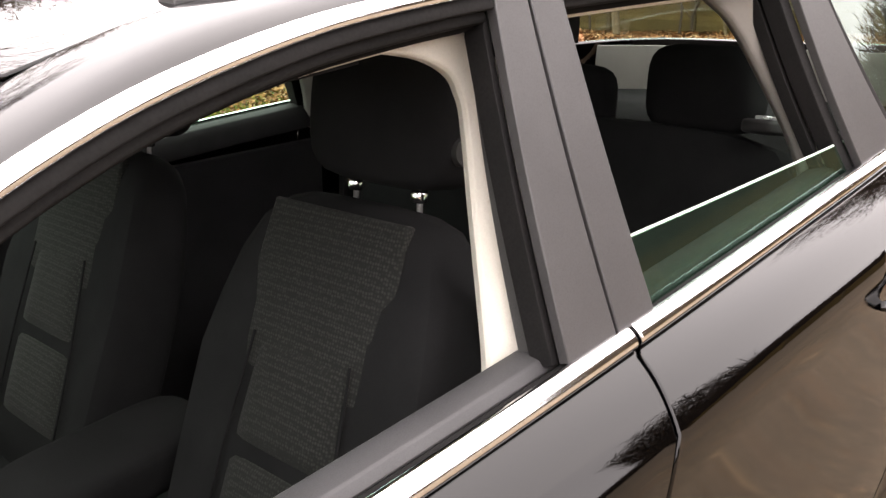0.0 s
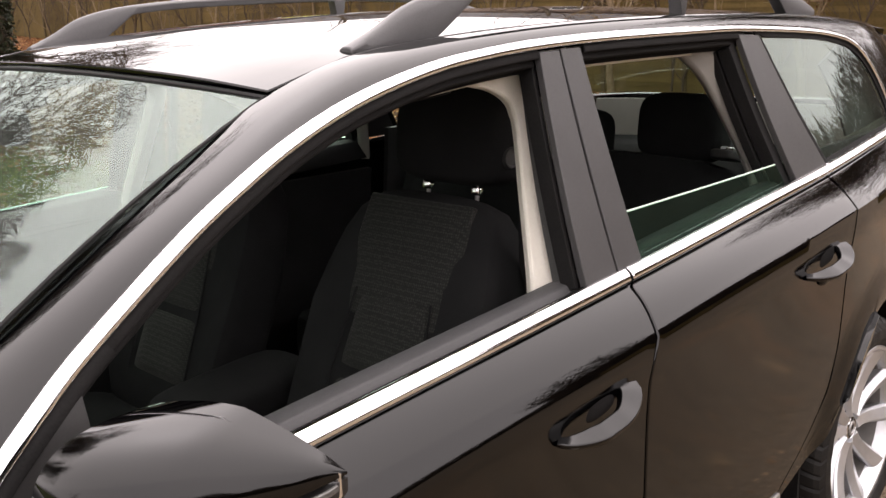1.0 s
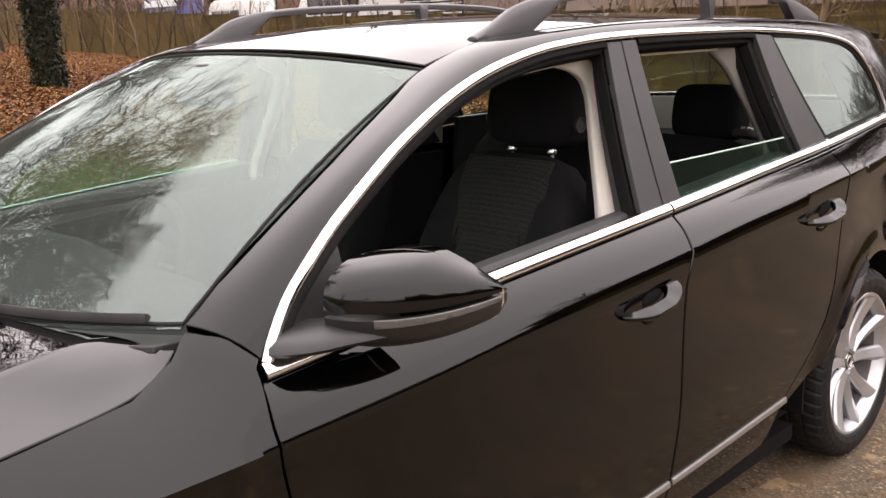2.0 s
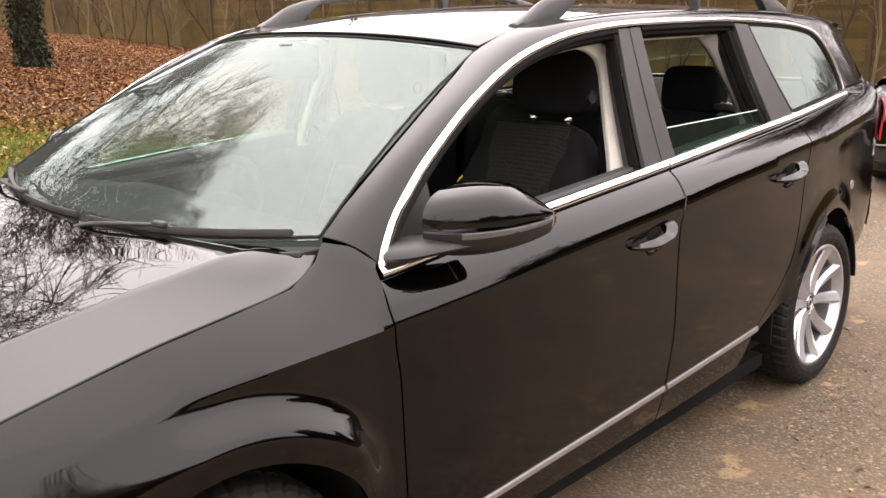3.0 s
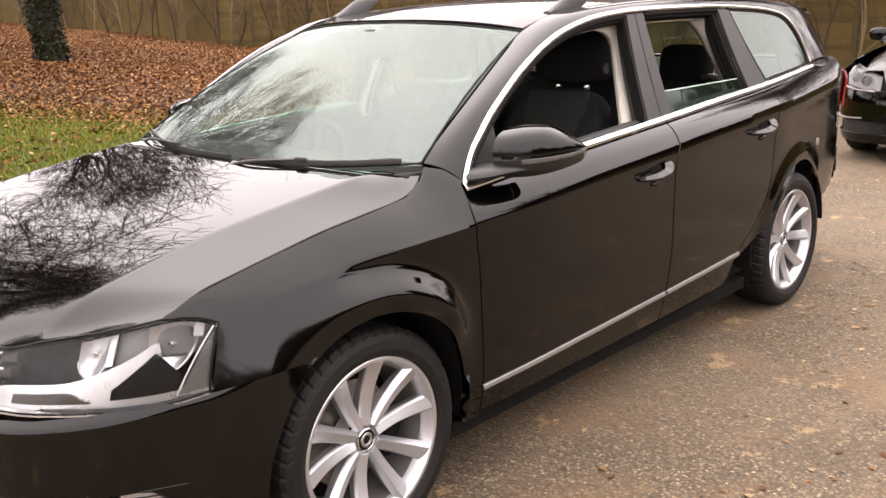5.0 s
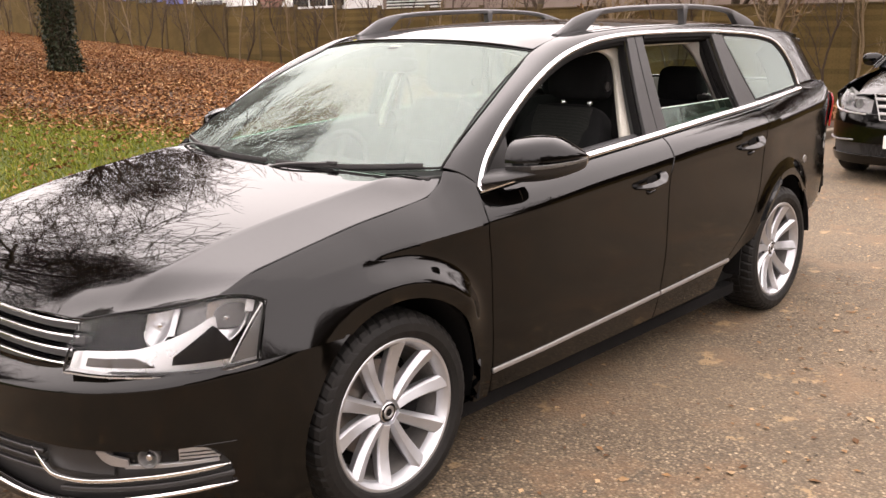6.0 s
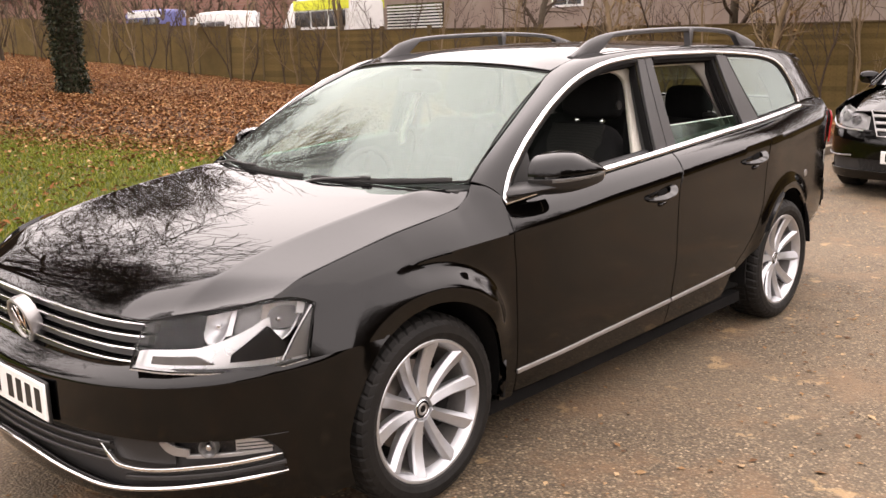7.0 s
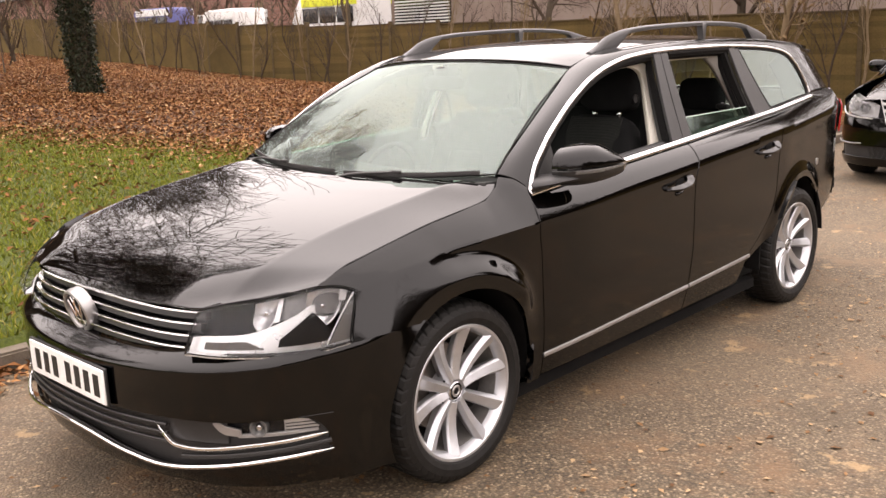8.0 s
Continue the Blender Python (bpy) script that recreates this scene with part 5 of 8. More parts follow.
zs_b = [0.20, 0.25, 0.30, 0.35, 0.40, 0.425, 0.435, 0.45, 0.49, 0.53, 0.55, 0.562, 0.570, 0.578, 0.586, 0.594, 0.602, 0.610, 0.618, 0.626]
bm = sheet_bm(both([[nose_pt(i / 50, z) for i in range(51)] for z in zs_b]), (1, 0, 0), 0.016)
mouth_y = nose_pt(0.828, 0.3).y - 0.002
bmesh.ops.delete(bm, geom=[f for f in bm.faces if f.calc_center_median().z < 0.4245 and abs(f.calc_center_median().y) < mouth_y], context="FACES")
front_bumper = part("front_bumper", bm, PAINT, car, "", 0.0025)
lower_grille = sheet("lower_grille", both(nose_grid(0, 0.9, 0.20, 0.43, 40, 8, 0.035)), MATT, front_bumper, (1, 0, 0), 0.02, "black plastic lower intake with horizontal bars")
for z in (0.345, 0.372, 0.399):
    row = both([[nose_pt(i / 40 * 0.40, z, 0.012) for i in range(41)]])[0]
    part("intake_bar", sweep_bm(row, (1, 0, 0.1), bar_prof(0.010, 0.014)), TRIM, lower_grille, "", 0.002)
chin_z = pchip([(0, 0.317), (0.108, 0.312), (0.262, 0.288), (0.39, 0.273), (0.56, 0.291), (0.70, 0.307), (0.83, 0.314)])
sheet("bumper_lip", both([[nose_pt(i / 40 * 0.88, z0 + k * (chin_z(min(i / 40 * 0.88, 0.83)) - 0.008 - z0), 0.004) for i in range(41)] for z0, k in ((0.205, 0), (0.205, 0.33), (0.205, 0.67), (0.205, 1.0))]), PAINT, front_bumper, (1, 0, 0), 0.014)
row = both([[nose_pt(i / 50 * 0.83, chin_z(i / 50 * 0.83), -0.004) for i in range(51)]])[0]
part("chin_chrome", sweep_bm(row, (1, 0, 0.15), [(-0.007, 0), (0.007, 0), (0.008, 0.005), (0.005, 0.011), (0.0, 0.013), (-0.005, 0.011), (-0.008, 0.005)], scale=[0.25 + 0.75 * ease(min(i, len(row) - 1 - i) / 5) for i in range(len(row))]), CHROME, front_bumper, "bright chrome strip along the chin", 0.002)
for s in (1, -1):
    # the upper chrome line that drops at its inner end and runs round under the fog lamp
    fz = pchip([(0.36, 0.408), (0.367, 0.400), (0.39, 0.372), (0.422, 0.341), (0.471, 0.336), (0.633, 0.352), (0.82, 0.366)])
    path = [nose_pt(0.363 + 0.455 * i / 60, fz(0.363 + 0.455 * i / 60), 0.002) for i in range(61)]
    part("fog_chrome", sweep_bm(mir2(path, s), (0.85, s * 0.5, 0.1), bar_prof(0.011, 0.012), scale=[0.25 + 0.75 * ease(min(i, 60 - i) / 5) for i in range(61)]), CHROME, front_bumper, "bright chrome line under the fog lamp", 0.0015)
    rz = pchip([(0.44, 0.306), (0.633, 0.326), (0.825, 0.341)])
    path = [nose_pt(0.44 + 0.385 * i / 40, rz(0.44 + 0.385 * i / 40), 0.006) for i in range(41)]
    part("fog_rib", sweep_bm(mir2(path, s), (0.85, s * 0.5, 0.1), bar_prof(0.014, 0.014)), TRIM, front_bumper, "", 0.0015)
    part("fog_blank", sheet_bm(flip_y([[nose_pt(0.40 + 0.17 * i / 10, z, 0.016) for i in range(11)] for z in (0.350, 0.38, 0.422)], s), (0.85, s * 0.5, 0), 0.006), TRIM, front_bumper, "", 0.002)
    # the bumper skin rounds off the outer end of the opening
    close = pchip([(0.745, 0.4245), (0.765, 0.421), (0.785, 0.411), (0.803, 0.392), (0.818, 0.368), (0.832, 0.345)])
    ts = np.linspace(0.745, 0.832, 15)
    part("mouth_corner", sheet_bm(flip_y([[nose_pt(t, close(t) * (1 - k) + 0.4275 * k, -0.0012) for t in ts] for k in (0, 0.33, 0.67, 1.0)], s), (0.8, s * 0.5, 0), 0.006), PAINT, front_bumper, "", 0.0015)
    # fog lamp unit: black cave, silver blade, round lamp and a ribbed outer lens
    def fog_grid(t0, t1, z0, z1, extra, n=16):
        return flip_y([[nose_pt(t0 + (t1 - t0) * i / n, z0(t0 + (t1 - t0) * i / n) * (1 - j / 5) + z1(t0 + (t1 - t0) * i / n) * j / 5, extra) for i in range(n + 1)] for j in range(6)], s)
    zb = pchip([(0.53, 0.372), (0.66, 0.374), (0.80, 0.376)])
    zt = pchip([(0.53, 0.420), (0.62, 0.427), (0.72, 0.428), (0.765, 0.420), (0.80, 0.388)])
    fog = sheet("fog_lamp", fog_grid(0.535, 0.80, zb, zt, 0.034, 20), LAMPBLACK, front_bumper, (0.8, s * 0.5, 0), 0.004, "fog lamp with silver blade and clear cover")
    blade = pchip([(0.532, 0.416), (0.548, 0.392), (0.57, 0.380), (0.62, 0.376), (0.80, 0.379)])
    part("fog_blade", sheet_bm(fog_grid(0.533, 0.605, blade, lambda t: min(zt(t) - 0.002, blade(t) + 0.030 - 0.18 * max(0, t - 0.56)), 0.010), (0.8, s * 0.5, 0.1), 0.008), ALU, fog, "silver blade beside the fog lamp", 0.002)
    part("fog_ledge", sheet_bm(fog_grid(0.595, 0.795, lambda t: zb(t) - 0.002, lambda t: zb(t) + 0.010, 0.012), (0.8, s * 0.5, 0.1), 0.01), ALU, fog, "", 0.002)
    part("fog_outer", sheet_bm(fog_grid(0.712, 0.797, lambda t: zb(t) + 0.012, lambda t: zt(t) - 0.002, 0.014), (0.8, s * 0.5, 0.1), 0.006), LAMPSILVER, fog, "ribbed silvery outer lens", 0.002)
    for k in range(3):
        path = [nose_pt(0.714 + 0.078 * i / 10, zb(0.75) + 0.016 + 0.010 * k - 0.004 * i / 10, 0.010) for i in range(11)]
        part("lens_rib", sweep_bm(mir2(path, s), (0.8, s * 0.5, 0), disc_prof(0.0016, 0.002, 6)), TRIM, fog)
    cx = nose_pt(0.650, 0.4035, 0.016)
    m = Matrix.Translation((cx.x, s * cx.y, cx.z)) @ pose(0, 0, 0, 0, 0, -90 + s * 35)
    bowl = lathe_bm([(0.0, -0.012), (0.012, -0.010), (0.021, 0.0), (0.025, 0.010), (0.027, 0.010), (0.027, -0.014)], 24)
    dish = part("fog_reflector", placed(bowl, m), LAMPGREY, fog, "round fog lamp reflector")
    part("fog_bulb", placed(lathe_bm([(0, 0.006), (0.008, 0.003), (0.009, -0.01), (0, -0.012)], 14), m), CHROME, dish)
    sheet("fog_cover", fog_grid(0.60, 0.80, lambda t: zb(t) + 0.006, zt, 0.006), LENS, fog, (0.8, s * 0.5, 0), 0.002, "clear fog lamp cover", 0).visible_shadow = False

# radiator grille: a black cave with four chrome bars
grille_plan = pchip([(0.0, 0.892), (0.2, 0.886), (0.35, 0.868), (0.45, 0.843), (0.53, 0.806), (0.58, 0.775)])
rows = [[Vector((grille_plan(abs(y)) - 0.075 - 0.25 * (z - 0.66), y, z)) for y in np.linspace(-0.575, 0.575, 41)] for z in np.linspace(0.60, 0.765, 6)]
grille = sheet("grille", rows, LAMPBLACK, car, (1, 0, 0), 0.015, "black radiator grille with four chrome bars")
for z, w in ((0.739, 0.545), (0.705, 0.536), (0.671, 0.524), (0.637, 0.512)):
    path = [Vector((grille_plan(abs(y)) - 0.30 * (z - 0.637) - 0.004, y, z + 0.006 - 0.012 * (y / w) ** 2)) for y in np.linspace(-w, w, 61)]
    part("grille_bar", sweep_bm(path, (1, 0, 0.25), [(-0.0036, -0.02), (0.0036, -0.02), (0.0036, 0.003), (0.002, 0.006), (-0.002, 0.006), (-0.0036, 0.003)]), CHROME, grille, "chrome grille bar", 0.001)
    path = [p + Vector((-0.012, 0, -0.014)) for p in path]
    part("grille_vane", sweep_bm(path, (1, 0, 0.25), [(-0.011, -0.03), (0.011, -0.03), (0.011, 0.002), (-0.011, 0.002)]), TRIM, grille, "black vane under the chrome bar", 0.001)
badge_m = Matrix.Translation((0.893, 0.006, 0.676)) @ pose(0, 0, 0, 0, 0, -90) @ pose(0, 0, 0, -14, 0, 0)
ring = lathe_bm([(0.058, 0.0), (0.062, 0.010), (0.068, 0.013), (0.074, 0.010), (0.077, 0.0), (0.074, -0.03), (0.058, -0.03)], 48, closed=True)
badge = part("badge", placed(ring, badge_m), ALU, grille, "round chrome badge")
part("badge_face", placed(lathe_bm([(0, 0.002), (0.059, 0.0), (0.059, -0.02), (0, -0.02)], 40), badge_m), DARK, badge)
for ang, off in ((20, 0.026), (-20, -0.026), (20, -0.006), (-20, 0.006)):
    half = math.sqrt(0.057**2 - off**2) * 0.93
    b = box_bm((-0.0045, -0.002, -half), (0.0045, 0.008, half))
    part("badge_bar", placed(b, badge_m @ pose(0, 0, 0, 0, ang, 0) @ Matrix.Translation((off, 0, 0))), CHROME, badge, "", 0.002)

# number plate with plain bars in place of its characters
plate = part("number_plate", box_bm((0.948, -0.262, 0.428), (0.962, 0.262, 0.543)), PLATEWHITE, front_bumper, "white number plate with dark bars", 0.004)
part("plate_frame", box_bm((0.945, -0.268, 0.422), (0.956, 0.268, 0.549)), PLATEBLACK, plate, "", 0.004)
for i in range(7):
    y = 0.215 - 0.064 * i - (0.03 if i > 3 else 0)
    part("plate_bar", box_bm((0.958, y - 0.019, 0.449), (0.9632, y + 0.019, 0.522)), PLATEBLACK, plate, "", 0.001)

# headlights
lamp_top = [(0.786, 0.562, 0.746), (0.735, 0.632, 0.762), (0.672, 0.700, 0.774), (0.61, 0.762, 0.790), (0.543, 0.818, 0.806), (0.478, 0.841, 0.798), (0.425, 0.853, 0.776)]
lamp_bot = [(0.842, 0.556, 0.628), (0.785, 0.655, 0.622), (0.68, 0.757, 0.616), (0.58, 0.825, 0.617), (0.475, 0.868, 0.628)]
for s in (1, -1):
    tp, bo = spline(lamp_top, 33), spline(lamp_bot, 33)

    def lamp_rows(inset, bul=0.012, hfun=None, m=9):
        rows = []
        for j in range(m):
            v = j / (m - 1)
            row = []
            for i in range(33):
                hv = v if hfun is None else v * hfun(i / 32)
                p = bo[i].lerp(tp[i], hv) + Vector((0.75, 0.55, 0.15)) * (bul * math.sin(math.pi * hv))
                d = Vector((-0.85, -0.5, 0)) * inset
                row.append(p + d)
            rows.append(row)
        return flip_y(rows, s)
    lamp = sheet("headlight", lamp_rows(0.085, 0.0), LAMPBLACK, car, (1, s * 0.6, 0), 0.01, "clear headlight with chrome reflectors in a black housing")
    part("lamp_floor", sheet_bm([r for r in [[p for p in lamp_rows(0.0, 0)[0]], [p for p in lamp_rows(0.085, 0)[0]]]], (0, 0, 1), 0.004), LAMPSILVER, lamp)
    part("lamp_roof", sheet_bm([[p + Vector((0, 0, -0.004)) for p in lamp_rows(0.0, 0)[-1]], [p + Vector((0, 0, -0.004)) for p in lamp_rows(0.085, 0)[-1]]], (0, 0, 1), 0.004), LAMPBLACK, lamp)
    cover = sheet("lamp_cover", lamp_rows(0.0, 0.032), LENS, lamp, (1, s * 0.6, 0), 0.003, "clear curved lamp cover", 0)
    cover.visible_shadow = False
    hf = pchip([(0, 0.33), (0.05, 0.36), (0.31, 0.37), (0.435, 0.44), (0.62, 0.61), (0.715, 0.72), (0.74, 0.60), (0.77, 0.16), (1.0, 0.12)])
    part("lamp_wave", sheet_bm(lamp_rows(0.026, 0.004, hf, 7), (1, s * 0.6, 0), 0.006), LAMPSILVER, lamp, "silver wave-shaped trim inside the lamp", 0.002)
    rim = [p for p in lamp_rows(0.004, 0)[0]] + [r[-1] for r in lamp_rows(0.004, 0.012)[1:-1]] + list(reversed(lamp_rows(0.004, 0)[-1])) + [r[0] for r in reversed(lamp_rows(0.004, 0.012)[1:-1])]
    part("lamp_seal", sweep_bm(rim, (0.8, s * 0.5, 0.2), bar_prof(0.006, 0.003), closed=True), SEAL, lamp, "thin black seal round the lamp")
    def lamp_patch(u0, u1, v0, v1, inset, n=12):
        rows = []
        for j in range(n // 2 + 1):
            row = []
            for i in range(n + 1):
                u = u0 + (u1 - u0) * i / n
                k = u * 32
                q = min(int(k), 31)
                b_, t_ = bo[q].lerp(bo[q + 1], k - q), tp[q].lerp(tp[q + 1], k - q)
                h = j / (n // 2)
                v = v0(u) + (v1(u) - v0(u)) * h
                deep = inset(i / n, h) if callable(inset) else inset
                row.append(b_.lerp(t_, v) + Vector((0.75, 0.55, 0.15)) * (0.006 * math.sin(math.pi * v)) + Vector((-0.85, -0.5, 0)) * deep)
            rows.append(row)
        return flip_y(rows, s)

    def dish(u0, u1, low, high, rim_deep, deep, nm, label):
        """A hollow mirror with a straight top and a rounded foot, its bulb, and the bright block beside it."""
        mid, half = (u0 + u1) / 2, (u1 - u0) / 2
        foot = lambda u: high - 0.02 - (high - low) * math.sqrt(max(0.0, 1 - ((u - mid) / half) ** 2)) ** 0.8
        hollow = lambda a, h: rim_deep + deep * (1 - (2 * a - 1) ** 2) * (1 - (2 * h - 1) ** 2)
        ob = part(nm, sheet_bm(lamp_patch(u0 + 0.002, u1 - 0.002, foot, lambda u: high, hollow, 16), (1, s * 0.6, 0), 0.003), REFLECTOR, lamp, label, 0.0)
        k = mid * 32
        q = int(k)
        c_ = bo[q].lerp(tp[q], low + (high - low) * 0.52) + Vector((-0.85, -0.5, 0)) * (rim_deep + deep * 0.5)
        m = Matrix.Translation((c_.x, s * c_.y, c_.z)) @ pose(0, 0, 0, 0, 0, -90 + s * 38)
        part("bulb", placed(lathe_bm([(0, 0.014), (0.006, 0.012), (0.009, 0.004), (0.009, -0.012), (0.013, -0.014), (0, -0.02)], 16), m), CHROME, ob)
        edge_ = [Vector((p.x, p.y, p.z)) for p in lamp_patch(u0 + 0.002, u1 - 0.002, foot, lambda u: high, rim_deep - 0.002, 24)[0]]
        part("reflector_rim", sweep_bm(edge_[1:-1], (0.8, s * 0.5, 0.1), bar_prof(0.004, 0.003)), LAMPSILVER, ob, "bright rim of the reflector")
        return ob
    main = dish(0.655, 0.885, 0.36, 0.90, 0.040, 0.040, "main_reflector", "large chrome headlamp reflector with a straight top")
    part("reflector_bar", sheet_bm(lamp_patch(0.868, 0.915, lambda u: 0.74, lambda u: 0.965, 0.028), (1, s * 0.6, 0), 0.004), LAMPSILVER, main, "bright block beside the reflector", 0.001)
    dip = dish(0.335, 0.490, 0.40, 0.93, 0.046, 0.030, "dip_reflector", "smaller chrome headlamp reflector")
    part("reflector_bar", sheet_bm(lamp_patch(0.480, 0.515, lambda u: 0.52, lambda u: 0.93, 0.034), (1, s * 0.6, 0), 0.004), LAMPSILVER, dip, "bright block beside the reflector", 0.001)
    part("turn_signal", sheet_bm(lamp_patch(0.10, 0.46, lambda u: 0.10, lambda u: 0.255 - 0.135 * ease((u - 0.33) / 0.13), 0.018), (1, s * 0.6, 0), 0.004), DARKAMBER, lamp, "dark amber turn signal window", 0.001)
    part("lamp_shade", sheet_bm(lamp_patch(0.545, 0.845, lambda u: 0.125, lambda u: 0.25 + 0.37 * min((u - 0.545) / 0.18, 1) - 0.30 * max(0, (u - 0.725) / 0.12), 0.016), (1, s * 0.6, 0), 0.004), LAMPBLACK, lamp, "black panel under the main reflector", 0.001)
    part("lamp_bezel", sheet_bm(lamp_patch(0.50, 0.96, lambda u: 0.50, lambda u: 0.985, 0.056), (1, s * 0.6, 0), 0.004), LAMPGREY, lamp, "grey bezel round the main reflector", 0.001)
    def slant(u0, u1, inset):
        rows = []
        for j in range(9):
            v = 0.06 + 0.86 * j / 8
            row = []
            for i in range(7):
                u = (u0 + 0.15 * v) + ((u1 + 0.008 * v) - (u0 + 0.15 * v)) * i / 6
                k = min(u, 0.999) * 32
                q = min(int(k), 31)
                row.append(bo[q].lerp(bo[q + 1], k - q).lerp(tp[q].lerp(tp[q + 1], k - q), v) + Vector((0.75, 0.55, 0.15)) * (0.008 * math.sin(math.pi * v)) + Vector((-0.85, -0.5, 0)) * inset)
            rows.append(row)
        return rows
    part("side_marker", sheet_bm(flip_y(slant(0.845, 0.985, 0.016), s), (1, s * 0.6, 0), 0.004), LAMPGREY, lamp, "ribbed grey side part of the lamp", 0.001)
    path = [r[0] for r in slant(0.832, 0.985, 0.012)]
    part("lamp_divider", sweep_bm([Vector((p.x, s * p.y, p.z)) for p in path], (0.7, s * 0.7, 0), bar_prof(0.0045, 0.006)), LAMPSILVER, lamp, "slanting silver divider", 0.001)

# ---- wipers and washer block
for w0, w1, u0, u1, wp in ((0.14, 0.93, 0.026, 0.016, 0.50), (-0.92, 0.06, 0.018, 0.030, -0.42)):
    path = [screen_pt(u0 + (u1 - u0) * k / 20, w0 + (w1 - w0) * k / 20) + Vector((0.006, 0, 0.010)) for k in range(21)]
    blade = part("wiper_blade", sweep_bm(path, (0.45, 0, 0.9), [(-0.008, -0.006), (0.008, -0.006), (0.005, 0.004), (0.0, 0.009), (-0.005, 0.004)]), MATT, car, "black wiper blade lying along the windscreen foot", 0.001)
    mid = screen_pt((u0 + u1) / 2, wp) + Vector((0.008, 0, 0.020))
    part("wiper_clip", placed(box_bm((-0.009, -0.022, -0.006), (0.009, 0.022, 0.007)), Matrix.Translation(mid)), MATT, blade, "", 0.004)
    pivot = screen_pt(0.0, wp - 0.42) + Vector((0.03, 0, -0.004))
    arm = spline([pivot, pivot.lerp(mid, 0.4) + Vector((0.012, 0, 0.012)), mid], 12)
    part("wiper_arm", sweep_bm(arm, (0.4, 0, 0.9), disc_prof(0.006, 0.004, 8), scale=[1.3 - 0.6 * k / 11 for k in range(12)]), TRIM, blade, "black wiper arm")

# ---- roof rails
roof_side = pchip([(-1.02, 1.362), (-1.21, 1.408), (-1.6, 1.433), (-2.1, 1.439), (-2.6, 1.429), (-3.0, 1.406), (-3.36, 1.366)])
rail_top = pchip([(-1.19, 1.414), (-1.24, 1.436), (-1.33, 1.480), (-1.45, 1.503), (-1.65, 1.517), (-2.14, 1.526), (-2.45, 1.517), (-2.62, 1.499), (-2.76, 1.470), (-2.86, 1.440)])
for s in (1, -1):
    bm = bmesh.new()
    rings = []
    for x in np.linspace(-1.19, -2.86, 120):
        zt = rail_top(x)
        floor_z = roof_side(x) - 0.006
        if x > -1.36:
            open_ = 0.0
        elif x > -1.46:
            open_ = (-1.36 - x) / 0.10
        elif -2.155 < x < -2.125:
            open_ = 0.0
        elif x < -2.68:
            open_ = 0.0
        elif x < -2.60:
            open_ = 1 - (-2.60 - x) / 0.08
        else:
            open_ = 1.0
        zb = floor_z + (max(zt - 0.022, floor_z) - floor_z) * open_
        zb = min(zb, zt - 0.004)
        w = 0.0155
        yk = 0.578 - 0.012 * abs((x + 2.0) / 0.8) ** 3
        rings.append([bm.verts.new((x, s * (yk + a * w), zb + (zt - zb) * b)) for a, b in ((-1, 0), (1, 0), (1, 0.72), (0.6, 0.95), (0.0, 1.0), (-0.6, 0.95), (-1, 0.72))])
    for p, q in zip(rings, rings[1:]):
        for k in range(7):
            bm.faces.new((p[k], p[(k + 1) % 7], q[(k + 1) % 7], q[k]))
    bm.faces.new(rings[0])
    bm.faces.new(rings[-1])
    bmesh.ops.recalc_face_normals(bm, faces=bm.faces)
    part("roof_rail", bm, RAIL, car, "satin dark grey roof rail on three feet", 0.002, 50)

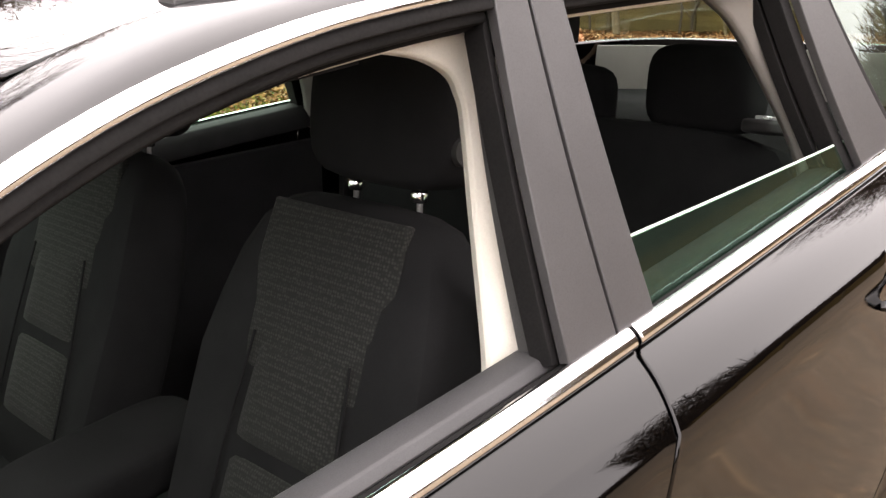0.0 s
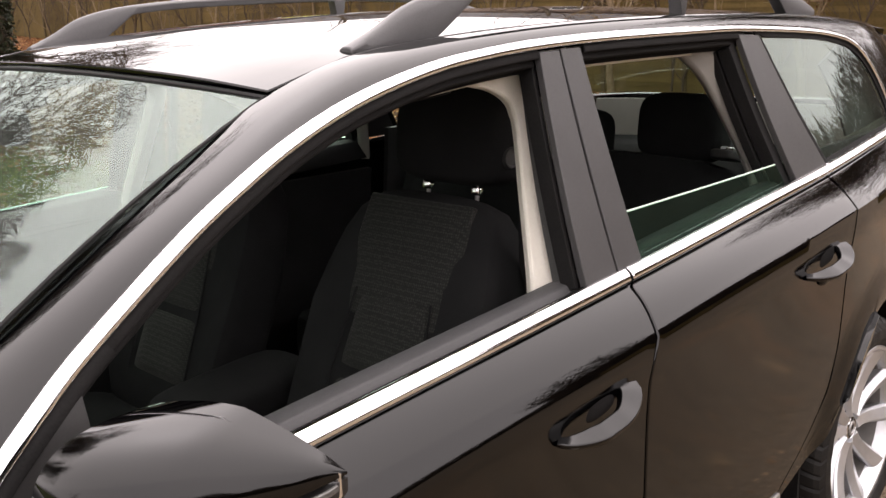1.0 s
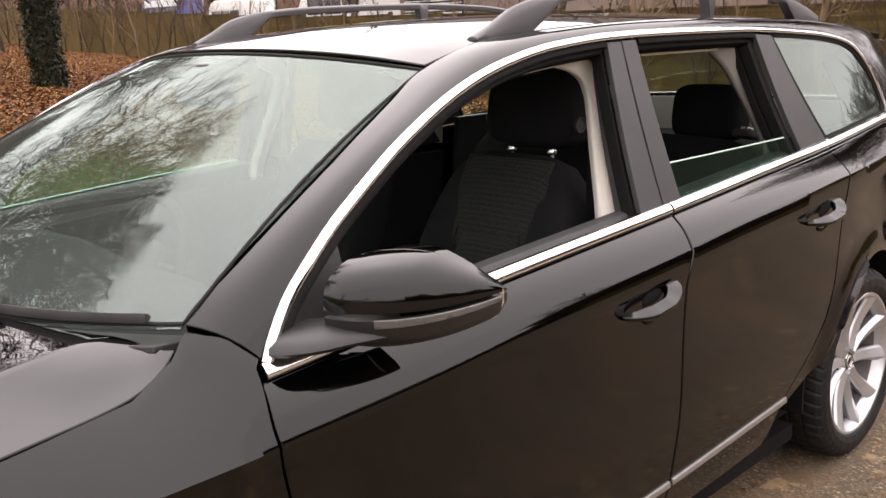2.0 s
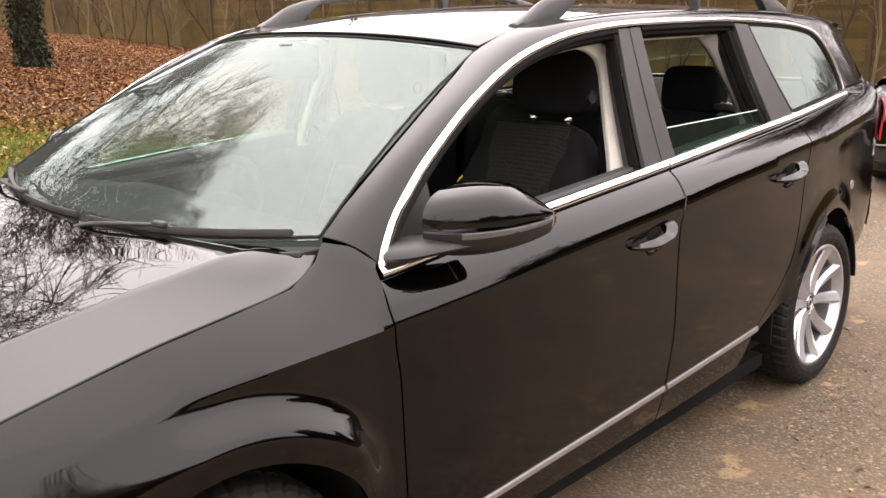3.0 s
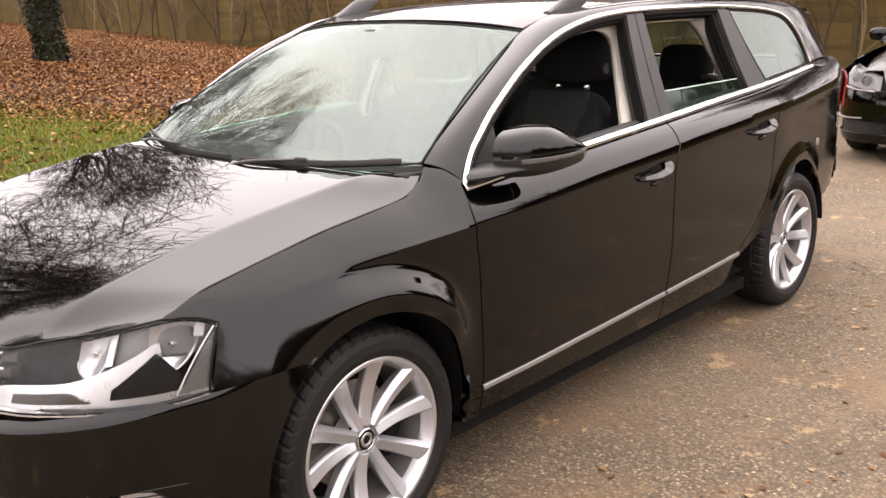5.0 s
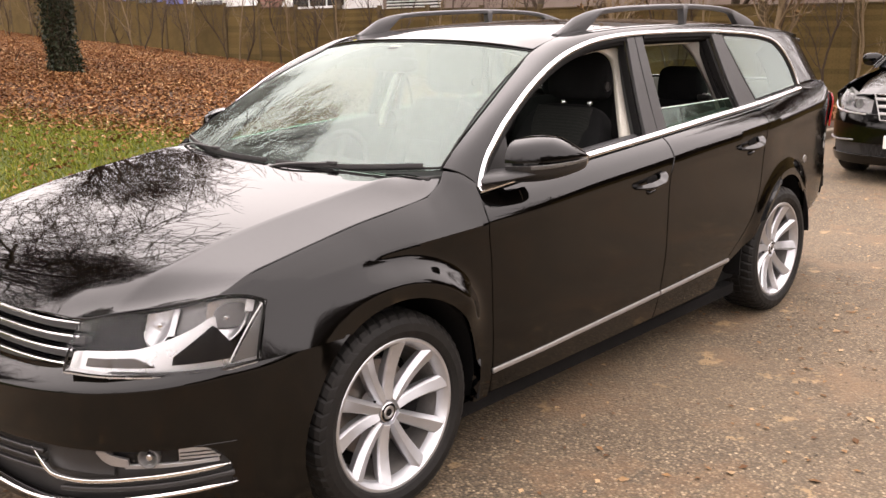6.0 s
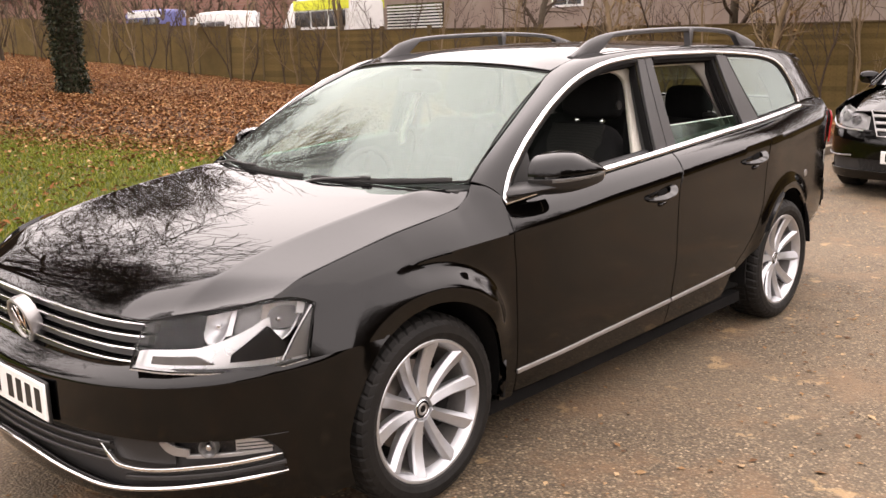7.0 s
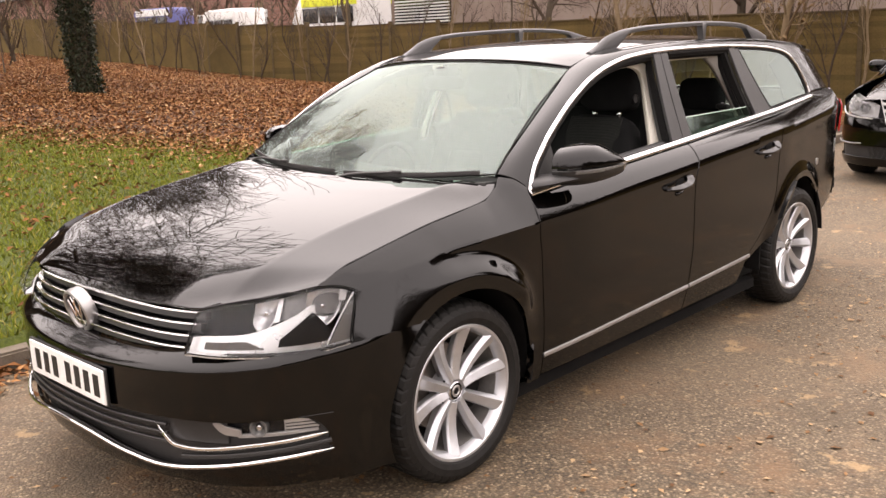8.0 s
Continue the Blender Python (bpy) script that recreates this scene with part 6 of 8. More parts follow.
# ---- wheels
def wheel_at(x, s):
    m0 = Matrix.Translation((x, s * (0.775 if x > -1 else 0.752), HUB_Z)) @ (Matrix.Identity(4) if s > 0 else pose(0, 0, 0, 0, 0, 180)) @ pose(0, 0, 0, 0, 9 if x > -1 else -7, 0)
    lip = lathe_bm([(0.236, 0.100), (0.241, 0.096), (0.241, 0.088), (0.226, 0.080), (0.214, 0.062), (0.210, 0.062), (0.216, 0.084), (0.228, 0.099)], 72, closed=True)
    wheel = part("wheel", placed(lip, m0), WHEEL, car, "silver ten-spoke alloy wheel with a black tyre")
    # barrel behind the spokes, its shade put into the darker colour
    well = lathe_bm([(0.214, 0.062), (0.205, -0.09), (0.230, -0.10), (0.226, -0.104), (0.198, -0.092), (0.208, 0.062)], 72, closed=True)
    part("rim_well", placed(well, m0), RIMWELL, wheel, "inside of the silver rim, coloured dark for the shade between the spokes")
    # tyre, its shoulder cut into blocks
    prof = [(0.236, 0.094), (0.244, 0.104), (0.262, 0.111), (0.285, 0.109), (0.302, 0.100), (0.312, 0.088), (0.3175, 0.072), (0.3185, 0.050), (0.311, 0.047), (0.311, 0.041), (0.319, 0.038), (0.319, 0.006), (0.311, 0.003), (0.311, -0.003), (0.319, -0.006), (0.319, -0.038), (0.311, -0.041), (0.311, -0.047), (0.3185, -0.050), (0.3175, -0.072), (0.312, -0.088), (0.302, -0.100), (0.285, -0.109), (0.262, -0.111), (0.244, -0.104), (0.236, -0.094)]
    bm = bmesh.new()
    seg, rings = 240, []
    for k, (r, a) in enumerate(prof):
        ring = []
        for i in range(seg):
            rr = r
            if i % 5 == 0 and (4 <= k <= 7 or 18 <= k <= 21):
                rr -= 0.005
            if i % 5 == 2 and k in (10, 11, 14, 15):
                rr -= 0.004
            th = 2 * math.pi * (i + (0.6 * (k - 7) if 4 <= k <= 7 else 0)) / seg
            ring.append(bm.verts.new((rr * math.cos(th), a + (0.0012 if k == 2 and i % 8 < 4 else 0), rr * math.sin(th))))
        rings.append(ring)
    for p, q in zip(rings, rings[1:]):
        for i in range(seg):
            bm.faces.new((p[i], p[(i + 1) % seg], q[(i + 1) % seg], q[i]))
    bmesh.ops.recalc_face_normals(bm, faces=bm.faces)
    part("tyre", placed(bm, m0), RUBBER, wheel, "black road tyre with a blocked tread", 0.0, 18)
    # spokes: in five leaning pairs
    for i in range(10):
        ang = 36 * i + (3.2 if i % 2 else -3.2)
        lean = 2.2 if i % 2 else -2.2
        bm = bmesh.new()
        rings = []
        for k in range(11):
            u = k / 10
            r = 0.040 + u * 0.184
            yy = 0.062 + 0.030 * u**1.5 - 0.008 * math.sin(math.pi * u)
            w = 0.0195 + 0.004 * u + 0.005 * u * u
            tw = radians(lean * math.sin(math.pi * u * 0.5))
            dep = 0.044 - 0.010 * u
            hard = 0.45 if i % 2 else -0.45
            sec = [(-w * 0.8, -dep), (-w, -0.012), (-w * 0.8, -0.004), (hard * w, 0.006), (w * 0.8, -0.004), (w, -0.012), (w * 0.8, -dep)]
            rings.append([bm.verts.new((r * math.cos(tw) - a * math.sin(tw), yy + b, r * math.sin(tw) + a * math.cos(tw))) for a, b in sec])
        for p, q in zip(rings, rings[1:]):
            for j in range(7):
                bm.faces.new((p[j], p[(j + 1) % 7], q[(j + 1) % 7], q[j]))
        bm.faces.new(rings[0])
        bm.faces.new(rings[-1])
        bmesh.ops.recalc_face_normals(bm, faces=bm.faces)
        part("spoke", placed(bm, m0 @ pose(0, 0, 0, 0, ang, 0)), WHEEL, wheel, "", 0.0015, 25)
    hub = lathe_bm([(0, 0.050), (0.030, 0.050), (0.034, 0.056), (0.036, 0.052), (0.062, 0.048), (0.068, 0.036), (0.068, 0.0), (0.0, 0.0)], 40)
    part("wheel_hub", placed(hub, m0), WHEEL, wheel)
    for i in range(5):
        b = lathe_bm([(0, 0.038), (0.009, 0.040), (0.011, 0.052), (0.012, 0.046), (0.012, 0.030), (0, 0.030)], 12)
        part("bolt_hole", placed(b, m0 @ pose(0, 0, 0, 0, 72 * i + 18, 0) @ Matrix.Translation((0.052, 0.002, 0))), DARK, wheel)
    cap = part("hub_cap", placed(lathe_bm([(0, 0.061), (0.020, 0.061), (0.027, 0.060), (0.029, 0.063), (0.032, 0.061), (0.034, 0.050), (0, 0.050)], 36), m0), CHROME, wheel, "round chrome-ringed hub cap")
    part("cap_face", placed(lathe_bm([(0, 0.0635), (0.027, 0.0625), (0.027, 0.058), (0, 0.058)], 32), m0), LAMPBLACK, cap, "dark hub cap face")
    part("cap_mark", placed(lathe_bm([(0.012, 0.063), (0.014, 0.0655), (0.019, 0.0655), (0.021, 0.063)], 28, closed=True), m0), ALU, cap, "plain bright ring on the hub cap")
    part("brake_disc", placed(lathe_bm([(0.05, -0.01), (0.15, -0.01), (0.152, -0.014), (0.152, -0.032), (0.05, -0.032)], 48, closed=True), m0), DISC, wheel, "steel brake disc")
    part("brake_caliper", placed(pillow_bm((0.07, 0.07, 0.13)), m0 @ pose(0, 0, 0, 0, 150, 0) @ Matrix.Translation((0.14, -0.012, 0))), DARK, wheel)
    part("brake_shield", placed(lathe_bm([(0.02, -0.04), (0.195, -0.05), (0.195, -0.06), (0.02, -0.06)], 40, closed=True), m0), DARK, wheel)


for x in (HUB_F, HUB_R):
    for s in (1, -1):
        wheel_at(x, s)
        rows = []
        for y in (0.50, 0.62, 0.74, 0.868):
            rows.append([Vector((x + (0.376 if x > -1 else 0.390) * math.cos(radians(a)), y - (0 if x > -1 else 0.03), HUB_Z + (0.376 if x > -1 else 0.390) * math.sin(radians(a)))) for a in np.linspace(-8, 190 if x > -1 else 176, 40)])
        sheet("wheel_arch_liner", flip_y(rows, s), DARK, car, (0, 0, -1), 0.01, "", 0)
part("underbody", box_bm((-3.45, -0.55, 0.20), (-3.08, 0.55, 0.26)), DARK, car)
part("floor_pan", box_bm((-2.34, -0.80, 0.165), (-0.37, 0.80, 0.215)), DARK, car)
part("gearbox_tunnel", box_bm((-3.2, -0.50, 0.17), (0.70, 0.50, 0.36)), DARK, car, "", 0.03)
part("engine_block", box_bm((-0.36, -0.50, 0.36), (0.70, 0.50, 0.66)), DARK, car, "", 0.05)
part("bulkhead", box_bm((-0.44, -0.74, 0.20), (-0.40, 0.74, 0.93)), DARK, car)

# ---- tail end
tail_pts = [Vector((x, y, 0)) for x, y in ((-3.83, 0.0), (-3.82, 0.30), (-3.79, 0.48), (-3.73, 0.60), (-3.63, 0.690), (-3.505, 0.750))]
TAIL = spline(tail_pts, 31)
tail_in = pchip([(0.2, 0.06), (0.3, 0.01), (0.55, 0.0), (0.66, 0.0), (0.8, 0.02), (0.95, 0.035), (1.12, 0.09)])


def end_y(z):
    """The quarter panel's edge, which the tail meets."""
    x = seam_tail(z)
    if z <= zc(x):
        return side_y(x, z)
    k = min(1.0, (z - zc(x)) / (zbelt(x) - zc(x)))
    y0 = side_y(x, zc(x))
    return y0 + (bt(x).y - y0) * k + 0.007 * math.sin(math.pi * k)


def tail_pt(t, z, proud=0.0):
    k = t * 30
    i = min(int(k), 29)
    p = TAIL[i].lerp(TAIL[i + 1], k - i)
    f = p.y / 0.750
    return Vector((p.x + tail_in(z) * (1 - t) - proud * (1 - 0.6 * t), p.y + (end_y(z) - 0.750) * f * f + proud * t, z))


sheet("rear_bumper", both([[tail_pt(i / 30, z, 0.006) for i in range(31)] for z in np.linspace(0.478, 0.64, 8)]), PAINT, car, (-1, 0, 0), 0.016)
sheet("rear_valance", both([[tail_pt(i / 30, z, -0.035) for i in range(31)] for z in np.linspace(0.25, 0.50, 6)]), MATT, car, (-1, 0, 0), 0.016)
tailgate = sheet("tailgate", both([[tail_pt(i / 30, z) for i in range(31)] for z in np.linspace(0.65, 1.105, 14)]), PAINT, car, (-1, 0, 0), 0.016)
for s in (1, -1):
    sheet("tail_lamp", flip_y([[tail_pt(0.52 + 0.478 * i / 17, z, 0.016) for i in range(18)] for z in np.linspace(0.86, 1.045, 8)], s), REDLENS, car, (-1, s, 0), 0.01, "red wrap-round tail lamp")
rows = [[Vector((-3.735 + 0.355 * k + 0.20 * abs(w) ** 3 * (1 - 0.6 * k), w * (0.655 - 0.07 * k), 1.11 + 0.258 * k)) for w in np.linspace(-1, 1, 21)] for k in np.linspace(0, 1, 10)]
rg = sheet("rear_window", rows, TINTGLASS, tailgate, (-1, 0, 0.5), 0.004, "tinted rear window", 0)
pane(rg)
rows = [[Vector((-3.36 - 0.10 * k, w * 0.575, 1.372 - 0.012 * k - 0.02 * abs(w) ** 3 + 0.02 * (1 - w * w))) for w in np.linspace(-1, 1, 21)] for k in np.linspace(0, 1, 5)]
sheet("roof_spoiler", rows, PAINT, tailgate, (0, 0, 1), 0.02)

rows = [[Vector((-3.60 + 0.10 * abs(w) ** 3 - 0.03 * k, w * 0.60, 0.93 + 0.165 * k)) for w in np.linspace(-1, 1, 15)] for k in np.linspace(0, 1, 4)]
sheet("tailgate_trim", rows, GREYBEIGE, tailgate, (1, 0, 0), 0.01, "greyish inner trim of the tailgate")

# ---- side windows: seals, pillar covers, glass, mirrors, handles
def inset_path(pts, d, dy):
    """A line d metres inside another one in the plane of the side windows, dy further out."""
    out = []
    for i, p in enumerate(pts):
        t = (pts[min(i + 1, len(pts) - 1)] - pts[max(i - 1, 0)])
        t.y = 0
        t.normalize()
        x, z = p.x - t.z * d, p.z + t.x * d
        out.append(Vector((x, yg(x, z) + dy, z)))
    return out


def mir(pts, s):
    return [Vector((p.x, s * p.y, p.z)) for p in pts]


def window_sheet(name, quad, material, parent, s, dy, thick, label="", bow=0.0, n=10, bevel=0.0015):
    """A panel in the plane of the side windows, from four corners (x, z): bottom front, bottom rear, top rear, top front."""
    rows = []
    for j in range(n + 1):
        v = j / n
        row = []
        for i in range(n + 1):
            u = i / n
            x = (quad[0][0] * (1 - u) + quad[1][0] * u) * (1 - v) + (quad[3][0] * (1 - u) + quad[2][0] * u) * v + bow * math.sin(math.pi * v)
            z = (quad[0][1] * (1 - u) + quad[1][1] * u) * (1 - v) + (quad[3][1] * (1 - u) + quad[2][1] * u) * v
            row.append(Vector((x, yg(x, z) + dy, z)))
        rows.append(row)
    return sheet(name, flip_y(rows, s), material, parent, (0, s, 0.3), thick, label, bevel)


def zone(pts, x0, x1):
    return [p for p in pts if x1 <= p.x <= x0]


for s in (1, -1):
    so = (0, s * 0.95, 0.3)
    fr = zone(top_path, -0.50, -1.50)
    rr_ = zone(top_path, -1.60, -2.26)
    for pts, nm in ((fr, "front"), (rr_, "rear")):
        part("window_seal", sweep_bm(mir(inset_path(pts, 0.016, -0.004), s), so, bar_prof(0.016, 0.006)), SEAL, car, "black rubber window seal", 0.001)
        part("window_channel", sweep_bm(mir(inset_path(pts, 0.028, -0.026), s), so, bar_prof(0.024, 0.012)), SEAL, car, "black door frame channel", 0.002)
        part("door_inner_frame", sweep_bm(mir(inset_path(pts, 0.036, -0.060), s), so, bar_prof(0.030, 0.03)), DARK, car, "", 0.004)
    part("headlining_edge", sweep_bm(mir(inset_path(zone(top_path, -0.66, -1.46), 0.053, -0.088), s), so, disc_prof(0.004, 0.004, 8)), BEIGE, car, "pale edge of the headlining")
    part("headlining_edge", sweep_bm(mir(inset_path(zone(top_path, -1.66, -2.22), 0.053, -0.088), s), so, disc_prof(0.004, 0.004, 8)), BEIGE, car, "pale edge of the headlining")
    # pillar covers
    window_sheet("pillar_cover", ((-1.462, 1.018), (-1.553, 1.018), (-1.550, 1.392), (-1.496, 1.392)), PILLAR, car, s, 0.004, 0.014, "satin black cover on the door pillar", 0.006)
    window_sheet("pillar_cover", ((-1.558, 1.018), (-1.634, 1.026), (-1.612, 1.394), (-1.555, 1.394)), PILLAR, car, s, 0.004, 0.014, "satin black cover on the door pillar", 0.004)
    window_sheet("pillar_cover", ((-2.336, 1.050), (-2.528, 1.062), (-2.322, 1.386), (-2.222, 1.392)), PILLAR, car, s, 0.004, 0.014, "satin black cover on the rear door pillar", 0.012)
    # grooves beside the pillars
    window_sheet("window_channel", ((-1.456, 1.012), (-1.467, 1.012), (-1.500, 1.378), (-1.488, 1.36)), SEAL, car, s, -0.016, 0.03, "black glass channel", 0.004)
    window_sheet("door_inner_frame", ((-1.462, 1.008), (-1.480, 1.010), (-1.528, 1.355), (-1.510, 1.33)), GREYFRAME, car, s, -0.048, 0.02, "dark grey inner door frame", 0.006)
    window_sheet("window_channel", ((-2.304, 1.05), (-2.340, 1.05), (-2.226, 1.378), (-2.196, 1.365)), SEAL, car, s, -0.014, 0.03, "black glass channel", 0.012)
    window_sheet("door_inner_frame", ((-2.298, 1.03), (-2.312, 1.03), (-2.21, 1.36), (-2.195, 1.355)), SEAL, car, s, -0.05, 0.02, "black inner door frame", 0.012)
    window_sheet("window_channel", ((-1.632, 1.03), (-1.650, 1.03), (-1.632, 1.378), (-1.612, 1.378)), SEAL, car, s, -0.014, 0.03, "black glass channel")
    # quarter window
    n = 16
    low = [Vector((-2.532 - 0.555 * i / n, 0, 0)) for i in range(n + 1)]
    for p in low:
        p.z = zbelt(p.x) + 0.020
    hi_ = even(inset_path(zone(top_path, -2.31, -2.93), 0.008, 0), n + 1)
    for p in hi_:
        p.y = 0
    lf = [low[0].lerp(hi_[0], k / 8) + Vector((0.012 * math.sin(math.pi * k / 8), 0, 0)) for k in range(9)]
    tail_run = [p.copy() for p in zone(top_path, -2.92, -3.2)]
    rt = even([Vector((p.x, 0, p.z)) for p in reversed(inset_path(tail_run, 0.008, 0))], 9)
    rt[0], rt[-1] = low[-1], hi_[-1]
    rows = coons(low, hi_, lf, rt)
    rows = [[Vector((p.x, yg(p.x, p.z) - 0.003, p.z)) for p in r] for r in rows]
    qg = sheet("quarter_window", flip_y(rows, s), TINTGLASS, car, so, 0.004, "fixed rear quarter window with sky mirrored in it", 0)
    pane(qg)
    loop = [p.copy() for p in rows[0]] + [r[-1].copy() for r in rows[1:-1]] + [p.copy() for p in reversed(rows[-1])] + [r[0].copy() for r in reversed(rows[1:-1])]
    part("quarter_seal", sweep_bm(mir(loop, s), so, bar_prof(0.026, 0.004), closed=True), SEAL, qg, "black border of the quarter window")
    # half-lowered rear door glass, and the front glass sunk in its slot
    zt_ = 1.104 if s > 0 else 1.384
    q = ((-1.640, 1.00), (-2.335, 1.03), (-2.325 if s > 0 else -2.215, zt_ - 0.004 if s > 0 else 1.384), (-1.640, zt_))
    glass = window_sheet("rear_door_glass", q, SIDEGLASS, car, s, -0.014, 0.004, "half-lowered green-tinted door window" if s > 0 else "closed green-tinted door window", 0, bevel=0)
    pane(glass)
    if s > 0:
        e = [Vector((-1.640 - 0.685 * k / 10, s * (yg(-1.640 - 0.685 * k / 10, zt_) - 0.016), zt_ - 0.004 * k / 10)) for k in range(11)]
        part("glass_edge", sweep_bm(e, (0, 0, 1), disc_prof(0.0022, 0.0022, 8)), GLASSEDGE, glass, "bright ground edge of the glass")
    if s < 0:
        g2 = window_sheet("front_door_glass", ((-0.50, 0.95), (-1.45, 1.0), (-1.48, 1.38), (-1.12, 1.345)), SIDEGLASS, car, s, -0.014, 0.004, "closed green-tinted door window", 0, bevel=0)
        pane(g2)
    # black sail behind the mirror
    rows = []
    for j in range(9):
        v = j / 8
        xa = -0.452 - 0.170 * v
        xb = -0.628 + 0.0 * v
        za = 0.955 + 0.150 * v
        rows.append([Vector((xa + (xb - xa) * i / 6, 0, za if v < 1 else za)) for i in range(7)])
    for r in rows:
        for p in r:
            p.z = min(p.z, 1.10)
            p.y = yg(p.x, p.z) + 0.001
    sheet("mirror_sail", flip_y(rows, s), TRIM, car, so, 0.012, "satin black triangle at the mirror foot")
    part("sail_seal", sweep_bm(mir(inset_path(zone(top_path, -0.455, -0.66), 0.017, 0.0), s), so, bar_prof(0.016, 0.006)), SEAL, car)
    # inner door top, door card and slot
    for x0, x1 in ((-0.46, -1.555), (-1.57, -2.34)):
        xs = np.linspace(x0, x1, 24)
        rows = [[Vector((x, yg(x, zbelt(x)) - dy_, zbelt(x) + dz)) for x in xs] for dy_, dz in ((0.030, 0.010), (0.040, 0.022), (0.06, 0.024), (0.082, 0.018), (0.095, 0.0), (0.10, -0.04))]
        sheet("door_top", flip_y(rows, s), DOORGREY if x0 > -1 else DASH, car, (0, 0, 1), 0.008, "grained charcoal top of the inner door")
        rows = [[Vector((x, yg(x, zbelt(x)) - dy_, z)) for x in xs] for dy_, z in ((0.10, 0.96), (0.085, 0.86), (0.075, 0.72), (0.10, 0.66), (0.10, 0.5), (0.06, 0.30))]
        sheet("door_card", flip_y(rows, s), DASH, car, (0, -s, 0), 0.02)
        path = [Vector((x, s * (yg(x, zbelt(x)) - 0.010), zbelt(x) + 0.012)) for x in xs]
        part("waist_seal", sweep_bm(path, (0, 0, 1), bar_prof(0.026, 0.006)), SEAL, car, "black rubber strip at the window slot", 0.002)
    # interior pillar trims
    prof_b = spline([(-1.470, 0.730, 0.96), (-1.476, 0.724, 1.01), (-1.495, 0.700, 1.09), (-1.514, 0.676, 1.165), (-1.531, 0.655, 1.235), (-1.538, 0.640, 1.285), (-1.520, 0.628, 1.322), (-1.465, 0.622, 1.346), (-1.38, 0.618, 1.354)], 40)
    wide = [1.0 if k < 26 else max(0.3, 1 - (k - 26) / 18) for k in range(40)]
    part("pillar_trim", sweep_bm(mir(prof_b, s), (0.52, s * 0.84, 0.2), [(-0.031, -0.02), (0.031, -0.02), (0.031, 0.0), (0.026, 0.006), (-0.026, 0.006), (-0.031, 0.0)], scale=wide), BEIGE, car, "pale cream inner trim of the door pillar", 0.003)
    prof_c = spline([(-2.325, 0.725, 1.0), (-2.305, 0.70, 1.10), (-2.255, 0.66, 1.22), (-2.20, 0.625, 1.32), (-2.15, 0.60, 1.37)], 24)
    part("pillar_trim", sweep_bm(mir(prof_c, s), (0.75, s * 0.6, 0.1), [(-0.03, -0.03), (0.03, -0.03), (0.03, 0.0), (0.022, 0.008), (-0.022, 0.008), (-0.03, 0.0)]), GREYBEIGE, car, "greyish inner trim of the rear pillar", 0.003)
    prof_d = spline([(-3.05, 0.66, 1.10), (-3.02, 0.63, 1.22), (-2.95, 0.60, 1.33)], 12)
    part("pillar_trim", sweep_bm(mir(prof_d, s), (0.3, s * 0.9, 0.1), bar_prof(0.16, 0.01)), DOORGREY, car)
    part("load_side_trim", sheet_bm(flip_y([[Vector((x, 0.690 - 0.019 * (x + 2.4) ** 2 - 0.10 * (z - 1.0), z)) for x in np.linspace(-2.42, -3.38, 14)] for z in (0.70, 0.9, 1.02, 1.06, 1.085)], s), (0, -s, 0), 0.02), DOORGREY, car, "charcoal trim beside the load space")
    prof_a = spline([(-0.48, 0.715, 1.00), (-0.70, 0.665, 1.13), (-0.95, 0.605, 1.27), (-1.10, 0.578, 1.335), (-1.4, 0.575, 1.362)], 24)
    part("pillar_trim", sweep_bm(mir(prof_a, s), (0.3, -s * 0.9, -0.2), bar_prof(0.07, 0.012)), CLOTHDARK, car)
    # seat belt
    belt = spline([(-1.565, 0.628, 1.20), (-1.575, 0.610, 1.10), (-1.58, 0.60, 0.85), (-1.50, 0.60, 0.45)], 20)
    part("seat_belt", sweep_bm(mir(belt, s), (0.8, s * 0.5, 0), bar_prof(0.045, 0.002)), CLOTHDARK, car, "black seat belt strap")

    # door mirror
    NT = 18

    def mirror_ring(t):
        f = Vector((-0.535 - 0.238 * t**1.75, 0.858 + 0.166 * math.sin(math.pi * 0.5 * min(1, t * 1.02)) ** 0.9, 0))
        b = Vector((-0.660 - 0.112 * t, 0.862 + 0.158 * t, 0))
        zm = 1.018 + 0.010 * t
        top = 1.050 + 0.050 * math.sin(math.pi * min(1.0, 0.34 + 0.62 * t)) - 0.022 * max(0, t - 0.5) / 0.5
        bot = 0.945 + 0.048 * t**2.0
        return f, b, zm, top, bot
    def mirror_pt(t, a):
        """a: 0 at the underside's rear edge, round the front, to 1 at the top's rear edge."""
        f, b, zm, top, bot = mirror_ring(t)
        th = math.pi * (a - 0.5)
        c, sn = math.cos(th), math.sin(th)
        k = abs(c) ** 0.62
        p = b.lerp(f, k)
        h = (top - zm) if sn > 0 else (zm - bot)
        p.z = zm + math.copysign(abs(sn) ** 0.8, sn) * h
        if t > 0.93:
            g_ = (t - 0.93) / 0.07
            p = p.lerp(Vector((f.lerp(b, 0.4).x, f.lerp(b, 0.4).y, zm)), 0.45 * g_ * g_)
        return p
    cap_rows = [[mirror_pt(i / NT, a) for i in range(NT + 1)] for a in np.linspace(0.50, 1.0, 12)]
    cap = sheet("door_mirror", flip_y(cap_rows, s), PAINT, car, (0.5, s * 0.5, 0.7), 0.010, "glossy black door mirror with an indicator strip", 0.003)
    low_rows = [[mirror_pt(i / NT, a) for i in range(NT + 1)] for a in np.linspace(0.0, 0.47, 10)]
    part("mirror_lower_shell", sheet_bm(flip_y(low_rows, s), (0.5, s * 0.5, -0.7), 0.010), TRIM, cap, "satin black lower mirror shell", 0.003)
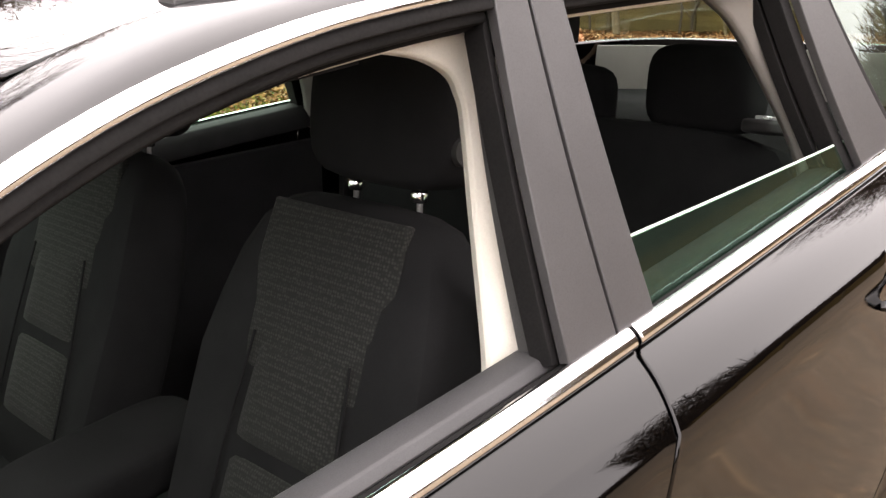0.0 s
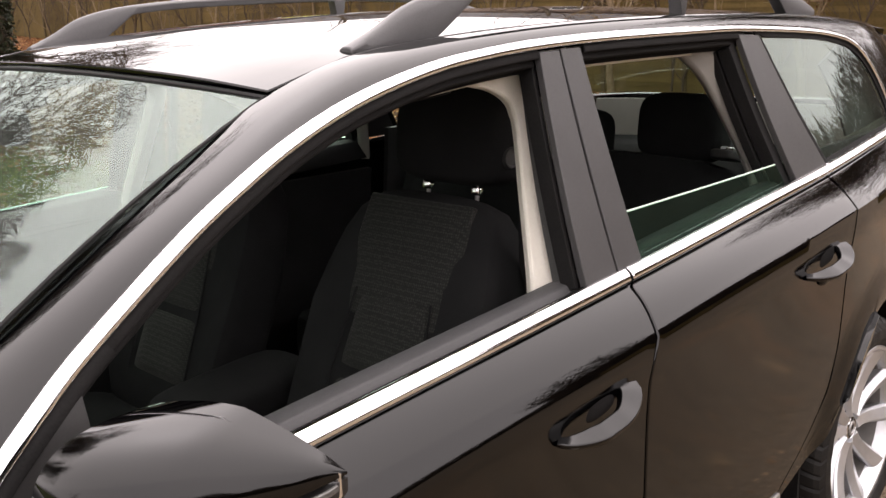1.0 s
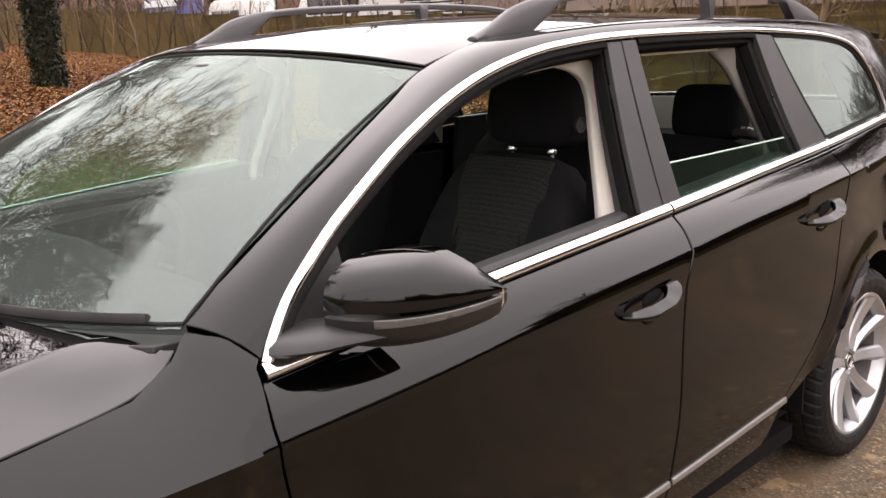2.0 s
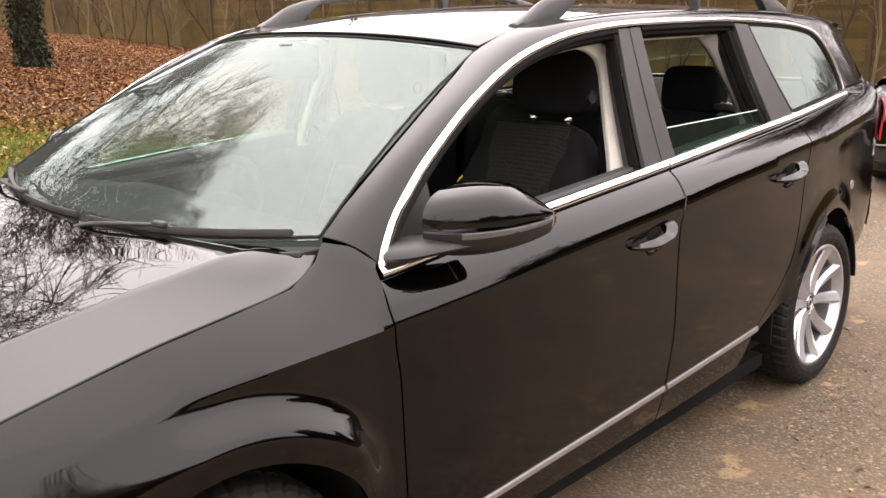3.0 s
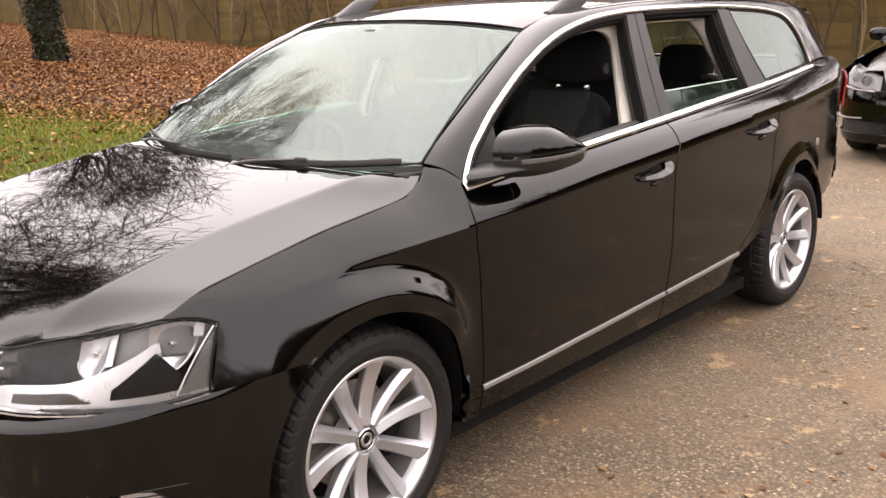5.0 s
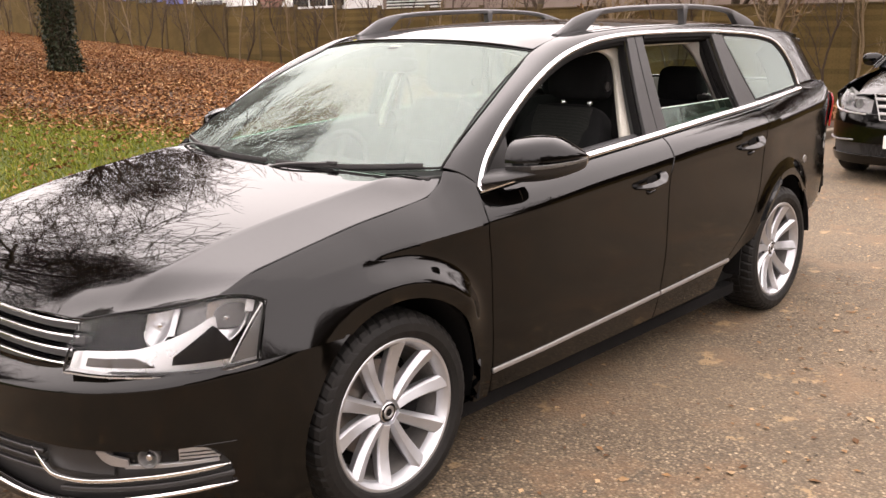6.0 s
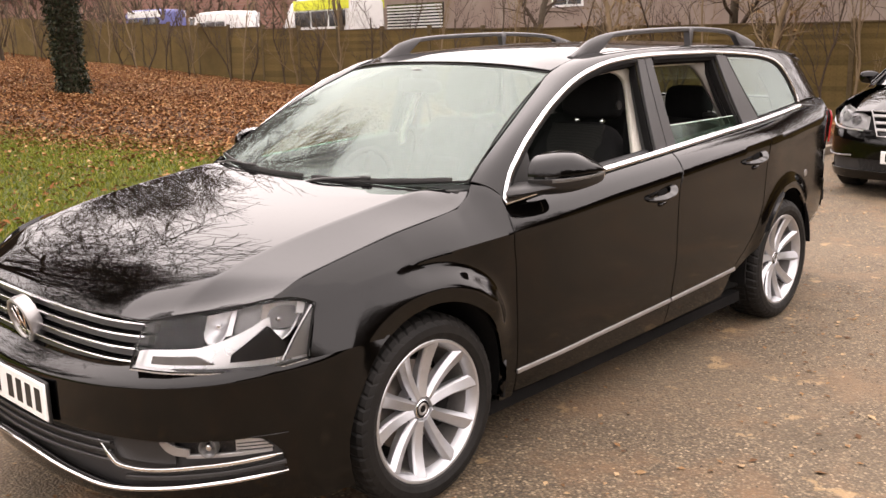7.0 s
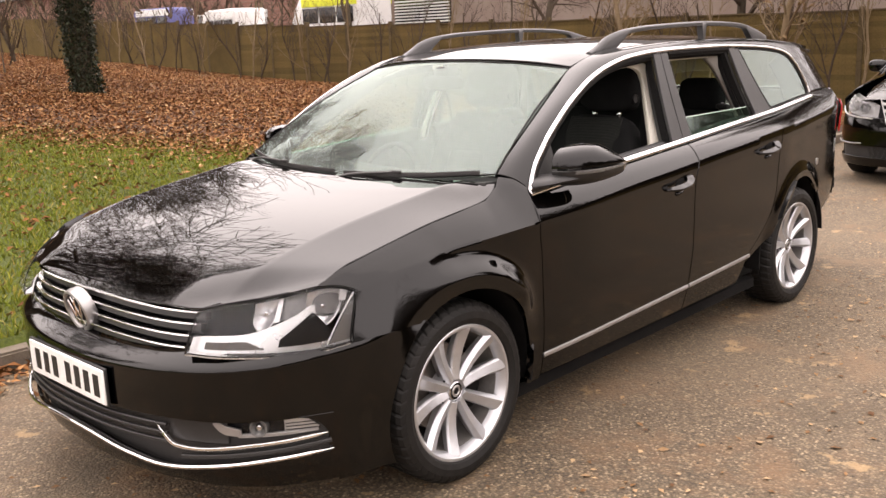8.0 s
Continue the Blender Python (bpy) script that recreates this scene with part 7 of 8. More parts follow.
    ind = [[mirror_pt(t, a) + Vector((0.004, 0.005, 0)) for t in np.linspace(0.30, 0.97, 20)] for a in np.linspace(0.425, 0.478, 5)]
    ind = [[p + Vector((0, 0, 0)) for p in r] for r in ind]
    part("indicator", sheet_bm(flip_y(ind, s), (0.6, s * 0.8, 0), 0.004), LAMPGREY, cap, "clear silvery indicator strip", 0.001)
    part("indicator_cover", sheet_bm(flip_y([[p + Vector((0.003, 0.004, 0)) for p in r] for r in ind], s), (0.6, s * 0.8, 0), 0.001), LENS, cap, "clear indicator cover")
    back_rows = [[mirror_pt(i / NT, 0.02).lerp(mirror_pt(i / NT, 0.98), v) + Vector((0.006, 0, 0)) for i in range(NT + 1)] for v in np.linspace(0, 1, 5)]
    part("mirror_glass", sheet_bm(flip_y(back_rows, s), (-1, 0, 0), 0.004), CHROME, cap, "mirror glass")
    arm = spline([(-0.50, 0.800, 0.972), (-0.525, 0.845, 0.976), (-0.57, 0.885, 0.984), (-0.63, 0.93, 0.99)], 14)
    part("mirror_arm", sweep_bm(mir(arm, s), (0.2, 0, 1), disc_prof(0.052, 0.017, 14), scale=[1.15 - 0.35 * k / 13 for k in range(14)]), TRIM, cap, "satin black mirror arm")

    # door handles
    for parent_, xa, za, xb, zb_ in ((car, -1.268, 0.838, -1.452, 0.860), (car, -2.135, 0.893, -2.318, 0.915)):
        path, n = [], 26
        for k in range(n):
            u = k / (n - 1)
            x, z = xa + (xb - xa) * u, za + (zb_ - za) * u - 0.006 * math.sin(math.pi * u) + 0.012 * max(0.0, (u - 0.75) / 0.25) ** 2
            y = side_y(x, z) - 0.002 + 0.044 * min(1.0, math.sin(math.pi * min(max(u, 0.001), 0.999)) ** 0.5 * 1.05)
            path.append(Vector((x, s * y, z)))
        sc = [0.50 + 0.35 * min(1, u_ * 4) + 0.25 * max(0, (u_ - 0.7) / 0.3) for u_ in [k / (n - 1) for k in range(n)]]
        grip = [(-0.015, -0.022), (-0.020, -0.010), (0.003, 0.013), (0.010, 0.010), (0.015, 0.001), (0.011, -0.014)]
        h = part("door_handle", sweep_bm(path, (0, s, 0.30), grip, scale=sc), PAINT, parent_, "glossy black pull handle over a dark pad for the scoop's shade", 0.0015, 16)
        mid = Vector(((xa + xb) / 2 - 0.008, 0, (za + zb_) / 2 + 0.010))
        # no hollow is cut: a flat dark pad gives the scoop's shade
        bm = pillow_bm((0.085, 0.012, 0.040), power=2.8)
        m = Matrix.Translation((mid.x - 0.01, s * (side_y(mid.x, mid.z) - 0.0045), mid.z + 0.002)) @ pose(0, 0, 0, 0, 7, 0)
        part("handle_scoop", placed(bm, m), DARK, h, "dark pad in place of the shaded hollow behind the handle")
        bm = pillow_bm((0.060, 0.022, 0.036), power=2.6)
        part("scoop_lip", placed(bm, Matrix.Translation((mid.x - 0.012, s * (side_y(mid.x, mid.z - 0.045) - 0.003), mid.z - 0.045)) @ pose(0, 0, 0, s * 40, 6, 0)), PAINT, h)

# fuel flap outline mark and the small round badge by the rear wheel
part("jacking_cap", placed(lathe_bm([(0, 0.004), (0.018, 0.004), (0.020, 0.0), (0, -0.004)], 20), Matrix.Translation((-3.03, side_y(-3.03, 0.74), 0.74))), ALU, car, "small round silver mark")

# ---- cabin
def seat(y0):
    lean = 22.0
    base = Matrix.Translation((-1.335, y0, 0.46)) @ pose(0, 0, 0, 0, -lean, 0)
    bm = pillow_bm((0.15, 0.50, 0.70), power=5.0)
    for v in bm.verts:
        zz = (v.co.z + 0.35) / 0.70
        v.co.y *= 1.0 - 0.20 * max(0, zz - 0.62) / 0.38 - 0.05 * (1 - zz)
        if v.co.x > 0:
            v.co.x += 0.045 * max(0, (abs(v.co.y) - 0.15) / 0.10) * (1 - 0.6 * zz)
        v.co.z += 0.34
    back_ = part("front_seat", placed(bm, base), CLOTHDARK, car, "charcoal cloth front seat with a woven centre panel")
    # woven centre: a broad upper field and a tongue below with cross seams
    def pad(y_half_bot, y_half_top, z0, z1, proud, nm):
        rows = []
        for j in range(9):
            v = j / 8
            row = []
            for i in range(11):
                u = -1 + 2 * i / 10
                yh = y_half_bot + (y_half_top - y_half_bot) * v
                e = (1 - abs(u) ** 6) * (1 - abs(2 * v - 1) ** 8)
                row.append(base @ Vector((0.070 + proud * e, u * yh, z0 + (z1 - z0) * v)))
            rows.append(row)
        part(nm, sheet_bm(rows, (1, 0, 0.3), 0.02), CLOTH, back_, "grey woven seat panel", 0.004)
    pad(0.175, 0.140, 0.385, 0.668, 0.006, "upper_panel")
    pad(0.128, 0.122, 0.120, 0.296, 0.013, "centre_panel")
    pad(0.122, 0.104, 0.301, 0.470, 0.013, "centre_panel")
    for za, zb, ya, yb in ((0.470, 0.301, 0.104, 0.122), (0.301, 0.120, 0.122, 0.128)):
        for sg in (1, -1):
            path = [base @ Vector((0.0815, sg * (ya + (yb - ya) * k / 8 + 0.002), za + (zb - za) * k / 8)) for k in range(9)]
            part("piping", sweep_bm(path, (0.9, 0, 0.4), disc_prof(0.0022, 0.0022, 6)), CLOTHDARK, back_, "dark seam piping")
    cush = pillow_bm((0.52, 0.50, 0.17), power=4.5)
    for v in cush.verts:
        if v.co.z > 0:
            v.co.z += 0.035 * max(0, (abs(v.co.y) - 0.15) / 0.10)
    part("seat_cushion", placed(cush, Matrix.Translation((-1.08, y0, 0.46)) @ pose(0, 0, 0, 0, -8, 0)), CLOTHDARK, back_, "charcoal cloth seat cushion")
    part("seat_base", box_bm((-1.32, y0 - 0.21, 0.2), (-0.88, y0 + 0.21, 0.40)), DARK, back_, "", 0.03)
    hr = pillow_bm((0.125, 0.300, 0.240), power=4.6)
    for v in hr.verts:
        v.co.y *= 1 - 0.06 * max(0, v.co.z / 0.1)
    part("headrest", placed(hr, Matrix.Translation((-1.648, y0, 1.238)) @ pose(0, 0, 0, 0, -10, 0)), CLOTHDARK, back_, "black cloth headrest")
    for dy in (-0.068, 0.068):
        a = Vector((-1.612, y0 + dy, 1.075))
        part("headrest_post", sweep_bm([a, a + Vector((-0.012, 0, 0.10))], (1, 0, 0), disc_prof(0.0045, 0.0045, 10)), ALU, back_, "chrome headrest post")
        part("post_collar", placed(lathe_bm([(0.0, 0.008), (0.010, 0.008), (0.013, 0.003), (0.013, -0.008), (0, -0.008)], 16), Matrix.Translation(a + Vector((-0.004, 0, 0.040))) @ pose(0, 0, 0, 90 - 10, 0, 0)), CHROME, back_)
    part("headrest_button", placed(lathe_bm([(0, 0.003), (0.015, 0.003), (0.017, 0.006), (0.020, 0.006), (0.022, 0.0), (0.022, -0.012), (0, -0.012)], 22), Matrix.Translation((-1.625, y0 + 0.147, 1.185))), MATT, back_, "round plastic button on the headrest side")
    part("seat_tag", box_bm((-1.565, y0 + 0.200, 0.905), (-1.552, y0 + 0.218, 0.955)), LAMPSILVER, back_)


buckle = part("seat_belt_buckle", placed(pillow_bm((0.035, 0.028, 0.11), power=5), Matrix.Translation((-1.262, 0.135, 0.585)) @ pose(0, 0, 0, 0, 12, 0)), DASH, car, "black seat belt buckle with a red button")
part("buckle_button", placed(pillow_bm((0.026, 0.022, 0.03), power=5), Matrix.Translation((-1.248, 0.135, 0.642)) @ pose(0, 0, 0, 0, 12, 0)), REDLENS, buckle, "red release button")
seat(0.375)
seat(-0.375)
bench = part("rear_bench", placed(pillow_bm((0.16, 1.28, 0.64), power=6), Matrix.Translation((-2.43, 0, 0.75)) @ pose(0, 0, 0, 0, -20, 0)), CLOTHDARK, car, "black cloth rear bench with three headrests")
part("bench_cushion", placed(pillow_bm((0.52, 1.30, 0.18), power=6), Matrix.Translation((-2.13, 0, 0.48)) @ pose(0, 0, 0, 0, -6, 0)), CLOTHDARK, bench)
for y0 in (0.37, 0.0, -0.37):
    rows = [[Vector((-2.315 - 0.364 * (z - 0.6), y0 + w * 0.15, z)) for w in np.linspace(-1, 1, 7)] for z in np.linspace(0.58, 0.98, 7)]
    part("bench_panel", sheet_bm(rows, (1, 0, 0.3), 0.02), CLOTH, bench, "grey woven bench panel", 0.004)
    hr = pillow_bm((0.10, 0.262, 0.185), power=4.2)
    part("headrest", placed(hr, Matrix.Translation((-2.545, y0, 1.135 if y0 else 1.08)) @ pose(0, 0, 0, 0, -8, 0)), CLOTHDARK, bench, "black cloth rear headrest")
for y0 in (0.53, -0.53):
    lt = part("seat_latch", placed(pillow_bm((0.10, 0.075, 0.03), power=5), Matrix.Translation((-2.50, y0, 1.075)) @ pose(0, 0, 0, 0, -12, 0)), MATT, bench, "seat release latch in the bench shoulder")
    part("latch_lever", placed(box_bm((-0.03, -0.014, 0.012), (0.03, 0.014, 0.022)), Matrix.Translation((-2.50, y0, 1.075)) @ pose(0, 0, 0, 0, -12, 0)), LAMPSILVER, lt, "bright latch lever", 0.003)
rows = [[Vector((x, y, 0.955 - 0.01 * math.cos(x * 9))) for y in np.linspace(-0.64, 0.64, 9)] for x in np.linspace(-2.62, -3.58, 16)]
sheet("load_cover", rows, CLOTHDARK, car, (0, 0, 1), 0.01, "black roller cover over the load space")
part("load_floor", box_bm((-3.62, -0.7, 0.50), (-2.60, 0.7, 0.56)), CARPET, car)
part("cabin_floor", box_bm((-2.60, -0.76, 0.225), (-0.46, 0.76, 0.27)), CARPET, car)
rows = []
for i in range(21):
    u = i / 20
    x = -1.04 - 2.3 * u
    rows.append([Vector((x, w * 0.575, (roof_x(x) - 0.040) + (roof_side(x) - roof_x(x)) * abs(w) ** 2.3 - 0.02 * abs(w) ** 6)) for w in np.linspace(-1, 1, 17)])
sheet("headlining", rows, HEADLINER, car, (0, 0, -1), 0.010, "pale woven headlining")
# dashboard, wheel, console, mirror
rows = []
for x, z in ((-0.30, 0.955), (-0.45, 0.958), (-0.60, 0.948), (-0.68, 0.915), (-0.70, 0.85), (-0.68, 0.72), (-0.60, 0.60), (-0.52, 0.50)):
    rows.append([Vector((x - 0.05 * (1 - w * w) * 0.5, w * 0.71, z + 0.02 * math.exp(-((w + 0.52) / 0.2) ** 2) * (1 if x < -0.4 else 0))) for w in np.linspace(-1, 1, 31)])
dash = sheet("dashboard", rows, DASH, car, (-0.3, 0, 1), 0.03, "soft black dashboard")
part("vent", placed(pillow_bm((0.03, 0.16, 0.07), power=6), Matrix.Translation((-0.72, 0.55, 0.83))), LAMPBLACK, dash)
part("centre_screen", placed(pillow_bm((0.03, 0.22, 0.13), power=8), Matrix.Translation((-0.745, 0.0, 0.80)) @ pose(0, 0, 0, 0, -8, 0)), LAMPBLACK, dash, "dark centre display and radio")
sw = Matrix.Translation((-0.86, -0.37, 0.83)) @ pose(0, 0, 0, 0, 0, 90) @ pose(0, 0, 0, -24, 0, 0)
ringp = [Vector((0.185 * math.cos(2 * math.pi * k / 48), 0, 0.185 * math.sin(2 * math.pi * k / 48))) for k in range(48)]
steer = part("steering_wheel", placed(sweep_bm(ringp, (0, 1, 0), disc_prof(0.016, 0.014, 10), closed=True), sw), DASH, car, "black three-spoke steering wheel")
part("steering_hub", placed(pillow_bm((0.18, 0.06, 0.15), power=3), sw), DASH, steer)
for a in (0, 180, 270):
    part("steering_spoke", placed(pillow_bm((0.12, 0.025, 0.045), power=4), sw @ pose(0, 0, 0, 0, a, 0) @ Matrix.Translation((0.12, 0, 0))), DASH, steer)
part("steering_column", placed(pillow_bm((0.26, 0.09, 0.09), power=4), Matrix.Translation((-0.74, -0.37, 0.80)) @ pose(0, 0, 0, 0, -20, 0)), DASH, dash)
part("centre_console", box_bm((-1.45, -0.12, 0.25), (-0.62, 0.12, 0.55)), DASH, car, "black centre console", 0.03)
part("armrest", placed(pillow_bm((0.36, 0.20, 0.09), power=5), Matrix.Translation((-1.30, 0.0, 0.66)) @ pose(0, 0, 0, 0, 4, 0)), CLOTHDARK, car, "padded armrest between the front seats")
part("gear_lever", placed(pillow_bm((0.05, 0.05, 0.09), power=2.5), Matrix.Translation((-0.84, 0.0, 0.62))), DASH, car)
im = screen_pt(0.86, 0.02) + Vector((-0.045, 0, -0.045))
part("rear_view_mirror", placed(pillow_bm((0.04, 0.24, 0.065), power=4), Matrix.Translation(im)), LAMPBLACK, car, "black interior mirror behind the windscreen")
part("sensor_cover", placed(pillow_bm((0.10, 0.10, 0.05), power=4), Matrix.Translation(screen_pt(0.93, 0.0) + Vector((-0.03, 0, -0.025)))), LAMPBLACK, car)

# ------------------------------------------------------------------ the black saloon parked behind
saloon = thing("saloon_car", (-7.52, 0.27, 0), "black saloon car with a chrome-slatted grille, parked behind the estate", "car")


def sp(x, y, z):
    return Vector((x, y, z))


s_yc = pchip([(-3.7, 0.62), (-3.5, 0.78), (-2.8, 0.86), (-1.4, 0.885), (-0.4, 0.882), (0.2, 0.872), (0.45, 0.835), (0.6, 0.77)])
s_zc = pchip([(-3.7, 0.93), (-2.0, 0.90), (-0.6, 0.865), (0.2, 0.80), (0.6, 0.745)])


def s_side(x, z):
    y = s_yc(x) + tuck(z - s_zc(x))
    for hub in (0.0, -2.76):
        r = math.hypot(x - hub, z - 0.315)
        y += 0.018 * math.exp(-((r - 0.36) / 0.06) ** 2)
    return y


s_nose = spline([sp(0.83, 0, 0), sp(0.82, 0.25, 0), sp(0.785, 0.45, 0), sp(0.715, 0.62, 0), sp(0.60, 0.755, 0), sp(0.47, 0.832, 0), sp(0.34, 0.868, 0)], 49)
s_in = pchip([(0.16, 0.07), (0.22, 0.02), (0.34, 0.0), (0.50, 0.0), (0.56, 0.012), (0.60, 0.03), (0.74, 0.075), (0.80, 0.11)])


def snp(t, z, extra=0.0):
    k = t * 48
    i = min(int(k), 47)
    p = s_nose[i].lerp(s_nose[i + 1], k - i)
    d = (s_nose[min(i + 2, 48)] - s_nose[max(i - 1, 0)]).normalized()
    return p + Vector((-d.y, d.x, 0)) * (s_in(z) * (1 - 0.6 * t) + extra) + Vector((0, 0, z))


nose_s = sheet("front_bumper", both([[snp(i / 40, z) for i in range(41)] for z in (0.36, 0.42, 0.47, 0.52, 0.56, 0.59, 0.615)]), PAINT, saloon, (1, 0, 0), 0.015)
sheet("lower_bumper", both([[snp(i / 40, z) for i in range(41)] for z in (0.17, 0.20, 0.23, 0.255)]), PAINT, nose_s, (1, 0, 0), 0.015)
sheet("intake", both([[snp(i / 40, z, 0.03) for i in range(41)] for z in (0.24, 0.30, 0.37)]), MATT, nose_s, (1, 0, 0), 0.015, "black honeycomb lower intake")
for k in range(-9, 10):
    for sg in (1, -1):
        a_, b_ = snp(min(abs(k) / 22, 1), 0.25, 0.012), snp(min(abs(k + sg) / 22, 1), 0.365, 0.012)
        a_.y, b_.y = math.copysign(a_.y, k) if k else 0.0, math.copysign(b_.y, k + sg) if k + sg else 0.0
        part("mesh_rib", sweep_bm([a_, b_], (1, 0, 0), disc_prof(0.004, 0.006, 6)), TRIM, nose_s)
for s in (1, -1):
    part("corner_strip", sweep_bm(mir([snp(0.50 + 0.4 * i / 20, 0.385 - 0.012 * math.sin(i / 20 * 3), -0.006) for i in range(21)], s), (0.7, s * 0.7, 0), bar_prof(0.013, 0.008)), ALU, nose_s, "bright corner strip", 0.003)
    sheet("corner_vent", flip_y([[snp(0.52 + 0.34 * i / 14, z, 0.004) for i in range(15)] for z in (0.40, 0.44, 0.48, 0.52)], s), LAMPBLACK, nose_s, (1, s, 0), 0.004)
    # headlight
    tp = spline([sp(0.705, 0.44, 0.715), sp(0.63, 0.58, 0.762), sp(0.52, 0.70, 0.800), sp(0.42, 0.765, 0.812), sp(0.36, 0.80, 0.800)], 25)
    bo = spline([sp(0.775, 0.45, 0.612), sp(0.69, 0.62, 0.618), sp(0.58, 0.745, 0.632), sp(0.47, 0.815, 0.665), sp(0.40, 0.838, 0.715)], 25)
    def lrows(inset, b=0.014):
        return flip_y([[bo[i].lerp(tp[i], v) + Vector((0.7, 0.5, 0.3)) * (b * math.sin(math.pi * v)) + Vector((-0.9, -0.4, 0)) * inset for i in range(25)] for v in np.linspace(0, 1, 8)], s)
    hl = sheet("headlight", lrows(0.07, 0), LAMPGREY, saloon, (1, s * 0.6, 0.2), 0.008, "clear headlight with round projector")
    sheet("lamp_cover", lrows(0.0), LENS, hl, (1, s * 0.6, 0.2), 0.003, "clear lamp cover", 0).visible_shadow = False
    for px, py, pz, r in ((0.52, 0.70, 0.715, 0.055), (0.62, 0.58, 0.685, 0.045)):
        mm = Matrix.Translation((px, s * py, pz)) @ pose(0, 0, 0, 0, 0, -90 + s * 25)
        part("projector", placed(lathe_bm([(0, 0.0), (r * 0.6, -0.006), (r * 0.8, -0.02), (r * 0.85, 0.004), (r, 0.006), (r * 1.05, -0.03), (0, -0.04)], 28), mm), LAMPGREY, hl, "round projector lens")
    part("lamp_rim", sweep_bm([p for p in lrows(0.002, 0)[0]], (0.8, s * 0.5, 0), bar_prof(0.012, 0.006)), LAMPSILVER, hl)
    # wing and flank
    rows = []
    xsw = np.linspace(-0.62, 0.44, 44)
    for j in range(16):
        v = j / 15
        row = []
        for x in xsw:
            zl = 0.22
            if abs(x) < 0.36:
                zl = 0.315 + math.sqrt(0.36**2 - x * x)
            elif x > 0.36:
                zl = 0.60
            zt = s_zc(x) + 0.07 - 0.05 * max(0, x - 0.1)
            z = zl + (zt - zl) * v
            zc_ = s_zc(x)
            y = s_side(x, min(z, zc_)) - max(0, z - zc_) * 1.2
            row.append(sp(x, y, z))
        rows.append(row)
    sheet("front_wing", flip_y(rows, s), PAINT, saloon, (0, s, 0), 0.014)
    rows = [[sp(x, s_side(x, min(z, s_zc(x))) - max(0, z - s_zc(x)) * 0.5, z) for x in np.linspace(-0.63, -2.35, 24)] for z in np.concatenate([np.linspace(0.2, 0.88, 12), np.linspace(0.90, 0.97, 4)])]
    sheet("door", flip_y(rows, s), PAINT, saloon, (0, s, 0), 0.014)
    rows = []
    for j in range(14):
        v = j / 13
        row = []
        for x in np.linspace(-2.36, -3.66, 36):
            zl = 0.25
            if abs(x + 2.76) < 0.36:
                zl = 0.315 + math.sqrt(0.36**2 - (x + 2.76) ** 2)
            z = zl + (0.98 - zl) * v
            row.append(sp(x, s_side(x, min(z, s_zc(x))) - max(0, z - s_zc(x)) * 0.5, z))
        rows.append(row)
    sheet("rear_wing", flip_y(rows, s), PAINT, saloon, (0, s, 0), 0.014)
    # greenhouse
    out_ = spline([sp(-0.35, 0.82, 0.945), sp(-0.75, 0.745, 1.14), sp(-1.15, 0.66, 1.33), sp(-1.7, 0.635, 1.395), sp(-2.3, 0.645, 1.365), sp(-2.9, 0.70, 1.16), sp(-3.2, 0.76, 1.0)], 40)
    inn_ = spline([sp(-0.22, 0.74, 0.965), sp(-0.60, 0.66, 1.17), sp(-1.05, 0.555, 1.37), sp(-1.7, 0.53, 1.43), sp(-2.3, 0.54, 1.40), sp(-2.95, 0.60, 1.18), sp(-3.3, 0.66, 1.0)], 40)
    sheet("side_frame", flip_y([[a_.lerp(b_, v) for a_, b_ in zip(out_, inn_)] for v in (0, 0.33, 0.66, 1)], s), PAINT, saloon, (0, s, 0.5), 0.015)
    rows = [[sp(p.x, s_yc(p.x) * 0.0 + (0.835 - 0.35 * max(0, (0.96 + (p.z - 0.96) * v) - 0.95)), 0.96 + (p.z - 0.96) * v) for p in out_[1:-1]] for v in (0, 0.5, 1)]
    sheet("side_window", flip_y(rows, s), DARKGLASS, saloon, (0, s, 0.3), 0.004, "dark side window", 0)
    # mirror
    mcap = part("door_mirror", placed(pillow_bm((0.10, 0.19, 0.13), power=2.8), Matrix.Translation((-0.72, s * 0.945, 1.02)) @ pose(0, 0, 0, 0, 0, -s * 12)), PAINT, saloon, "black door mirror")
    part("mirror_arm", sweep_bm([sp(-0.66, s * 0.80, 0.965), sp(-0.69, s * 0.87, 0.985)], (0, 0, 1), disc_prof(0.035, 0.016, 10)), TRIM, mcap)
    for xw in (0.0, -2.76):
        m0 = Matrix.Translation((xw, s * 0.765, 0.318)) @ (Matrix.Identity(4) if s > 0 else pose(0, 0, 0, 0, 0, 180))
        w = part("wheel", placed(lathe_bm([(0.0, 0.05), (0.05, 0.055), (0.10, 0.05), (0.20, 0.075), (0.225, 0.09), (0.225, -0.09), (0.0, -0.09)], 40), m0), WHEEL, saloon, "silver alloy wheel")
        part("tyre", placed(lathe_bm([(0.222, 0.09), (0.25, 0.106), (0.29, 0.104), (0.315, 0.08), (0.318, 0.0), (0.315, -0.08), (0.29, -0.104), (0.222, -0.09)], 48, closed=True), m0), RUBBER, w)
        sheet("wheel_arch_liner", flip_y([[sp(xw + 0.37 * math.cos(radians(a)), y, 0.315 + 0.37 * math.sin(radians(a))) for a in np.linspace(-20, 200, 30)] for y in (0.5, 0.7, 0.84)], s), DARK, saloon, (0, 0, -1), 0.01, "", 0)
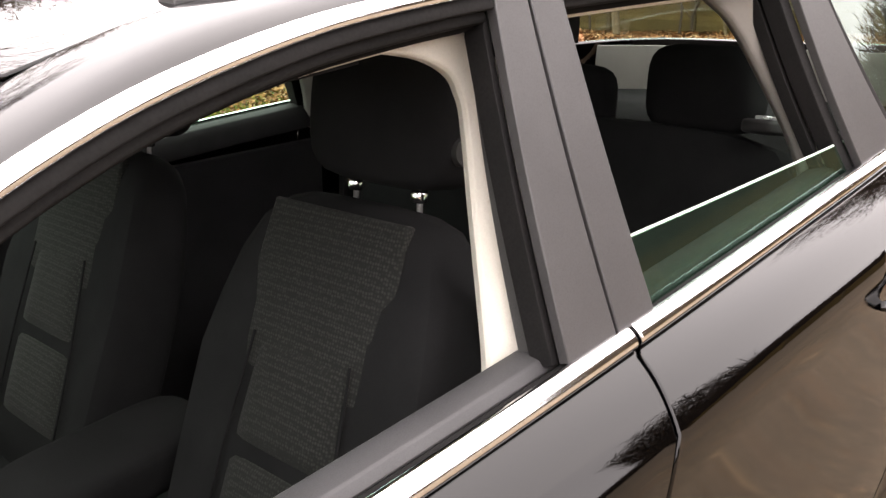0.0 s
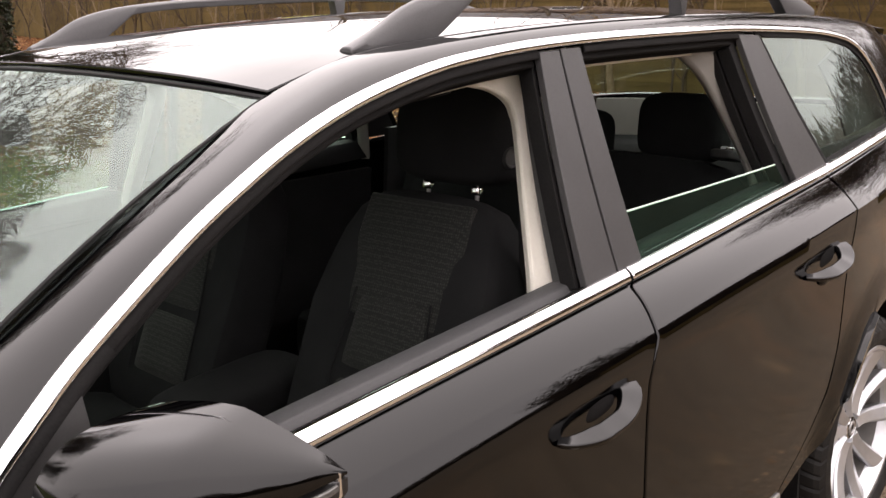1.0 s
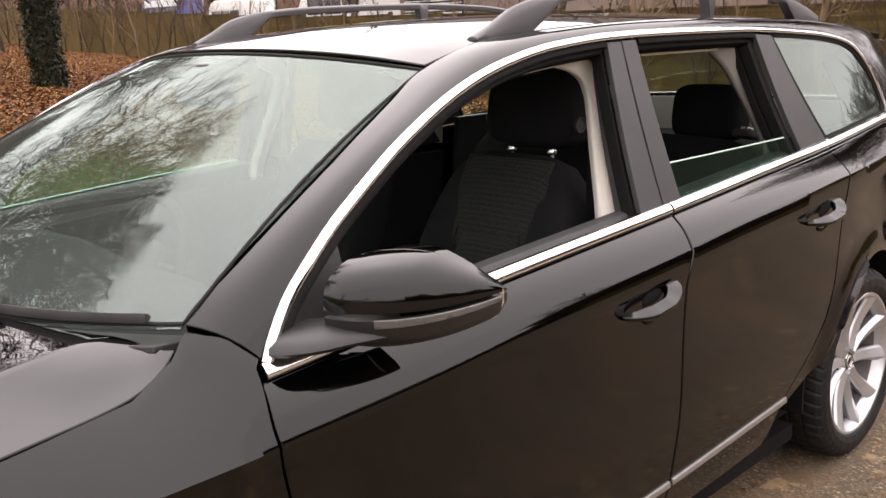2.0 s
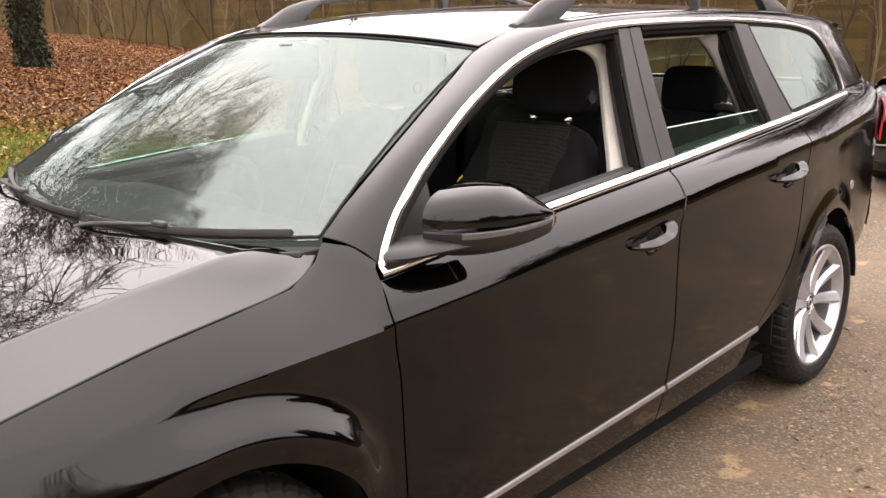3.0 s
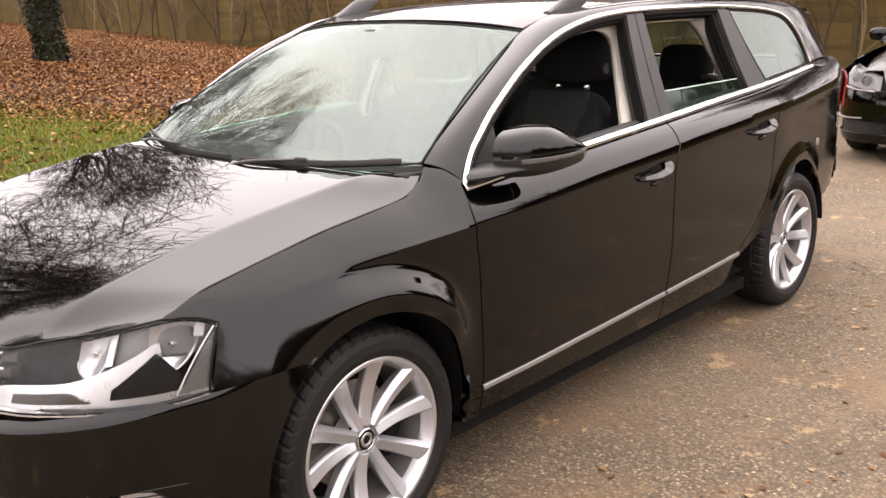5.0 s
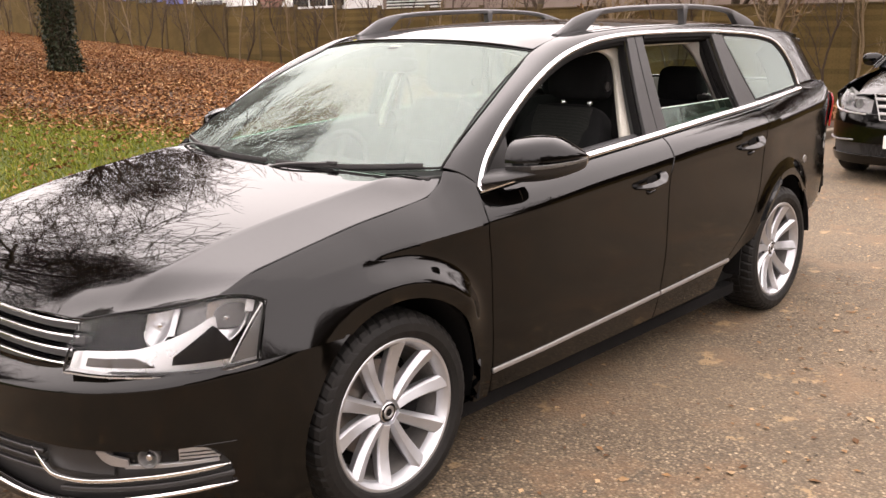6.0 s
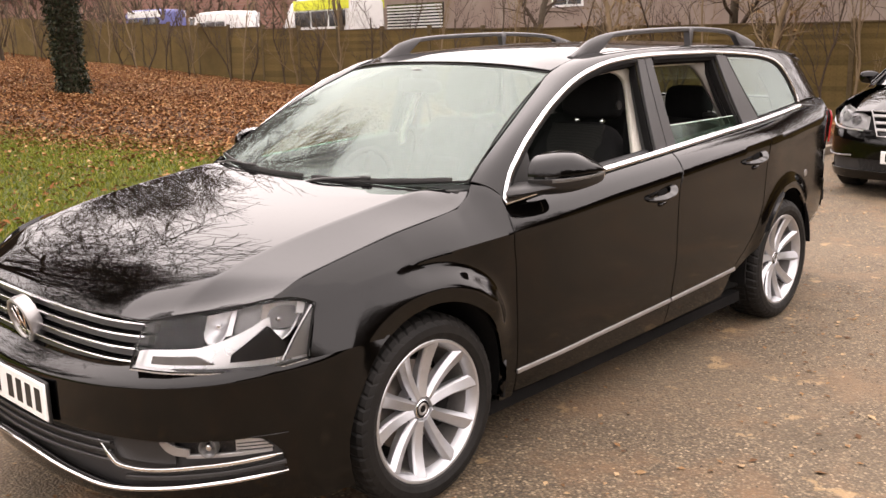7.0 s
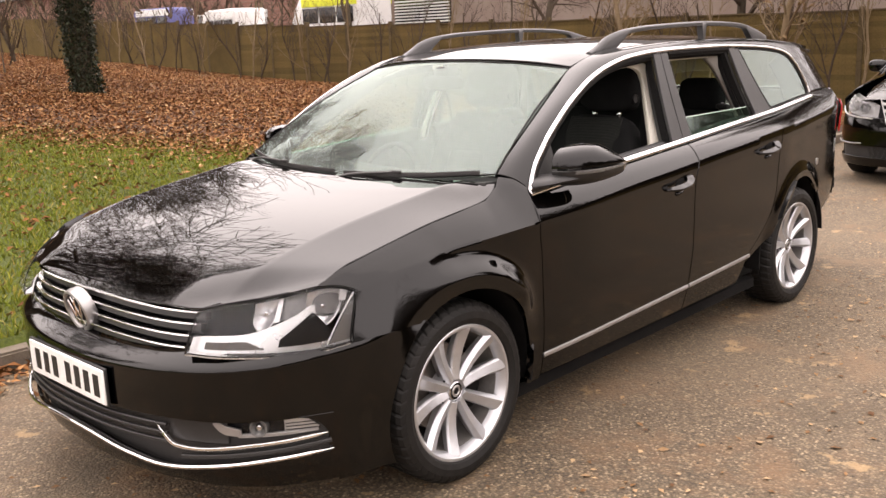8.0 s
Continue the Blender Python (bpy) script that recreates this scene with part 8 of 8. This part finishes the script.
# bonnet, with two long creases that run to the grille
rows = []
for i in range(25):
    u = i / 24
    row = []
    for j in range(33):
        w = -1 + 2 * j / 32
        a_ = abs(w)
        y = a_ * (0.735 + 0.03 * u - 0.02 * u * u)
        xf = 0.765 - 0.04 * a_ - 0.32 * a_**3
        xr = -0.14 - 0.18 * a_**2
        x = xr + (xf - xr) * u
        zc0 = 0.985 - 0.10 * u - 0.10 * u**3
        z = zc0 - 0.02 * a_**2 + 0.014 * math.exp(-((a_ - 0.50) / 0.07) ** 2) * (1 - 0.3 * u) - 0.075 * max(0, (a_ - 0.72) / 0.28) ** 1.6 * (1 - 0.2 * u)
        row.append(sp(x, math.copysign(y, w), z))
    rows.append(row)
sheet("bonnet", rows, PAINT, saloon, (0, 0, 1), 0.016)
# grille: chrome surround, three double slats
gx = lambda y, z: 0.835 - 0.30 * y * y - 0.35 * (z - 0.60)
sheet("grille", [[sp(gx(y, z) - 0.05, y, z) for y in np.linspace(-0.42, 0.42, 21)] for z in np.linspace(0.56, 0.79, 6)], LAMPBLACK, saloon, (1, 0, 0), 0.01, "black grille with chrome slats")
gl = bpy.data.objects[[o.name for o in saloon.children if o.name.startswith("grille")][0]]
loop = [sp(gx(y, 0.785), y, 0.785) for y in np.linspace(-0.40, 0.40, 15)] + [sp(gx(y, 0.57), y, 0.57) for y in np.linspace(0.31, -0.31, 15)]
part("grille_surround", sweep_bm(loop, (1, 0, 0.3), bar_prof(0.011, 0.008), closed=True), ALU, gl, "chrome grille surround", 0.002)
for z, w in ((0.742, 0.385), (0.682, 0.36), (0.622, 0.335)):
    part("grille_slat", sweep_bm([sp(gx(y, z) - 0.012, y, z) for y in np.linspace(-w, w, 21)], (1, 0, 0.4), bar_prof(0.028, 0.014)), ALU, gl, "broad chrome slat", 0.003)
em = Matrix.Translation((0.84, 0, 0.682)) @ pose(0, 0, 0, 0, 0, -90)
part("emblem", placed(lathe_bm([(0.075, 0.0), (0.08, 0.012), (0.09, 0.012), (0.095, 0.0), (0.09, -0.01), (0.078, -0.01)], 36, closed=True), em), CHROME, gl, "round chrome emblem")
pl = part("number_plate", box_bm((0.828, -0.262, 0.33), (0.842, 0.262, 0.443)), PLATEWHITE, nose_s, "white number plate with dark bars", 0.004)
for i in range(7):
    y = 0.215 - 0.064 * i - (0.03 if i > 3 else 0)
    part("plate_bar", box_bm((0.838, y - 0.022, 0.35), (0.8445, y + 0.022, 0.423)), PLATEBLACK, pl, "", 0.001)
rows = [[sp(-0.16 - 0.16 * abs(w) ** 2 - (0.78) * v, w * (0.74 - 0.185 * v), 0.965 + 0.42 * v + 0.03 * math.sin(math.pi * v) - 0.02 * w * w * v) for w in np.linspace(-1, 1, 21)] for v in np.linspace(0, 1, 12)]
sheet("windscreen", rows, DARKGLASS, saloon, (0.5, 0, 0.8), 0.005, "windscreen reflecting the sky", 0)
rows = [[sp(-0.94 - 1.75 * v, w * 0.55, 1.395 + 0.055 * math.sin(math.pi * (0.12 + 0.8 * v)) - 0.025 * w * w) for w in np.linspace(-1, 1, 15)] for v in np.linspace(0, 1, 14)]
sheet("roof", rows, PAINT, saloon, (0, 0, 1), 0.015)
rows = [[sp(-2.68 - 0.62 * v, w * (0.55 + 0.10 * v), 1.405 - 0.385 * v) for w in np.linspace(-1, 1, 15)] for v in np.linspace(0, 1, 8)]
sheet("rear_window", rows, DARKGLASS, saloon, (-1, 0, 0.6), 0.005, "", 0)
rows = [[sp(-3.28 - 0.42 * v, w * (0.70 - 0.03 * v), 1.02 - 0.03 * v) for w in np.linspace(-1, 1, 15)] for v in np.linspace(0, 1, 6)]
sheet("boot_lid", rows, PAINT, saloon, (0, 0, 1), 0.015)
sheet("rear_panel", [[sp(-3.70 + 0.1 * abs(w) ** 4, w * 0.70, z) for w in np.linspace(-1, 1, 17)] for z in np.linspace(0.25, 0.99, 8)], PAINT, saloon, (-1, 0, 0), 0.015)
part("underbody", box_bm((-3.6, -0.5, 0.17), (0.62, 0.5, 0.56)), DARK, saloon, "", 0.03)
part("cabin_floor", box_bm((-2.38, -0.74, 0.17), (-0.40, 0.74, 0.6)), DARK, saloon, "", 0.03)
part("bulkhead", box_bm((-0.42, -0.72, 0.2), (-0.38, 0.72, 0.92)), DARK, saloon)
